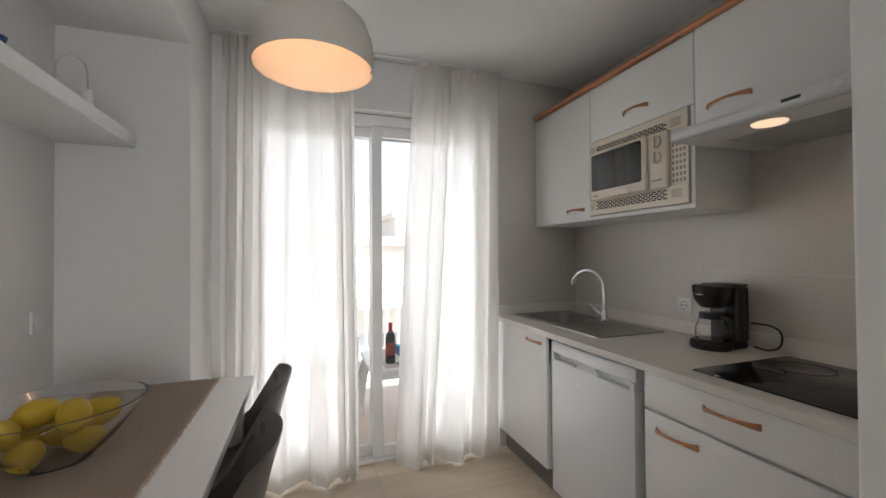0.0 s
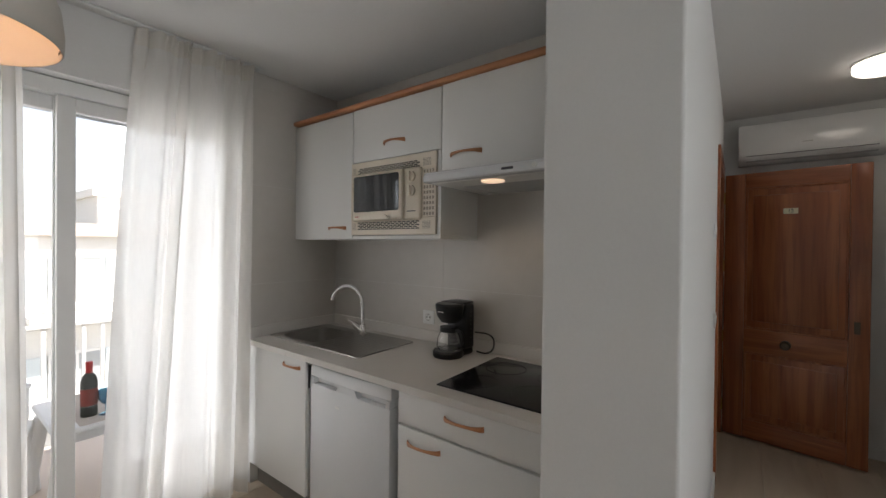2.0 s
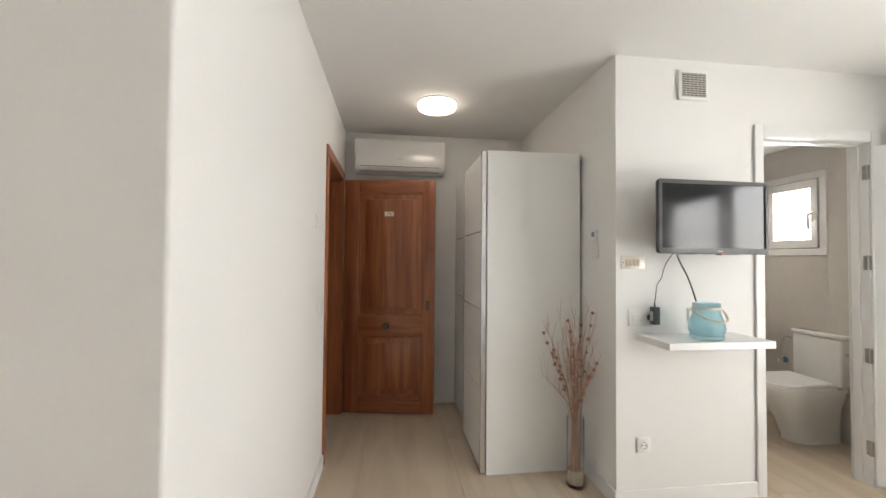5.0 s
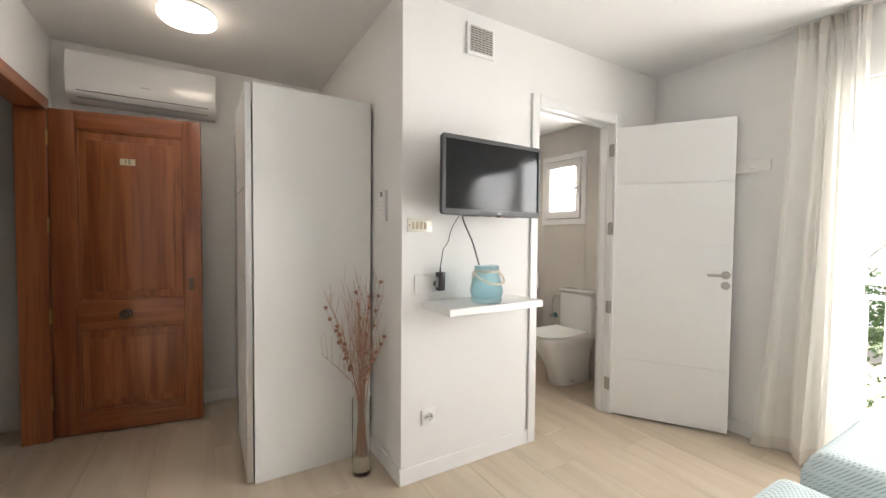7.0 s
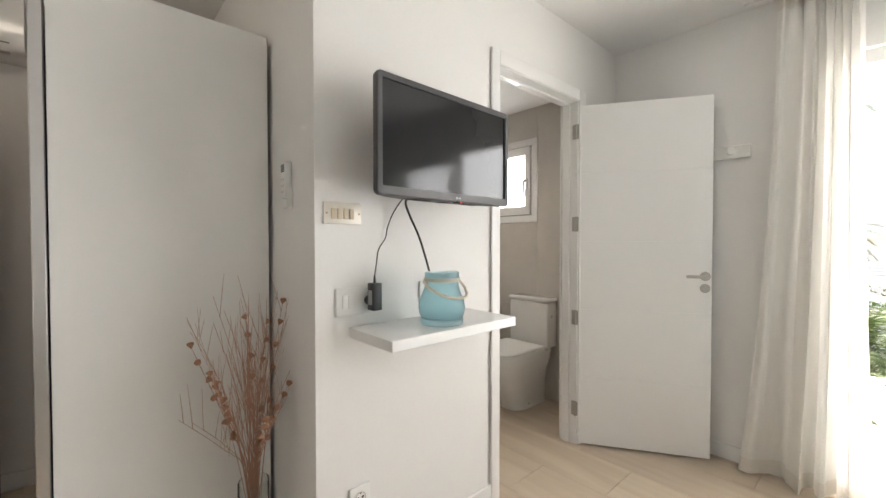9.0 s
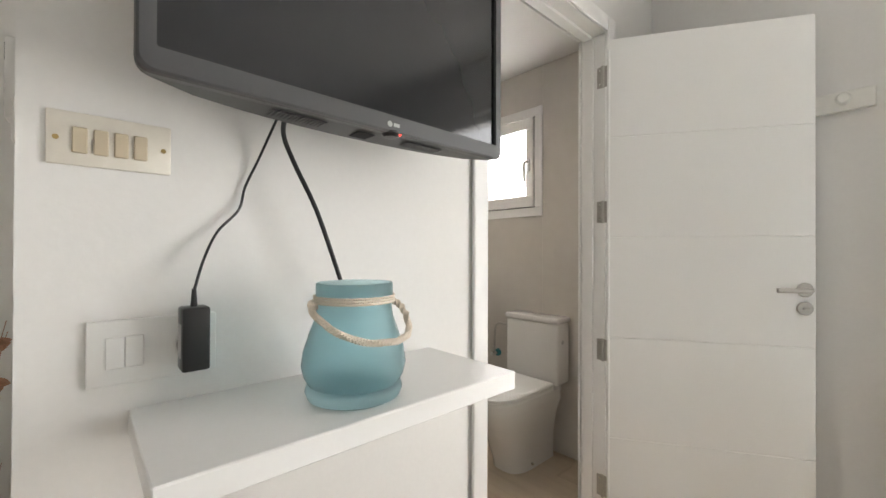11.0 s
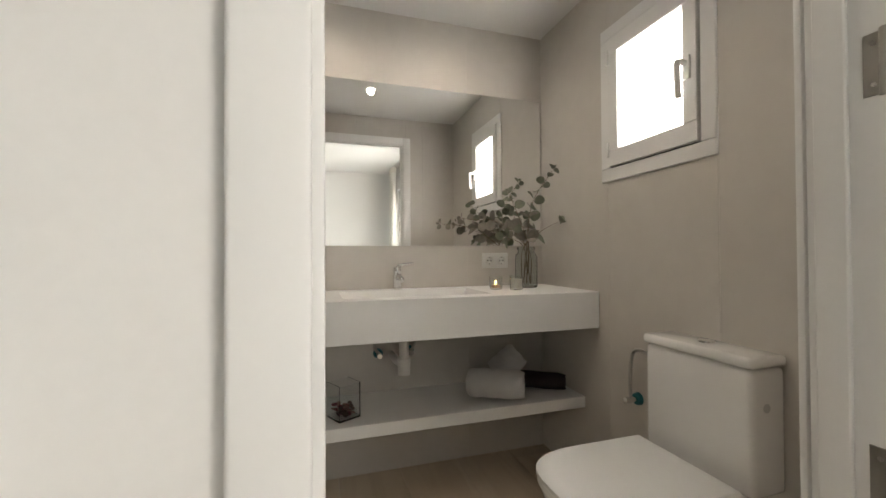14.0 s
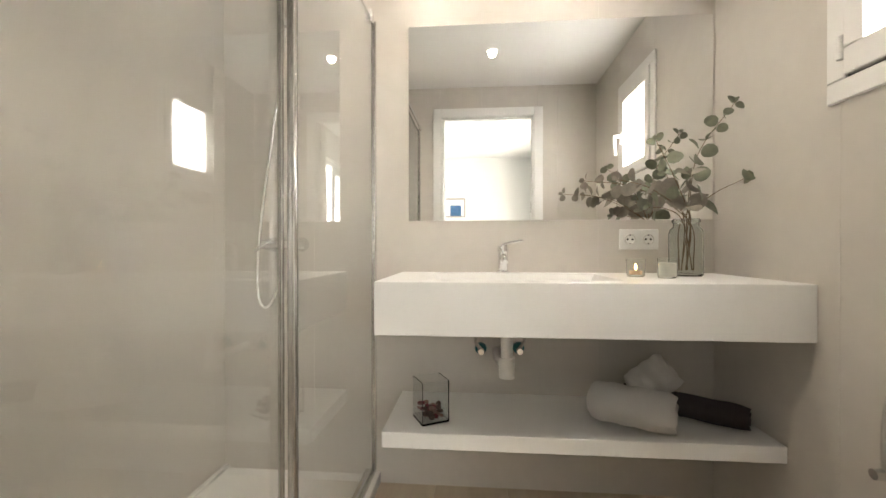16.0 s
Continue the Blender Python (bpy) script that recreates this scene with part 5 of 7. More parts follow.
part("latch_hole", box(bm_(), PX - 0.007, YA + 0.0242, 0.960, PX + 0.007, YA + 0.0245, 0.997), DARK, stp)
for sz, sr in ((0.939, 0.0054), (1.019, 0.0054), (0.9525, 0.0034), (1.0045, 0.0034)):
    part("screw", cyl(bm_(), (PX, YA + 0.0236, sz), (PX, YA + 0.0245, sz), sr * 0.8, sr, 16), NICKEL, stp)

# open leaf
la = math.degrees(math.atan2(-3.053 + 2.668, 2.524 - 3.125))
lf = thing("bathroom_door", "white lacquered bathroom door with grooves, standing open", "door", (3.118, -2.668, 0.012), la)
LW, LT = 0.712, 0.035
# grooves between boards, seen on both faces
zc = [0.0, 0.408, 0.813, 1.218, 1.623, 2.024]
part("core", box(bm_(), 0.001, 0.003, 0.001, LW - 0.001, LT - 0.003, 2.023), LACQ, lf, local=True, smooth=False)
for z0, z1 in zip(zc, zc[1:]):
    part("board", box(bm_(), 0.0, 0.0, z0 + 0.0012, LW, LT, z1 - 0.0012, 0.0014), LACQ, lf, local=True, smooth=False)
for side, yy in ((-1, 0.0), (1, LT)):
    hx = LW - 0.034
    part("rose", lathe(bm_(), [(0, 0), (0.026, 0), (0.026, 0.006), (0.023, 0.009), (0, 0.009)], pose(hx, yy, 1.022, -90 * side, 0, 0), 32), NICKEL, lf, "satin nickel rose", local=True)
    part("handle", tube(bm_(), [(hx, yy + side * 0.008, 1.022), (hx, yy + side * 0.040, 1.022), (hx - 0.012, yy + side * 0.050, 1.022), (hx - 0.05, yy + side * 0.051, 1.022), (hx - 0.105, yy + side * 0.050, 1.022)], 0.0088, 12, 6), NICKEL, lf, "satin nickel lever handle", local=True)
    ro = part("rose", lathe(bm_(), [(0, 0), (0.025, 0), (0.025, 0.006), (0.022, 0.009), (0, 0.009)], pose(hx, yy, 0.955, -90 * side, 0, 0), 32), NICKEL, lf, "satin nickel rose", local=True)
    part("thumb_turn", box(bm_(), hx - 0.011, yy + side * 0.009 - 0.001, 0.951, hx + 0.011, yy + side * 0.020, 0.959, 0.0015), NICKEL, ro, local=True)
for hz in (0.21, 0.76, 1.32, 1.87):
    h = part("hinge", cyl(bm_(), (-0.006, -0.004, hz - 0.045), (-0.006, -0.004, hz + 0.045), 0.0065, None, 14), NICKEL, lf, "satin nickel hinge", local=True)
    part("hinge_leaf", box(bm_(), -0.0012, 0.0, hz - 0.043, 0.0, 0.032, hz + 0.043, 0.0005), NICKEL, h, local=True)
for hz in (0.222, 0.772, 1.332, 1.882):
    hl = part("hinge_plate", box(bm_(), XT - 0.012, YB_ + 0.0002, hz - 0.043, XT + 0.030, YB_ + 0.0022, hz + 0.043, 0.0008), NICKEL, fw, "satin nickel hinge plate")
    for dz in (-0.028, 0, 0.028):
        part("screw", cyl(bm_(), (XT + 0.012 + (0.006 if dz else -0.004), YB_ + 0.0020, hz + dz), (XT + 0.012 + (0.006 if dz else -0.004), YB_ + 0.0030, hz + dz), 0.0034, None, 10), CHROME, hl)

# coat hook board
hk = thing("coat_hook_board", "cream wooden board with round coat pegs on the wall", "coat hooks", (2.58, YS + 0.01, 1.68))
part("board", box(bm_(), 2.37, YS, 1.685, 2.80, YS + 0.018, 1.757, 0.003), mat("cream paint", (0.82, 0.81, 0.77), 0.5, 0, 60, 0.03, 0.01), hk)
for hx in (2.45, 2.585, 2.72):
    part("peg", lathe(bm_(), [(0, 0.018), (0.014, 0.018), (0.012, 0.035), (0.021, 0.050), (0.022, 0.058), (0.015, 0.066), (0, 0.067)], pose(hx, YS, 1.72, -90, 0, 0), 24), mat("cream peg paint", (0.82, 0.81, 0.77), 0.4, 0, 60, 0.03, 0.01), hk)

# ---- bedroom end ----
bd = thing("balcony_door", "white aluminium balcony door of the bedroom", "door", (1.18, -3.25, 0))
fb = bm_()
box(fb, 0.30, -3.29, 0.0, 0.355, -3.20, 2.118, 0.003)
box(fb, 2.005, -3.29, 0.0, 2.06, -3.20, 2.118, 0.003)
box(fb, 0.355, -3.29, 2.055, 2.005, -3.20, 2.118, 0.003)
box(fb, 0.355, -3.29, 0.0, 2.005, -3.20, 0.022, 0.003)
part("frame", fb, LACQ, bd, smooth=False)
sash(bd, 0.36, 1.21, -3.285, 0.025, 2.05)
sash(bd, 0.50, 1.35, -3.243, 0.025, 2.05)
rb = bm_()
box(rb, 0.10, -3.11, 2.468, 2.40, -3.08, 2.4795, 0.003)
solo("curtain_rail", rb, WHITEP, "white aluminium curtain track on the bedroom ceiling", "curtain rail")
curtain("drape", "cream heavy curtain gathered beside the bedroom balcony door", 1.955, 2.26, 1.90, 2.385, -3.085, 0.012, 2.467, 4, 0.046, DRAPE, 1.5, seed=23, out=-1, bend=2.0)
curtain("drape", "cream heavy curtain gathered by the far side of the balcony door", 0.16, 0.50, 0.10, 0.55, -3.085, 0.012, 2.467, 6, 0.036, DRAPE, 1.5, seed=17, out=-1)


def bed(y0, y1, label):
    """A single bed under a honeycomb spread."""
    x0, x1, zt = -0.13, 1.83, 0.53
    c = thing("single_bed", label, "bed", ((x0 + x1) / 2, (y0 + y1) / 2, 0), group="twin beds")
    part("base", box(bm_(), x0 + 0.02, y0 + 0.03, 0.12, x1 - 0.03, y1 - 0.03, 0.30, 0.01), mat("grey bed base", (0.30, 0.29, 0.28), 0.8), c)
    for lx in (x0 + 0.08, x1 - 0.10):
        for ly in (y0 + 0.08, y1 - 0.12):
            part("leg", box(bm_(), lx, ly, 0, lx + 0.04, ly + 0.04, 0.12, 0.004), BLACK, c)
    part("mattress", box(bm_(), x0, y0, 0.30, x1, y1, zt - 0.03, 0.05, 4), LACQ, c)
    b = bm_()
    nx, ny = 120, 60
    rows = []
    over = 0.34
    for j in range(ny + 1):
        s = (j / ny) * (y1 - y0 + 2 * over) - over
        row = []
        for i in range(nx + 1):
            u = i / nx * (x1 - x0 + over)
            r = 0.07

            def fold(v, a, e):
                # along the top, round the edge, then down
                if v < a + r:
                    d = a + r - v
                    if d < r * 1.571:
                        return a + r - r * math.sin(d / r), r - r * math.cos(d / r)
                    return a, r + d - r * 1.571
                if v > e - r:
                    d = v - (e - r)
                    if d < r * 1.571:
                        return e - r + r * math.sin(d / r), r - r * math.cos(d / r)
                    return e, r + d - r * 1.571
                return v, 0.0

            yy, dy = fold(y0 + s, y0 - 0.012, y1 + 0.012)
            xx, dx = fold(x0 + u, x0 - 9, x1 + 0.012)
            dz = math.hypot(dx, dy) if dx < r and dy < r else max(dx, dy)
            row.append(b.verts.new((xx + 0.004 * math.sin(8 * yy + 3) * (dz > r), yy + 0.006 * math.sin(7 * xx + 1) * (dz > r), zt - dz + 0.003 * math.sin(6 * xx) * math.sin(5 * yy))))
        rows.append(row)
    for r_, q in zip(rows, rows[1:]):
        for i in range(nx):
            b.faces.new((r_[i], r_[i + 1], q[i + 1], q[i]))
    part("bedspread", b, SPREAD, c, "pale blue honeycomb-woven bedspread")
    part("pillow", box(bm_(), x0 + 0.05, y0 + 0.12, zt, x0 + 0.45, y1 - 0.12, zt + 0.13, 0.06, 4), LACQ, c, "white pillow")
    return c


bed(-2.86, -2.0, "single bed with a pale blue honeycomb spread by the balcony door")
bed(-1.76, -0.90, "single bed with a pale blue honeycomb spread in the room's middle")

# framed picture on the far wall
pf = thing("picture", "small framed picture of a blue bay on the wall", "picture", (-0.16, -1.85, 1.52))
fb = bm_()
for v in ((-2.04, 1.50, -1.66, 1.525), (-2.04, 1.795, -1.66, 1.82), (-2.04, 1.525, -2.015, 1.795), (-1.685, 1.525, -1.66, 1.795)):
    box(fb, -0.169, v[0], v[1], -0.15, v[2], v[3], 0.002)
part("frame", fb, mat("greyed wood frame", (0.42, 0.38, 0.33), 0.6), pf, smooth=False)
part("mat_board", box(bm_(), -0.169, -2.0145, 1.5255, -0.160, -1.6855, 1.7945), LACQ, pf, smooth=False)
part("print", box(bm_(), -0.1598, -1.96, 1.58, -0.159, -1.74, 1.74), mat("blue print", (0.03, 0.10, 0.22), 0.5, 0, 9, 0.8, 0, big=6), pf, "blue and white printed image", smooth=False)

# picture over the beds
pc = thing("framed_picture", "white framed picture of a blue sea above the beds", "picture", (-0.17, -1.88, 1.33))
fr = bm_()
for v in ((-2.065, 1.33, -1.695, 1.352), (-2.065, 1.838, -1.695, 1.86), (-2.065, 1.352, -2.043, 1.838), (-1.717, 1.352, -1.695, 1.838)):
    box(fr, -0.169, v[0], v[1], -0.147, v[2], v[3], 0.002)
part("frame", fr, LACQ, pc, smooth=False)
mt_ = part("mat_board", box(bm_(), -0.169, -2.043, 1.352, -0.158, -1.717, 1.838), WHITEP, pc, smooth=False)
part("print", box(bm_(), -0.158, -1.97, 1.52, -0.1565, -1.79, 1.70), mat("sea print", (0.05, 0.13, 0.26), 0.5, 0, 8, 0.8, 0, grain=(1, 1, 4)), mt_, "blue sea print", smooth=False)

# ---- bathroom ----
XM, YW_ = 4.784, YS + 0.008
vn = thing("vanity", "white solid-surface vanity top with an integrated basin", "washbasin", (4.54, -2.52, 0.74))
vb = bm_()
VY0, VY1, VX0 = YW_ + 0.001, -1.891, 4.301
box(vb, VX0, VY0, 0.74, 4.385, VY1, 0.904, 0.0025, 2)
box(vb, 4.70, VY0, 0.74, XM, VY1, 0.904, 0.001)
box(vb, 4.385, -2.03, 0.74, 4.70, VY1 - 0.0005, 0.904, 0.001)
box(vb, 4.385, VY0, 0.74, 4.70, -2.66, 0.904, 0.001)
part("top", vb, LACQ, vn, smooth=False)
bs = bm_()
loft(bs, [[(4.385, -2.03, 0.9035), (4.385, -2.66, 0.9035), (4.70, -2.66, 0.9035), (4.70, -2.03, 0.9035)], [(4.39, -2.035, 0.895), (4.39, -2.655, 0.895), (4.695, -2.655, 0.895), (4.695, -2.035, 0.895)], [(4.44, -2.08, 0.835), (4.44, -2.61, 0.835), (4.67, -2.61, 0.828), (4.67, -2.08, 0.828)]])
part("basin", bs, LACQ, vn, smooth=False)
part("drain_slot", box(bm_(), 4.45, -2.302, 0.8355, 4.66, -2.294, 0.8375), STEEL, vn)
solo("vanity_shelf", box(bm_(), 4.405, VY0, 0.345, XM, -1.889, 0.397, 0.002), LACQ, "white solid shelf under the vanity", "shelf", smooth=False)
mr = thing("mirror", "large frameless mirror on the tiled wall above the vanity", "mirror", (XM, -2.53, 1.119))
part("glass", box(bm_(), XM - 0.005, -3.143, 1.119, XM - 0.0005, -1.917, 1.938, 0.001), MIRROR, mr, smooth=False)
ft = thing("basin_faucet", "chrome single-lever basin faucet", "faucet", (4.735, -2.31, 0.904))
part("body", lathe(bm_(), [(0, 0), (0.027, 0), (0.027, 0.006), (0.021, 0.012), (0.020, 0.085), (0.022, 0.095), (0.020, 0.11), (0, 0.113)], pose(4.735, -2.31, 0.904)), CHROME, ft)
part("spout", tube(bm_(), [(4.73, -2.31, 0.955), (4.69, -2.31, 0.972), (4.63, -2.31, 0.965), (4.612, -2.31, 0.952)], 0.0125, 12, 5, 0.85), CHROME, ft)
part("lever", tube(bm_(), [(4.735, -2.31, 1.015), (4.725, -2.335, 1.026), (4.70, -2.385, 1.035)], 0.0075, 10, 5, 0.7), CHROME, ft)
socket("wall_socket", "white double wall socket beside the mirror", (XM, -2.858, 1.040), 0, 2)

# things on the vanity
VG = glass("pale green-grey glass", (0.90, 0.93, 0.915), 0.0, 1.22)
vz = thing("vase", "greenish glass jar vase with eucalyptus stems on the vanity", "vase", (4.62, -2.96, 0.9045))
vp = [(0, 0), (0.050, 0), (0.056, 0.006), (0.057, 0.15), (0.052, 0.168), (0.042, 0.178), (0.042, 0.190), (0.046, 0.194), (0.046, 0.204), (0.042, 0.206), (0.039, 0.204), (0.038, 0.178), (0.049, 0.165), (0.0535, 0.15), (0.053, 0.01), (0, 0.008)]
part("glass", lathe(bm_(), vp, pose(4.62, -2.96, 0.9045), 44), VG, vz)
LEAF = mat("eucalyptus leaf", (0.19, 0.205, 0.15), 0.65, 0, 40, 0.35, 0.02, big=14)
BROWNLEAF = mat("greyed eucalyptus leaf", (0.235, 0.215, 0.18), 0.7, 0, 40, 0.3, 0.02, big=14)
STEM = mat("eucalyptus stem", (0.16, 0.11, 0.06), 0.8)


def leaf(b, at, d, size, twist, rnd):
    """A rounded, cupped leaf blade."""
    d = d.normalized()
    s = d.cross(Vector((math.sin(twist), math.cos(twist), 0.4))).normalized()
    n = s.cross(d)
    rim = []
    for k in range(10):
        a = k / 10 * 6.283
        w = 0.46 * math.sin(a)
        ll = 0.5 - 0.5 * math.cos(a)
        rim.append(b.verts.new(at + d * size * ll + s * size * w + n * size * (0.16 * w * w * 4 - 0.10 * ll * ll)))
    c = b.verts.new(at + d * size * 0.5)
    for k in range(10):
        b.faces.new((rim[k], rim[(k + 1) % 10], c))


re = random.Random(4)
# (tip from the vase's foot), leaf pairs, leaf length, greyed
STEMS = (((-0.02, 0.365, 0.345), 5, 0.052, True), ((-0.05, 0.26, 0.345), 4, 0.066, True), ((-0.09, 0.145, 0.470), 5, 0.058, False), ((0.0, 0.072, 0.375), 3, 0.034, False),
         ((-0.03, 0.0, 0.365), 3, 0.074, True), ((-0.03, -0.150, 0.615), 7, 0.056, False), ((-0.10, -0.140, 0.335), 2, 0.068, False), ((-0.05, 0.015, 0.250), 2, 0.064, True), ((-0.03, 0.145, 0.245), 2, 0.052, False))
for (sx, sy, sz), pairs, size, greyed in STEMS:
    base = Vector((4.62 + re.uniform(-0.025, 0.025), -2.96 + re.uniform(-0.025, 0.025), 0.925))
    neck = Vector((4.62 + re.uniform(-0.015, 0.015), -2.96 + re.uniform(-0.015, 0.015), 1.10))
    tip = Vector((4.62 + sx, -2.96 + sy, 0.905 + sz))
    mid = neck.lerp(tip, 0.5) + Vector((0, 0.05 if sz > 0.6 else 0, 0.03 * min(1.6, abs(sy) / 0.2)))
    path = smooth_path([base, neck, mid, tip], 8)
    n_ = len(path)
    k0 = min(range(n_), key=lambda k: (path[k] - neck).length) + 1
    stem = part("stem", tube(bm_(), path, 0.0022, 6, 0, 0.5), STEM, vz, "thin brown stem")
    lb = bm_()
    for q in range(pairs):
        f = (0.30 if sz > 0.3 else 0.75) + (0.68 if sz > 0.3 else 0.22) * q / max(1, pairs - 1)
        s_ = k0 + f * (n_ - 1 - k0)
        k = min(n_ - 2, int(s_))
        at = path[k].lerp(path[k + 1], s_ - k)
        d = (path[k + 1] - path[k]).normalized()
        side = d.cross(Vector((1, 0.15, 0.1))).normalized()
        if q % 2:
            side = (side * 0.35 + d.cross(side) * 0.8).normalized()
        grow = size * (1.0 - 0.55 * (q / pairs) ** 1.6)
        for sgn in (-1, 1):
            leaf(lb, at + side * sgn * 0.004, side * sgn + d * re.uniform(0.15, 0.55) + Vector((re.uniform(-0.25, 0.05), 0, re.uniform(-0.1, 0.2))), grow * re.uniform(0.85, 1.12), re.uniform(0, 6.28), re)
    leaf(lb, path[-1], path[-1] - path[-2], 0.020, 1, re)
    leaf(lb, path[-1], path[-1] - path[-2] + Vector((0, 0.01, 0.01)), 0.016, 2, re)
    part("leaves", lb, BROWNLEAF if greyed else LEAF, stem, "rounded grey-green leaves")
cd = thing("tealight", "lit tealight in a small clear glass on the vanity", "candle", (4.57, -2.765, 0.9045))
part("glass", lathe(bm_(), [(0, 0), (0.027, 0), (0.030, 0.004), (0.033, 0.062), (0.031, 0.063), (0.028, 0.008), (0, 0.007)], pose(4.57, -2.765, 0.9045), 32), THIN, cd)
part("wax", cyl(bm_(), (4.57, -2.765, 0.9125), (4.57, -2.765, 0.926), 0.021), mat("warm wax", (0.80, 0.55, 0.36), 0.5), cd)
part("flame", lathe(bm_(), [(0, 0), (0.0035, 0.006), (0.0025, 0.014), (0, 0.021)], pose(4.57, -2.765, 0.929), 10), glow("candle flame", (1.0, 0.62, 0.22), 7.0), cd, "small candle flame")
wc_ = thing("candle", "white candle in a clear glass on the vanity", "candle", (4.51, -2.845, 0.9045))
part("glass", lathe(bm_(), [(0, 0), (0.027, 0), (0.030, 0.004), (0.031, 0.068), (0.029, 0.069), (0.028, 0.006), (0, 0.006)], pose(4.51, -2.845, 0.9045), 32), THIN, wc_)
part("wax", cyl(bm_(), (4.51, -2.845, 0.9110), (4.51, -2.845, 0.956), 0.0272), mat("white wax", (0.82, 0.80, 0.74), 0.5), wc_)
# things on the shelf below
gx = thing("glass_box", "square glass vessel with dried petals on the shelf", "vase", (4.52, -2.04, 0.3975), 28)
gb = bm_()
h5 = 0.05
for v in ((-h5, -h5, 0, h5, h5, 0.006), (-h5, -h5, 0.006, -h5 + 0.003, h5, 0.145), (h5 - 0.003, -h5, 0.006, h5, h5, 0.145), (-h5 + 0.003, -h5, 0.006, h5 - 0.003, -h5 + 0.003, 0.145), (-h5 + 0.003, h5 - 0.003, 0.006, h5 - 0.003, h5, 0.145)):
    box(gb, *v)
part("glass", gb, glass("clear box glass", (0.955, 0.97, 0.97), 0.0, 1.16), gx, local=True, smooth=False)
PET = [mat("dried petal", c, 0.8, 0, 60, 0.3, 0.05) for c in ((0.24, 0.05, 0.07), (0.13, 0.08, 0.07), (0.42, 0.27, 0.24))]
rp = random.Random(9)
for k in range(46):
    r = 0.011 + rp.uniform(0, 0.005)
    q = (rp.uniform(-0.033, 0.033), rp.uniform(-0.033, 0.033), 0.016 + 0.014 * (k // 16) + rp.uniform(0, 0.006))
    pb = bm_()
    bmesh.ops.create_icosphere(pb, subdivisions=1, radius=r, matrix=Matrix.Translation(q) @ Matrix.Diagonal((1, rp.uniform(0.6, 1), rp.uniform(0.4, 0.8), 1)))
    part("petal", pb, PET[k % 3], gx, local=True)
TERRY = mat("white terry towel", (0.85, 0.83, 0.81), 0.98, 0, 420, 0.06, 0.16)
DTERRY = mat("dark plum terry towel", (0.085, 0.066, 0.070), 0.98, 0, 420, 0.15, 0.16)


def towel_roll(name, label, p, q, r, material):
    """A rolled towel: a spiral sheet seen at its ends."""
    p, q = Vector(p), Vector(q)
    c = thing(name, label, "towel", (p + q) / 2 - Vector((0, 0, r)), group="rolled towels")
    d = (q - p).normalized()
    u = d.cross(Vector((0, 0, 1))).normalized()
    w = u.cross(d)
    turns, n, m = 2.6, 110, 26
    rnd = random.Random(int(r * 1000))
    b = bm_()
    rows = []
    for k in range(n + 1):
        a = k / n * turns * 6.283
        rr = r * (0.20 + 0.80 * k / n)
        o = u * math.cos(a) * 1.05 + w * math.sin(a) * 0.95
        row = []
        for j in range(m + 1):
            e = min(j, m - j) / m
            soft = 1 - 0.16 * max(0, 1 - e / 0.14) ** 2
            fuzz = rnd.uniform(-0.0012, 0.0012)
            row.append(b.verts.new(p + d * ((q - p).length * j / m + 0.004 * math.sin(a * 2.3) * (1 if e == 0 else 0)) + o * (rr * soft * (1 + 0.025 * math.sin(j * 0.8 + a)) + fuzz)))
        rows.append(row)
    for a_, c_ in zip(rows, rows[1:]):
        for j in range(m):
            b.faces.new((a_[j], a_[j + 1], c_[j + 1], c_[j]))
    bmesh.ops.solidify(b, geom=b.faces[:], thickness=0.015)
    part("roll", b, material, c)
    return c


towel_roll("rolled_towel", "white terry towel rolled up on the shelf", (4.525, -2.600, 0.479), (4.405, -2.825, 0.479), 0.080, TERRY)
towel_roll("rolled_towel", "white terry towel rolled up, leaning on others", (4.600, -2.775, 0.480), (4.570, -2.890, 0.580), 0.080, TERRY)
towel_roll("rolled_towel", "dark plum terry towel rolled up on the shelf", (4.680, -2.760, 0.451), (4.465, -3.080, 0.451), 0.050, DTERRY)
# plumbing
WP = mat("white pvc pipe", (0.78, 0.77, 0.74), 0.35)
TEAL = mat("teal valve cap", (0.01, 0.16, 0.18), 0.35)
tr = thing("basin_trap", "white plastic drain trap under the vanity", "pipe", (4.62, -2.31, 0.52))
part("pipe", cyl(bm_(), (4.60, -2.315, 0.60), (4.60, -2.315, 0.739), 0.022), WP, tr)
part("cup", cyl(bm_(), (4.60, -2.315, 0.525), (4.60, -2.315, 0.60), 0.028, 0.030), WP, tr)
part("nut", cyl(bm_(), (4.60, -2.315, 0.685), (4.60, -2.315, 0.715), 0.030, None, 10), WP, tr)
part("outlet_pipe", tube(bm_(), [(4.62, -2.30, 0.575), (4.68, -2.29, 0.575), (4.783, -2.29, 0.575)], 0.018, 12, 4), WP, tr)


BRAID = mat("braided steel", (0.55, 0.53, 0.50), 0.35, 1.0, 900, 0.3, 0.15)


def angle_valve(at, out, hose, label):
    v = thing("angle_valve", label, "valve", at)
    a, o = Vector(at), Vector(out)
    part("body", cyl(bm_(), a, a + o * 0.05, 0.011, None, 16), CHROME, v)
    part("rosette", cyl(bm_(), a, a + o * 0.014, 0.025, 0.022, 28), TEAL, v, "teal plastic rosette")
    part("knob", cyl(bm_(), a + o * 0.045, a + o * 0.066, 0.014, 0.012, 8), CHROME, v)
    part("hose", tube(bm_(), hose, 0.0070, 10), BRAID, v, "braided steel hose")


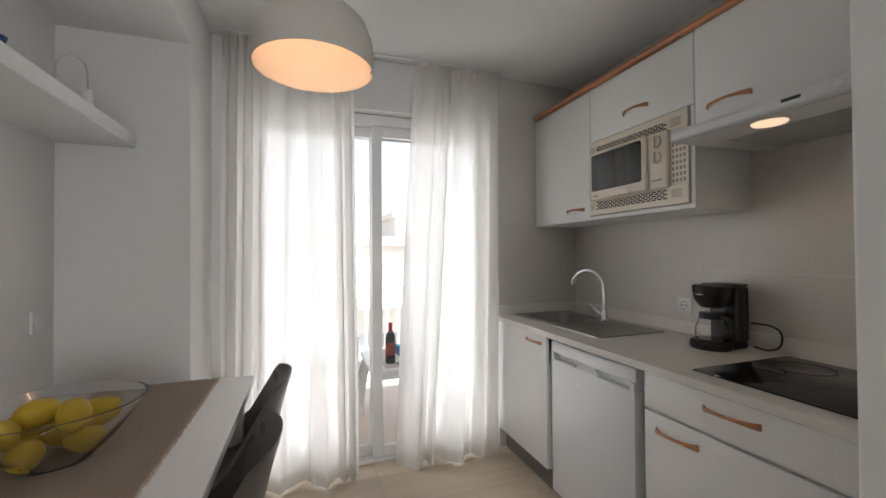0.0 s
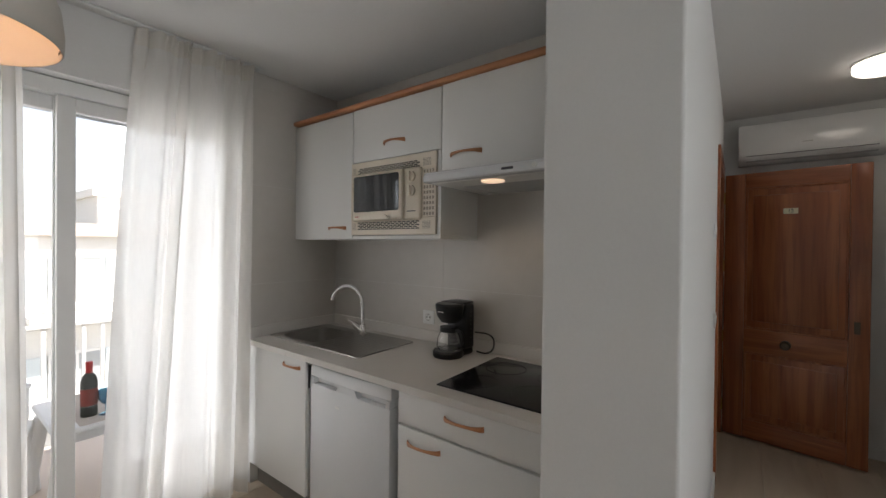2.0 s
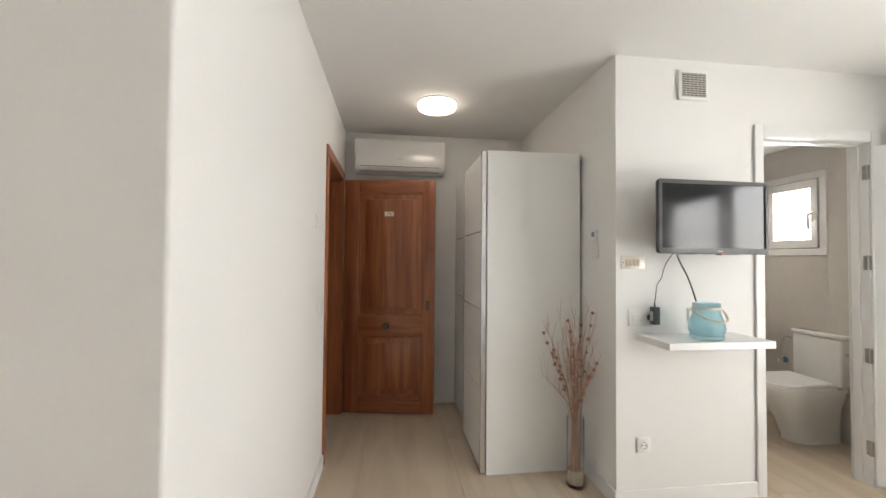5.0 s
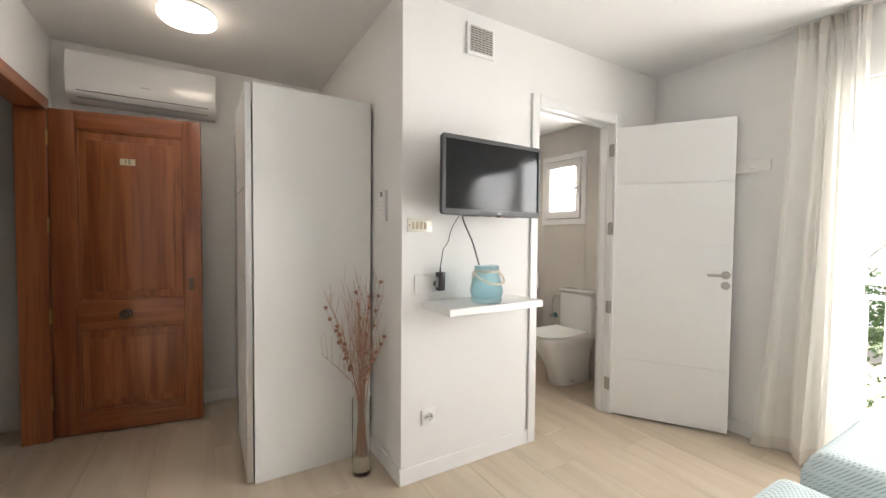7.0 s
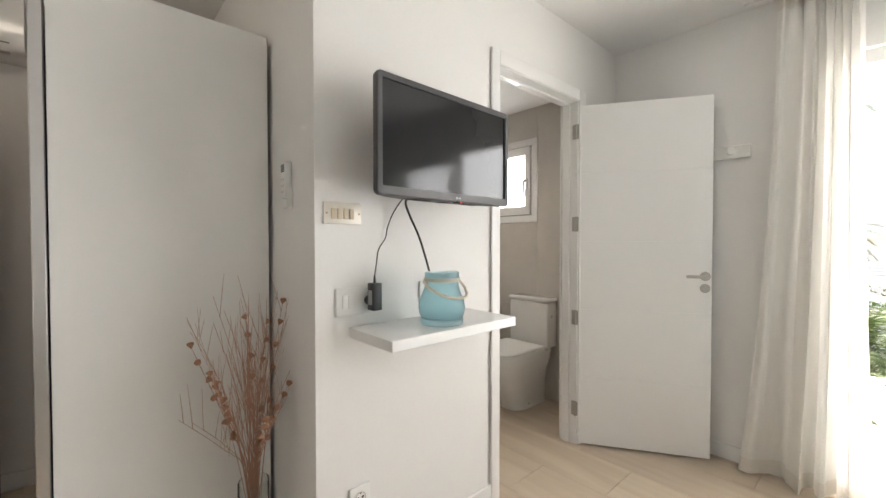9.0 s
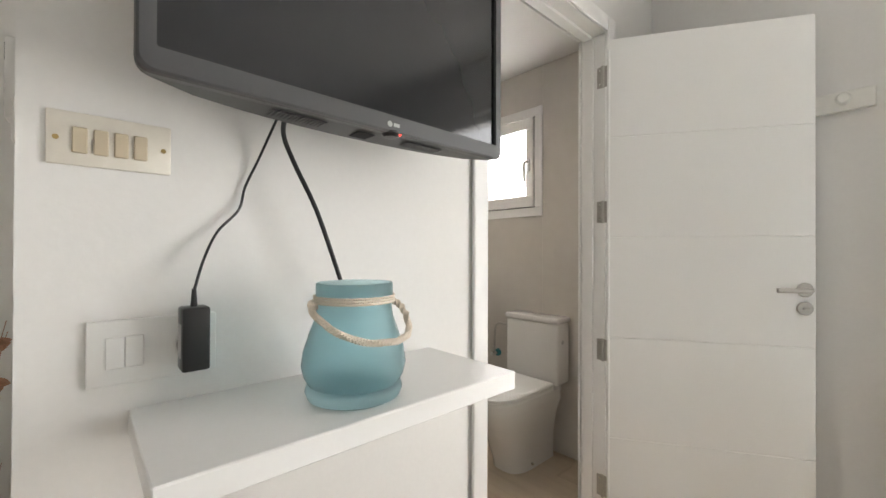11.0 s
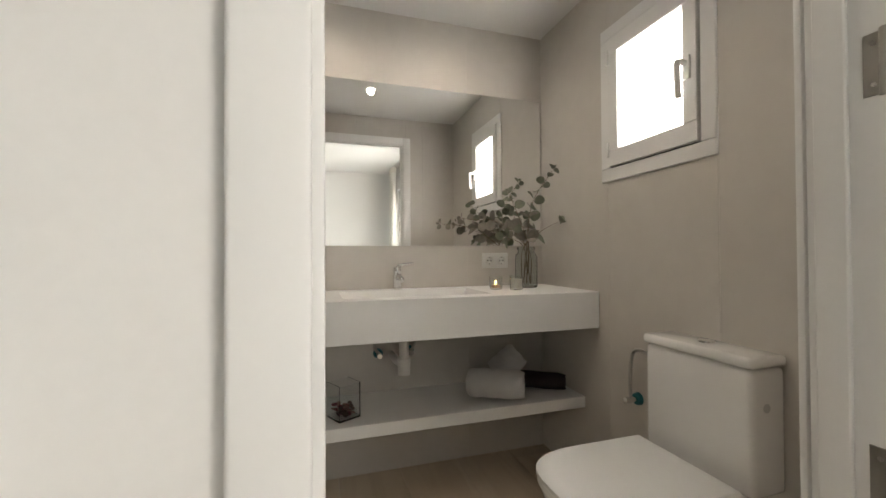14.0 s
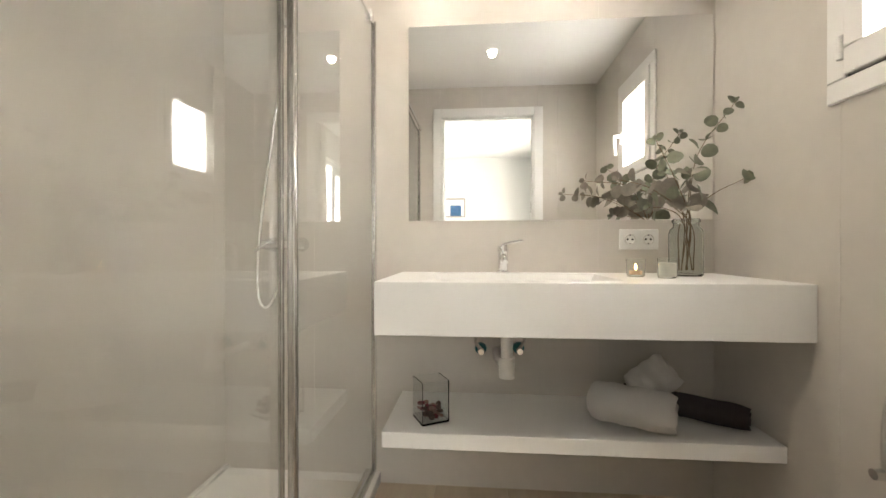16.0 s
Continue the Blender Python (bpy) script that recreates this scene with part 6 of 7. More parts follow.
angle_valve((4.784, -2.222, 0.585), (-1, 0, 0), [(4.745, -2.222, 0.59), (4.745, -2.20, 0.625), (4.74, -2.22, 0.68), (4.735, -2.27, 0.739)], "chrome angle valve with a teal rosette under the vanity")
angle_valve((4.784, -2.378, 0.59), (-1, 0, 0), [(4.745, -2.378, 0.595), (4.745, -2.40, 0.635), (4.74, -2.38, 0.69), (4.735, -2.34, 0.739)], "chrome angle valve with a teal rosette under the vanity")

# toilet
TXA, TXB = 3.548, 3.905
tc_ = (TXA + TXB) / 2
wc = thing("toilet", "white ceramic close-coupled toilet with its lid closed", "toilet", (tc_, -2.85, 0))


def dring(z, w, yb, yf, n=22):
    """A D-shaped ring: square at the back, round at the front."""
    pts = [(tc_ + w, yb, z), (tc_ - w, yb, z)]
    ln = yf - yb
    for k in range(n + 1):
        a = math.pi * k / n
        pts.append((tc_ - w * math.copysign(abs(math.cos(a)) ** 0.68, math.cos(a)), yf - 0.46 * ln + 0.46 * ln * math.sin(a) ** 0.72, z))
    return pts


bb = bm_()
loft(bb, [dring(0.0, 0.104, -3.10, -2.76), dring(0.03, 0.101, -3.10, -2.755), dring(0.15, 0.110, -3.09, -2.71), dring(0.27, 0.138, -3.07, -2.63), dring(0.36, 0.168, -3.07, -2.555), dring(0.405, 0.174, -3.05, -2.54), dring(0.415, 0.172, -3.05, -2.542)], True)
part("bowl", bb, CERAMIC, wc)
sb_ = bm_()
loft(sb_, [dring(0.4155, 0.172, -2.985, -2.538), dring(0.418, 0.176, -2.985, -2.534), dring(0.434, 0.176, -2.985, -2.534), dring(0.436, 0.174, -2.985, -2.536)], True)
part("seat", sb_, WHITEP, wc)
lb_ = bm_()
loft(lb_, [dring(0.4375, 0.174, -2.985, -2.534), dring(0.440, 0.177, -2.985, -2.530), dring(0.452, 0.177, -2.985, -2.530), dring(0.459, 0.170, -2.98, -2.54), dring(0.461, 0.150, -2.96, -2.57)], True)
part("lid", lb_, WHITEP, wc, "white closed toilet lid")
part("tank_foot", box(bm_(), TXA + 0.04, YW_ + 0.01, 0.36, TXB - 0.04, -2.99, 0.435, 0.02, 3), CERAMIC, wc)
part("tank", box(bm_(), TXA, YW_ + 0.005, 0.425, TXB, -3.02, 0.768, 0.016, 3), CERAMIC, wc)
tl = part("tank_lid", box(bm_(), TXA - 0.005, YW_ + 0.003, 0.769, TXB + 0.005, -3.012, 0.801, 0.012, 3), CERAMIC, wc)
part("flush_button", cyl(bm_(), (tc_, -3.082, 0.803), (tc_, -3.082, 0.808), 0.024, 0.022, 28), CHROME, tl, "chrome flush button")
part("emblem", cyl(bm_(), (TXA - 0.0002, -3.07, 0.665), (TXA - 0.002, -3.07, 0.665), 0.012, None, 20), mat("grey emblem", (0.5, 0.5, 0.49), 0.4), wc)
part("bolt_cap", cyl(bm_(), (tc_ - 0.125, -2.86, 0.05), (tc_ - 0.136, -2.86, 0.05), 0.008, 0.006, 14), CHROME, wc)
angle_valve((4.075, YW_, 0.50), (0, 1, 0), [(4.075, YW_ + 0.04, 0.50), (4.072, YW_ + 0.045, 0.58), (4.065, YW_ + 0.045, 0.66), (4.045, YW_ + 0.045, 0.70), (4.0, YW_ + 0.045, 0.705), (TXB - 0.005, YW_ + 0.05, 0.70)], "chrome angle valve with a teal rosette beside the toilet")

# bathroom window
bw_ = thing("bathroom_window", "small white bathroom window with a frosted pane, shut", "window", (3.997, YW_, 1.387))
WX0, WX1, WZ0, WZ1 = 3.730, 4.266, 1.387, 2.056
cs = bm_()
cw = 0.055
for v in ((WX0, WZ0, WX1, WZ0 + cw), (WX0, WZ1 - cw, WX1, WZ1), (WX0, WZ0 + cw, WX0 + cw, WZ1 - cw), (WX1 - cw, WZ0 + cw, WX1, WZ1 - cw)):
    box(cs, v[0], YW_ + 0.0005, v[1], v[2], YW_ + 0.012, v[3], 0.003)
part("casing", cs, LACQ, bw_, smooth=False)
fs = bm_()
x0, x1, z0, z1, sw, sv = WX0 + cw, WX1 - cw, WZ0 + cw, WZ1 - cw, 0.058, 0.074
gk = bm_()
for v in ((x0 - 0.001, z0 - 0.001, x1 + 0.001, z0 + 0.0045), (x0 - 0.001, z1 - 0.0045, x1 + 0.001, z1 + 0.001), (x0 - 0.001, z0 + 0.0045, x0 + 0.0045, z1 - 0.0045), (x1 - 0.0045, z0 + 0.0045, x1 + 0.001, z1 - 0.0045)):
    box(gk, v[0], YW_ - 0.045, v[1], v[2], YW_ + 0.004, v[3])
part("gasket", gk, BLACK, bw_, smooth=False)
for v in ((x0, z0, x1, z0 + sv), (x0, z1 - sv, x1, z1), (x0, z0 + sv, x0 + sw, z1 - sv), (x1 - sw, z0 + sv, x1, z1 - sv)):
    box(fs, v[0] + (0.005 if v[0] == x0 else 0), YW_ - 0.04, v[1] + (0.005 if v[1] == z0 else 0), v[2] - (0.005 if v[2] == x1 else 0), YW_ + 0.022, v[3] - (0.005 if v[3] == z1 else 0), 0.004, 2)
sh_ = part("sash", fs, LACQ, bw_, smooth=False)
FROSTP = cloth("frosted pane", (0.93, 0.94, 0.95), 0.95)
part("pane", box(bm_(), x0 + sw, YW_ + 0.002, z0 + sv, x1 - sw, YW_ + 0.008, z1 - sv), FROSTP, sh_, "frosted glass pane", smooth=False)
hb_ = part("handle", box(bm_(), x0 + 0.022, YW_ + 0.022, 1.66, x0 + 0.050, YW_ + 0.034, 1.74, 0.004, 2), WHITEP, sh_, "white window handle")
part("lever", tube(bm_(), [(x0 + 0.036, YW_ + 0.03, 1.715), (x0 + 0.036, YW_ + 0.062, 1.715), (x0 + 0.037, YW_ + 0.068, 1.70), (x0 + 0.038, YW_ + 0.064, 1.62), (x0 + 0.038, YW_ + 0.060, 1.595)], 0.010, 12, 6), WHITEP, hb_)
for hz in (1.52, 1.92):
    part("hinge", cyl(bm_(), (x1 + 0.004, YW_ + 0.02, hz - 0.03), (x1 + 0.004, YW_ + 0.02, hz + 0.03), 0.008, None, 12), WHITEP, bw_)

# shower
YG = -1.766
tray = bm_()
box(tray, XB + 0.012, YG - 0.03, 0.0005, XM, YG + 0.02, 0.052, 0.004, 2)
box(tray, XB + 0.012, YG + 0.02, 0.0005, XM, -1.094, 0.036, 0.003)
box(tray, XB + 0.012, -1.115, 0.036, XM, -1.094, 0.052, 0.003)
solo("shower_tray", tray, CERAMIC, "white low shower tray", "shower tray")
se = thing("shower_screen", "clear glass sliding shower screen in a chrome frame", "shower screen", (4.0, YG, 0.052))
SATIN = mat("bright aluminium profile", (0.56, 0.55, 0.53), 0.25, 1.0, 150, 0.03, 0.002)
pg = part("fixed_pane", box(bm_(), 4.035, YG - 0.003, 0.07, XM - 0.012, YG + 0.003, 1.95), SHOWER, se, "clear fixed glass pane", smooth=False)
pg.visible_shadow = False
sd = part("sliding_pane", box(bm_(), XB + 0.04, YG + 0.022, 0.07, 4.02, YG + 0.028, 1.95), SHOWER, se, "clear sliding glass pane", smooth=False)
sd.visible_shadow = False
part("wall_profile", box(bm_(), XM - 0.016, YG - 0.012, 0.053, XM - 0.001, YG + 0.012, 1.965, 0.002), SATIN, se)
part("wall_profile", box(bm_(), XB + 0.013, YG + 0.012, 0.053, XB + 0.04, YG + 0.036, 1.965, 0.002), SATIN, se)
part("edge_profile", box(bm_(), 4.016, YG - 0.009, 0.07, 4.034, YG + 0.010, 1.955, 0.003, 2), SATIN, se)
part("edge_profile", box(bm_(), 4.010, YG + 0.018, 0.07, 4.022, YG + 0.034, 1.955, 0.002, 2), SATIN, se)
part("seal", box(bm_(), 4.0345, YG - 0.006, 0.07, 4.041, YG + 0.004, 1.95), BLACK, se)
part("bottom_rail", box(bm_(), XB + 0.04, YG - 0.012, 0.0525, XM - 0.017, YG + 0.034, 0.0695, 0.002), SATIN, se)
part("top_rail", cyl(bm_(), (XB + 0.012, YG + 0.008, 1.965), (XM - 0.001, YG + 0.008, 1.965), 0.011, None, 16), CHROME, se)
part("rail_clamp", box(bm_(), XM - 0.075, YG - 0.014, 1.935, XM - 0.045, YG + 0.022, 1.985, 0.004), CHROME, se)
mx = thing("shower_mixer", "chrome shower mixer with a hose and hand shower on the wall", "shower", (4.75, -1.33, 0.78))
part("body", cyl(bm_(), (4.735, -1.30, 1.02), (4.735, -1.455, 1.02), 0.020, None, 20), CHROME, mx)
for yy in (-1.315, -1.445):
    part("rosette", cyl(bm_(), (XM - 0.0005, yy, 1.02), (4.735, yy, 1.02), 0.032, 0.020, 20), CHROME, mx)
part("end_knob", cyl(bm_(), (4.735, -1.455, 1.02), (4.735, -1.485, 1.02), 0.026, 0.024, 22), CHROME, mx)
part("lever", tube(bm_(), [(4.735, -1.36, 1.025), (4.70, -1.34, 1.03), (4.655, -1.30, 0.99)], 0.010, 10, 5, 0.8), CHROME, mx)
part("hose", tube(bm_(), [(4.73, -1.36, 1.0), (4.725, -1.37, 0.88), (4.72, -1.35, 0.79), (4.72, -1.315, 0.755), (4.72, -1.285, 0.80), (4.725, -1.28, 0.95), (4.73, -1.295, 1.15), (4.735, -1.335, 1.45), (4.735, -1.375, 1.72), (4.73, -1.405, 1.93)], 0.0068, 10), CHROME, mx, "flexible chrome hose")
hs = part("hand_shower", tube(bm_(), [(4.73, -1.405, 1.93), (4.72, -1.385, 2.02), (4.69, -1.345, 2.10)], 0.011, 12, 5, 1.3), CHROME, mx, "chrome hand shower")
part("spray_head", lathe(bm_(), [(0, 0.012), (0.02, 0.012), (0.036, 0.0), (0.038, -0.008), (0.034, -0.014), (0, -0.015)], pose(4.672, -1.325, 2.115, 0, 35, 25), 28), CHROME, hs)
part("holder", cyl(bm_(), (XM - 0.0005, -1.405, 1.95), (4.715, -1.405, 1.95), 0.014, 0.018, 16), CHROME, mx)

# ceiling spots
for sx, sy in ((4.45, -2.0), (4.45, -2.56), (3.81, -2.31)):
    s = thing("ceiling_spot", "small round recessed ceiling spot, lit", "lamp", (sx, sy, HB - 0.006), group="bathroom ceiling spots")
    part("ring", lathe(bm_(), [(0.030, 0.006), (0.040, 0.006), (0.040, 0.001), (0.036, -0.001), (0.031, 0.001)], pose(sx, sy, HB - 0.006), 32), WHITEP, s)
    part("lens", lathe(bm_(), [(0.030, 0.0035), (0, 0.0035)], pose(sx, sy, HB - 0.006), 28), glow("lit spot lens", (1.0, 0.93, 0.82), 5.0), s, "glowing lens")

# ---- outside ----
WHITEW = mat("white render", (0.78, 0.77, 0.74), 0.9, 0, 30, 0.04, 0.03)
BTILE = mat("pale balcony tile", (0.62, 0.53, 0.45), 0.6, 0, 40, 0.06, 0.01)
GROUND = mat("dusty ground", (0.26, 0.24, 0.20), 0.95, 0, 3, 0.2, 0.05, big=0.2)
gp = bm_()
bmesh.ops.create_grid(gp, x_segments=1, y_segments=1, size=600, matrix=Matrix.Translation((0, 0, -6.2)))
solo("ground", gp, GROUND, "pale ground far below the balconies", "ground", "structure", smooth=False)
wall("balcony_north", [(-0.6, 3.05, -0.2, 3.2, 4.45, -0.02)], BTILE, "beige tiled balcony floor")
wall("balcony_south", [(-0.8, -4.45, -0.2, 4.0, -3.32, -0.02)], mat("white balcony tile", (0.72, 0.71, 0.68), 0.6, 0, 40, 0.04, 0.01), "white tiled balcony floor")
# unseen overhang, added to keep direct sun off the bed
wall("balcony_roof_south", [(-0.8, -4.45, 2.62, 4.975, -3.32, 2.8)], WHITEW, "unseen white slab added above the balcony to block the sun")
wall("balcony_side_wall", [(-0.8, 3.05, -0.2, -0.6, 4.45, 2.62), (3.2, 3.05, -0.2, 3.4, 4.45, 2.62)], WHITEW, "white side wall of the balcony")


def railing(name, label, x0, x1, y, step):
    r = thing(name, label, "railing", ((x0 + x1) / 2, y, -0.02))
    part("top_rail", box(bm_(), x0, y - 0.035, 0.95, x1, y + 0.035, 1.0, 0.006), LACQ, r)
    part("middle_rail", box(bm_(), x0, y - 0.02, 0.845, x1, y + 0.02, 0.875, 0.004), LACQ, r)
    part("bottom_rail", box(bm_(), x0, y - 0.02, 0.32, x1, y + 0.02, 0.35, 0.004), LACQ, r)
    k = x0 + 0.03
    while k < x1:
        part("baluster", box(bm_(), k - 0.011, y - 0.011, 0.351, k + 0.011, y + 0.011, 0.844, 0.002), LACQ, r)
        k += step
    k = x0 + 0.02
    while k < x1:
        part("post", box(bm_(), k - 0.02, y - 0.019, -0.02, k + 0.02, y + 0.019, 0.949, 0.003), LACQ, r)
        k += 1.25


railing("balcony_railing", "white metal balcony railing with upright bars", -0.8, 4.0, -4.25, 0.105)
railing("balcony_railing", "white metal balcony railing on the kitchen side", -0.6, 3.2, 4.32, 0.105)

# low table with a bottle on the kitchen balcony
pt_ = thing("balcony_table", "white plastic balcony table", "table", (1.55, 3.52, -0.02))
part("tabletop", box(bm_(), 1.20, 3.22, 0.455, 1.90, 3.82, 0.49, 0.012, 3), WHITEP, pt_)
part("apron", box(bm_(), 1.24, 3.26, 0.40, 1.86, 3.78, 0.454, 0.004), WHITEP, pt_)
for lx, ly in ((1.24, 3.26), (1.86, 3.26), (1.24, 3.78), (1.86, 3.78)):
    part("leg", cyl(bm_(), (lx + (-0.05 if lx < 1.5 else 0.05), ly, -0.02), (lx, ly, 0.42), 0.022, 0.036, 14), WHITEP, pt_)
solo("balcony_tablecloth", box(bm_(), 1.30, 3.225, 0.4901, 1.62, 3.815, 0.4904), mat("beige table linen", (0.46, 0.40, 0.34), 0.9, 0, 300, 0.12, 0.05), "beige linen runner on the balcony table", "table runner")
BX, BY, BZ = 1.365, 3.37, 0.4905
bt = thing("wine_bottle", "dark wine bottle with a red capsule on the balcony table", "bottle", (BX, BY, BZ))
part("glass", lathe(bm_(), [(0, 0), (0.036, 0), (0.037, 0.004), (0.037, 0.185), (0.030, 0.215), (0.015, 0.235), (0.0145, 0.29), (0, 0.291)], pose(BX, BY, BZ), 28), mat("dark green glass", (0.012, 0.016, 0.010), 0.08), bt)
part("capsule", lathe(bm_(), [(0.0152, 0.235), (0.0155, 0.29), (0.016, 0.295), (0, 0.297)], pose(BX, BY, BZ), 24), mat("red foil", (0.40, 0.02, 0.02), 0.3, 0.4), bt, "red foil capsule")
part("paper_label", lathe(bm_(), [(0.0373, 0.06), (0.0376, 0.062), (0.0376, 0.15), (0.0373, 0.152)], pose(BX, BY, BZ), 28), mat("dark red label", (0.22, 0.04, 0.03), 0.7), bt, "dark red paper label")
gl = thing("wine_glass", "blue-tinted wine glass on the balcony table", "glass", (1.43, 3.33, BZ))
part("goblet", lathe(bm_(), [(0, 0), (0.032, 0.0), (0.032, 0.003), (0.006, 0.008), (0.005, 0.05), (0.02, 0.06), (0.036, 0.09), (0.035, 0.135), (0.033, 0.135), (0.034, 0.09), (0.018, 0.065), (0, 0.055)], pose(1.43, 3.33, BZ), 28), glass("blue glass", (0.12, 0.42, 0.60)), gl)


def plastic_chair(at, turn, back=0.80, label="white plastic garden chair on the balcony"):
    c = thing("plastic_chair", label, "chair", at, turn)
    low = back / 0.80
    part("seat", box(bm_(), -0.22, -0.22, 0.40 * low, 0.22, 0.22, 0.425 * low, 0.012, 3), WHITEP, c, local=True)
    part("backrest", box(bm_(), 0.20, -0.21, 0.43 * low, 0.235, 0.21, back, 0.015, 3), WHITEP, c, local=True)
    for sx in (-1, 1):
        for sy in (-1, 1):
            part("leg", cyl(bm_(), (0.225 * sx, 0.21 * sy, 0), (0.19 * sx, 0.18 * sy, 0.405 * low), 0.018, 0.024, 12), WHITEP, c, local=True)
    for sy in (-1, 1):
        part("armrest", box(bm_(), -0.20, 0.215 * sy - 0.025, 0.61 * low, 0.21, 0.215 * sy + 0.025, 0.635 * low, 0.010, 2), WHITEP, c, local=True)
        part("arm_post", box(bm_(), -0.19, 0.215 * sy - 0.015, 0.42 * low, -0.15, 0.215 * sy + 0.015, 0.612 * low, 0.005), WHITEP, c, local=True)


plastic_chair((1.72, -3.90, -0.02), 20, 0.46, "low white plastic lounge chair on the balcony")
plastic_chair((0.95, 3.66, -0.02), 165)


def building(name, label, x0, x1, y0, y1, z1, face, floors, bays, shutter, roof, pane=SCREEN):
    """A block with storeys of windows on the side towards the flat. face: +1 looks along +y."""
    b = thing(name, label, "building", ((x0 + x1) / 2, (y0 + y1) / 2, -6.2))
    part("wall", box(bm_(), x0, y0, -6.2, x1, y1, z1), WHITEW, b, smooth=False)
    part("parapet", box(bm_(), x0 - 0.2, y0 - 0.2, z1 + 0.001, x1 + 0.2, y1 + 0.2, z1 + 0.35), roof, b, smooth=False)
    yf = y1 if face > 0 else y0
    sx, sz = (x1 - x0) / bays, (z1 + 6.2) / floors
    for i in range(bays):
        for j in range(floors):
            cx, cz = x0 + sx * (i + 0.5), -6.2 + sz * (j + 0.52)
            w = part("window", box(bm_(), cx - 0.5, yf - 0.06, cz - 0.65, cx + 0.5, yf + 0.03 * face, cz + 0.65), pane, b, smooth=False)
            fb2 = bm_()
            for v in ((cx - 0.57, cz - 0.72, cx + 0.57, cz - 0.65), (cx - 0.57, cz + 0.65, cx + 0.57, cz + 0.72), (cx - 0.57, cz - 0.65, cx - 0.5, cz + 0.65), (cx + 0.5, cz - 0.65, cx + 0.57, cz + 0.65), (cx - 0.03, cz - 0.65, cx + 0.03, cz + 0.65)):
                box(fb2, v[0], yf, v[1], v[2], yf + 0.07 * face, v[3])
            part("frame", fb2, LACQ, w, smooth=False)
            for s2 in (-1, 1):
                part("shutter", box(bm_(), cx + s2 * 0.88 - 0.28, yf, cz - 0.68, cx + s2 * 0.88 + 0.28, yf + 0.06 * face, cz + 0.68), shutter, w, smooth=False)
            if i % 2 == 0 and j > 0:
                part("balcony", box(bm_(), cx - 1.0, yf, cz - 0.95, cx + 1.0, yf + 0.8 * face, cz - 0.80), WHITEW, b, smooth=False)


# shutters and panes paled in colour to imitate overexposed daylight
BLUE = mat("glare-paled shutter", (0.62, 0.68, 0.70), 0.7)
PALED_PANE = mat("glare-paled window pane", (0.40, 0.42, 0.43), 0.6)
TERRA = mat("terracotta coping", (0.62, 0.53, 0.46), 0.85)
building("apartment_building", "white rendered apartment house with pale shutters opposite", -2.5, 9.5, 15.0, 24.0, 1.6, -1, 3, 5, BLUE, TERRA, PALED_PANE)
building("apartment_building", "white apartment block rising behind the opposite house", 6.0, 18.0, 24.6, 33.0, 3.6, -1, 4, 5, BLUE, WHITEW, PALED_PANE)
# the far block's shutters and panes carry the same glare in their colour
building("apartment_building", "white apartment block beyond the palm garden", -4.0, 14.0, -52.0, -40.0, 3.6, 1, 4, 7, mat("glare-paled far shutter", (0.60, 0.64, 0.66), 0.8), WHITEW, mat("glare-paled far pane", (0.60, 0.62, 0.63), 0.6))

# palms and shrubs of the garden
TRUNK = mat("palm trunk", (0.42, 0.37, 0.31), 0.95, 0, 14, 0.3, 0.3, grain=(1, 1, 6))
FROND = mat("palm frond", (0.10, 0.15, 0.05), 0.6, 0, 8, 0.35, 0.02)
DRY = mat("dry palm frond", (0.22, 0.15, 0.08), 0.8, 0, 8, 0.3, 0.02)


def frond(b, base, azim, rise, length, rnd, fan):
    d0 = Vector((math.cos(azim) * math.cos(rise), math.sin(azim) * math.cos(rise), math.sin(rise)))
    side = Vector((-math.sin(azim), math.cos(azim), 0))
    n = 16
    prev = base
    for k in range(1, n + 1):
        t = k / n
        at = base + d0 * length * t + Vector((0, 0, -0.42 * length * t * t))
        w = 0.012 * length * (1.1 - t)
        b.faces.new([b.verts.new(v) for v in (prev - side * w, prev + side * w, at + side * w * 0.9, at - side * w * 0.9)])
        if not fan and k > 1 or fan and k > 9:
            ll = length * (0.30 * math.sin(math.pi * min(1, t * 0.93 + 0.05)) + 0.05) * rnd.uniform(0.8, 1.1) * (1.5 if fan else 1)
            for s in (-1, 1):
                for h in (0, 0.5):
                    o = prev.lerp(at, h)
                    tip = o + side * s * ll * (0.55 if fan else 0.8) + d0 * ll * (0.7 if fan else 0.45) + Vector((0, 0, -0.30 * ll * rnd.uniform(0.4, 1.5)))
                    b.faces.new([b.verts.new(v) for v in (o, o + (at - prev) * 0.35, tip)])
        prev = at


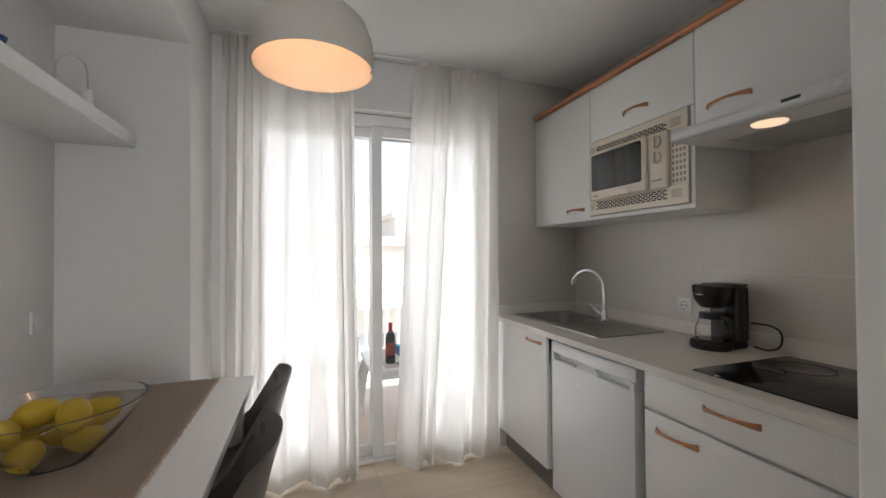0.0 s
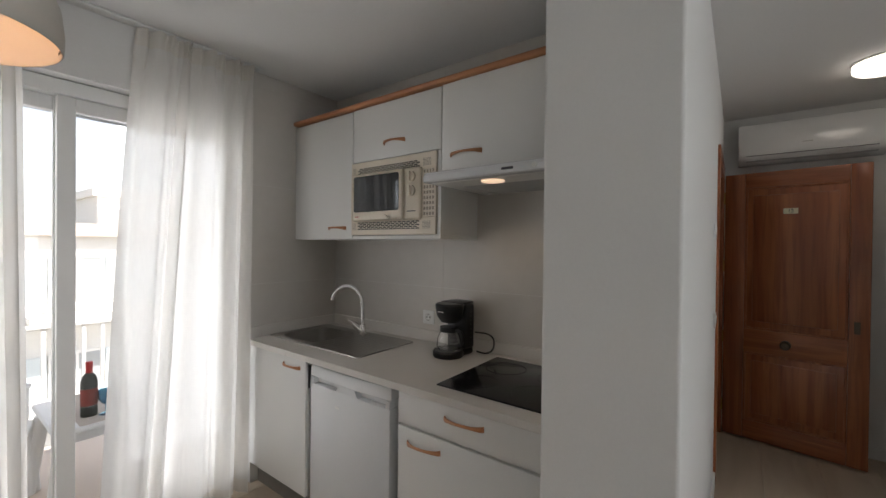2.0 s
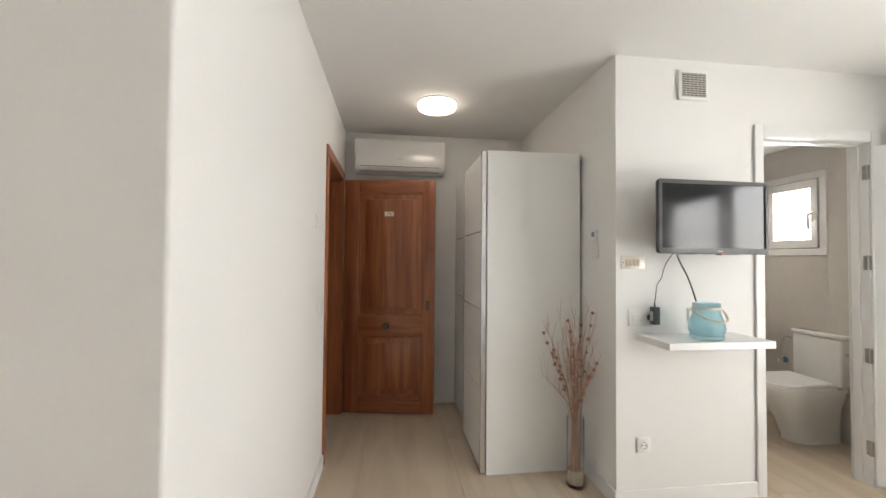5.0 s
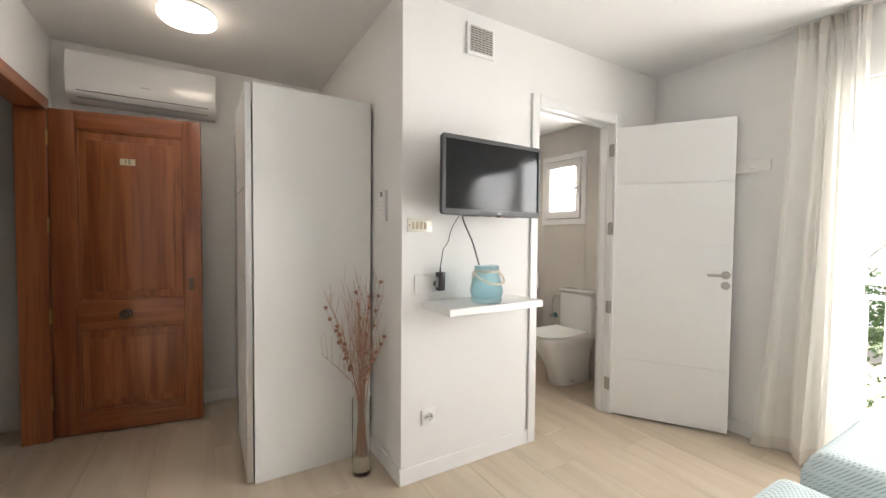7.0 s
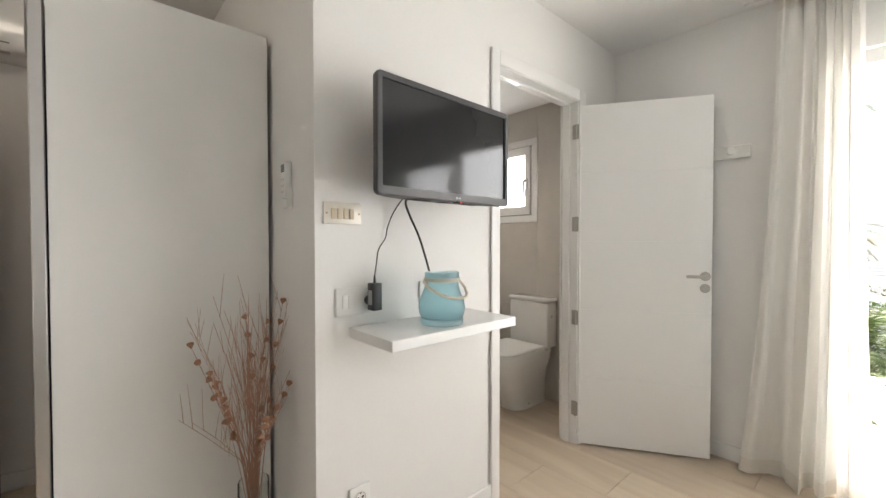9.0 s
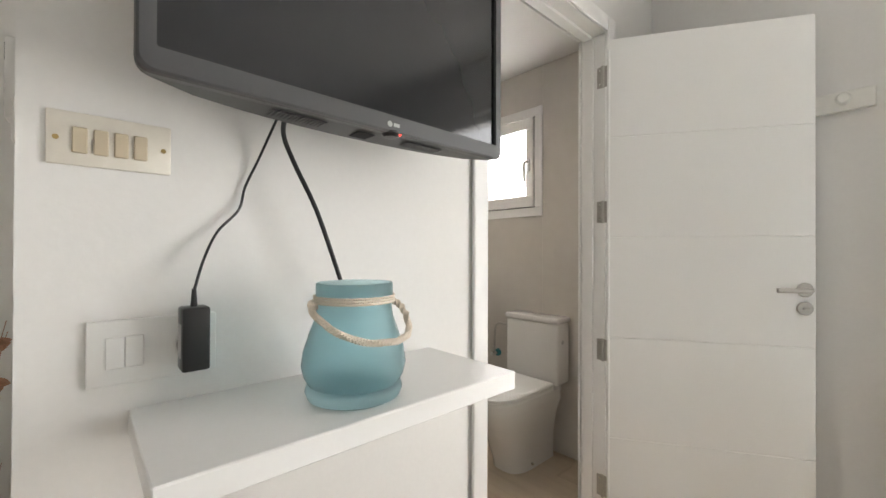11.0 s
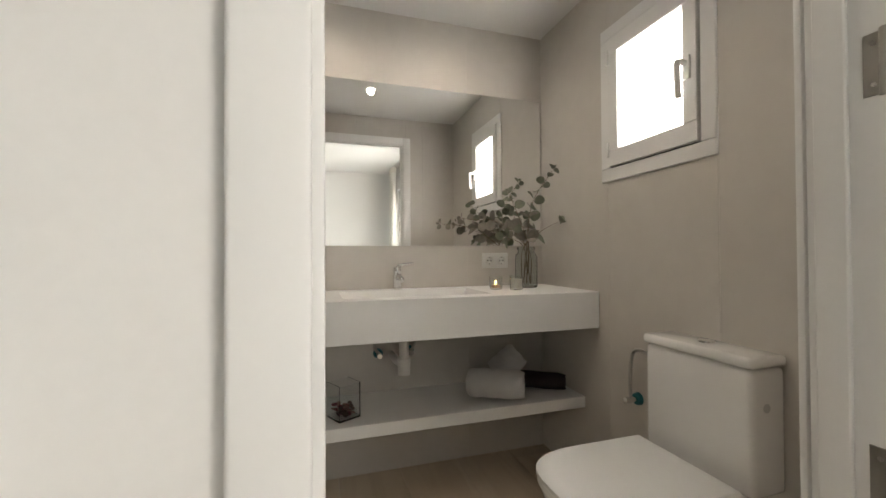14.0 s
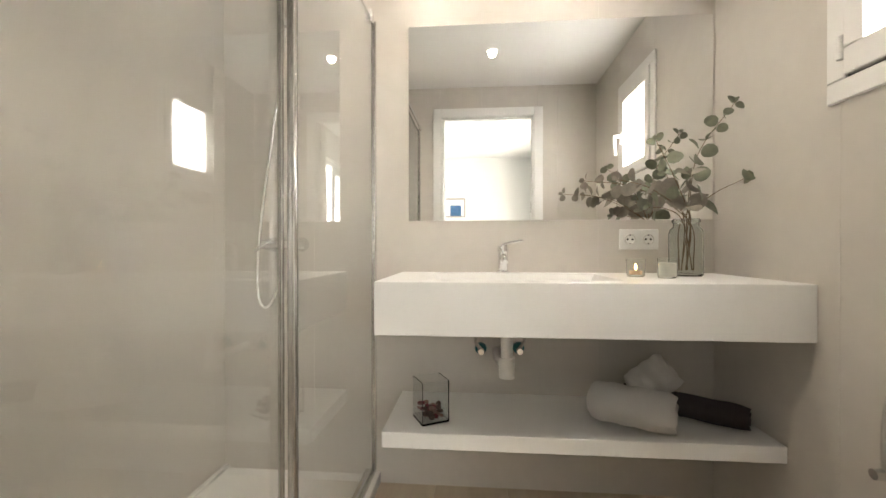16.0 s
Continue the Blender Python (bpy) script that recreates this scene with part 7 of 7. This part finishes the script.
def palm(at, height, lean, radius, crown, count, seed, label, fan=False):
    rnd = random.Random(seed)
    p = thing("palm_tree", label, "tree", at)
    a = Vector(at)
    top = a + Vector((lean[0], lean[1], height))
    tb_ = bm_()
    mid = a.lerp(top, 0.5) + Vector((-lean[0] * 0.15, 0, 0))
    path = smooth_path([a, mid, top], 14)
    rings = []
    for k, v in enumerate(path):
        rr = radius * (1.25 - 0.45 * k / len(path)) * (1.06 if k % 2 else 0.96)
        rings.append([(v.x + rr * math.cos(j * 0.5236), v.y + rr * math.sin(j * 0.5236), v.z) for j in range(12)])
    loft(tb_, rings, True)
    part("trunk", tb_, TRUNK, p)
    cb_, db_ = bm_(), bm_()
    for k in range(count):
        f = k / count
        frond(cb_, top, k * 2.399, radians(80 - 115 * f) + rnd.uniform(-0.1, 0.1), crown * rnd.uniform(0.8, 1.1), rnd, fan)
    for k in range(count // 3):
        frond(db_, top - Vector((0, 0, 0.1)), k * 2.1 + 0.4, radians(-50) + rnd.uniform(-0.3, 0.2), crown * rnd.uniform(0.5, 0.7), rnd, fan)
    part("crown", cb_, FROND, p, "green feathery crown of fronds")
    part("dead_fronds", db_, DRY, p, "hanging dry brown fronds")


palm((3.7, -34.3, -6.2), 15.7, (-0.4, 0, 0), 0.11, 1.6, 44, 1, "tall thin palm with a small crown")
palm((3.9, -30.2, -6.2), 8.2, (0.0, 0, 0), 0.24, 2.1, 48, 2, "green date palm beyond the garden hedge")
palm((4.9, -22.0, -6.2), 7.7, (0.0, 0, 0), 0.18, 1.15, 36, 8, "green date palm with hanging dry fronds")
palm((2.05, -10.5, -6.2), 5.6, (0.1, 0, 0), 0.20, 1.5, 36, 3, "green date palm with drooping fronds")
palm((0.2, -12.5, -6.2), 8.0, (0.2, 0, 0), 0.18, 1.6, 34, 4, "green date palm in the garden")
palm((1.3, -8.8, -6.2), 4.9, (0.1, 0, 0), 0.16, 1.3, 30, 6, "low green palm below the balcony")


def shrubs(name, label, x0, x1, y0, y1, ztop, count, seed, size=0.16):
    rnd = random.Random(seed)
    b = bm_()
    blobs = [(rnd.uniform(x0, x1), rnd.uniform(y0, y1), ztop - rnd.uniform(0.2, 1.5), rnd.uniform(0.6, 1.3)) for _ in range(28)]
    for _ in range(count):
        cx, cy, cz, r = rnd.choice(blobs)
        d = Vector((rnd.gauss(0, 1), rnd.gauss(0, 1), rnd.gauss(0, 1))).normalized()
        o = Vector((cx, cy, cz)) + d * r * rnd.uniform(0.75, 1.05)
        u = Vector((rnd.gauss(0, 1), rnd.gauss(0, 1), rnd.gauss(0, 1))).normalized()
        w = u.cross(d).normalized()
        s = size * rnd.uniform(0.5, 1.2)
        b.faces.new([b.verts.new(v) for v in (o, o + u * s * 0.5 + w * s * 0.3, o + u * s, o + u * s * 0.5 - w * s * 0.3)])
    solo(name, b, mat(name + " leaves", (0.055, 0.105, 0.035), 0.7, 0, 3, 0.5, 0), label, "shrubs", "stuff", smooth=False)


shrubs("hedge", "dense green garden hedge and shrubs below the balcony", -2, 7, -18, -14.5, -0.3, 9000, 5)
shrubs("garden_shrubs", "green garden shrubs between the palms", -1, 6, -13.5, -10, -2.6, 7000, 7, 0.2)

# ---- pieces of the surfaces ----
# planks of the floor, laid along x
fl = bpy.data.objects["floor"]
rfp = random.Random(2)
PW, PL, J = 0.30, 1.2, 0.0016
plank_b = box(bm_(), 0, 0, -0.0088, PL - J, PW - J, 0.0, 0.0008)
plank_me = mesh_of("plank", plank_b, PLANK, False)
known = {-2.93 - 0.30: 2.30, -2.93: 3.07, -2.63: 2.77, -2.33: 3.12}
X0, X1, Y0, Y1 = -0.28, 4.97, -3.31, 3.04
for row in range(-5, 18):
    y0 = -2.03 + PW * row
    if y0 > Y1 or y0 + PW < Y0:
        continue
    start = known.get(round(y0, 2), None)
    start = (start if start is not None else rfp.choice((0.0, 0.4, 0.8)) + rfp.uniform(-0.05, 0.05)) % PL - PL
    x = start
    while x < X1:
        a, e, c, d = max(x, X0), min(x + PL - J, X1), max(y0, Y0), min(y0 + PW - J, Y1)
        if e - a > 0.02 and d - c > 0.02:
            if e - a > PL - 0.01 and d - c > PW - 0.01:
                o = new("plank", plank_me)
                o.location = (a, c, 0)
            else:
                o = new("plank", mesh_of("plank", box(bm_(), 0, 0, -0.0088, e - a, d - c, 0.0, 0.0008), PLANK, False))
                o.location = (a, c, 0)
            o.parent = fl
        x += PL


def clad(owner, material, u0, u1, z0, z1, place, wide, high, first, holes=(), name="tile"):
    """Covers a wall with tiles. place(u0, z0, u1, z1) gives the box of one tile."""
    root = bpy.data.objects[owner]
    j = 0.0012
    k = z0
    while k < z1 - 0.01:
        kz = min(k + high, z1)
        u = u0 - first
        while u < u1 - 0.01:
            rects = [(max(u, u0), k, min(u + wide, u1), kz)]
            for a, c, e, d in holes:
                out = []
                for p_, q_, r_, s_ in rects:
                    if r_ <= a or p_ >= e or s_ <= c or q_ >= d:
                        out.append((p_, q_, r_, s_))
                        continue
                    out += [v for v in ((p_, q_, min(a, r_), s_), (max(e, p_), q_, r_, s_), (max(a, p_), q_, min(e, r_), min(c, s_)), (max(a, p_), max(d, q_), min(e, r_), s_)) if v[2] - v[0] > 0.004 and v[3] - v[1] > 0.004]
                rects = out
            for p_, q_, r_, s_ in rects:
                if r_ - p_ > 0.01:
                    o = new(name, mesh_of(name, box(bm_(), *place(p_ + (j / 2 if p_ > u0 else 0), q_, r_ - j / 2, s_ - j)), material, False))
                    o.parent = root
            u += wide
        k += high


# mortar beds a millimetre behind the tile faces
clad("wall_bath_east", GROUT, YS, -1.085, 0.0, HB, lambda a, c, e, d: (4.7850, a, c, 4.7918, e, d), 9.0, 2.4, 0.0, name="mortar_bed")
clad("wall_south", GROUT, XB, 4.784, 0.0, HB, lambda a, c, e, d: (a, YS + 0.0002, c, e, YS + 0.0070, d), 9.0, 2.4, 0.0, [(3.733, 1.403, 4.237, 2.037)], name="mortar_bed")
clad("wall_hall_south", GROUT, XB, 4.784, 0.0, HB, lambda a, c, e, d: (a, -1.092, c, e, -1.0852, d), 9.0, 2.4, 0.0, name="mortar_bed")
clad("wall_bath_east", TILE_K, YS, -1.085, 0.0, HB, lambda a, c, e, d: (4.784, a, c, 4.7915, e, d), 1.20, 2.4, 0.74)
clad("wall_south", TILE_K, XB, 4.784, 0.0, HB, lambda a, c, e, d: (a, YS + 0.0005, c, e, YS + 0.008, d), 1.20, 2.4, 0.677, [(3.735, 1.405, 4.235, 2.035)])
clad("wall_hall_south", TILE_K, XB, 4.784, 0.0, HB, lambda a, c, e, d: (a, -1.093, c, e, -1.0855, d), 1.20, 2.4, 0.9)
clad("wall_tv", TILE_K, YS + 0.008, -1.093, 0.0, HB, lambda a, c, e, d: (XB + 0.0005, a, c, XB + 0.011, e, d), 0.60, 2.4, 0.3, [(-2.695, -0.1, -1.915, 2.09)])
clad("wall_kitchen", TILE_K, 0.982, YN, 0.0, H, lambda a, c, e, d: (XK - 0.0005 - 0.0015, a, c, XK - 0.0003, e, d), 1.2, 0.6, 0.3)
clad("wall_north", TILE_K, 2.0, 2.623, 0.0, H, lambda a, c, e, d: (a, YN - 0.003, c, e, YN - 0.0005, d), 1.2, 0.6, 0.0)
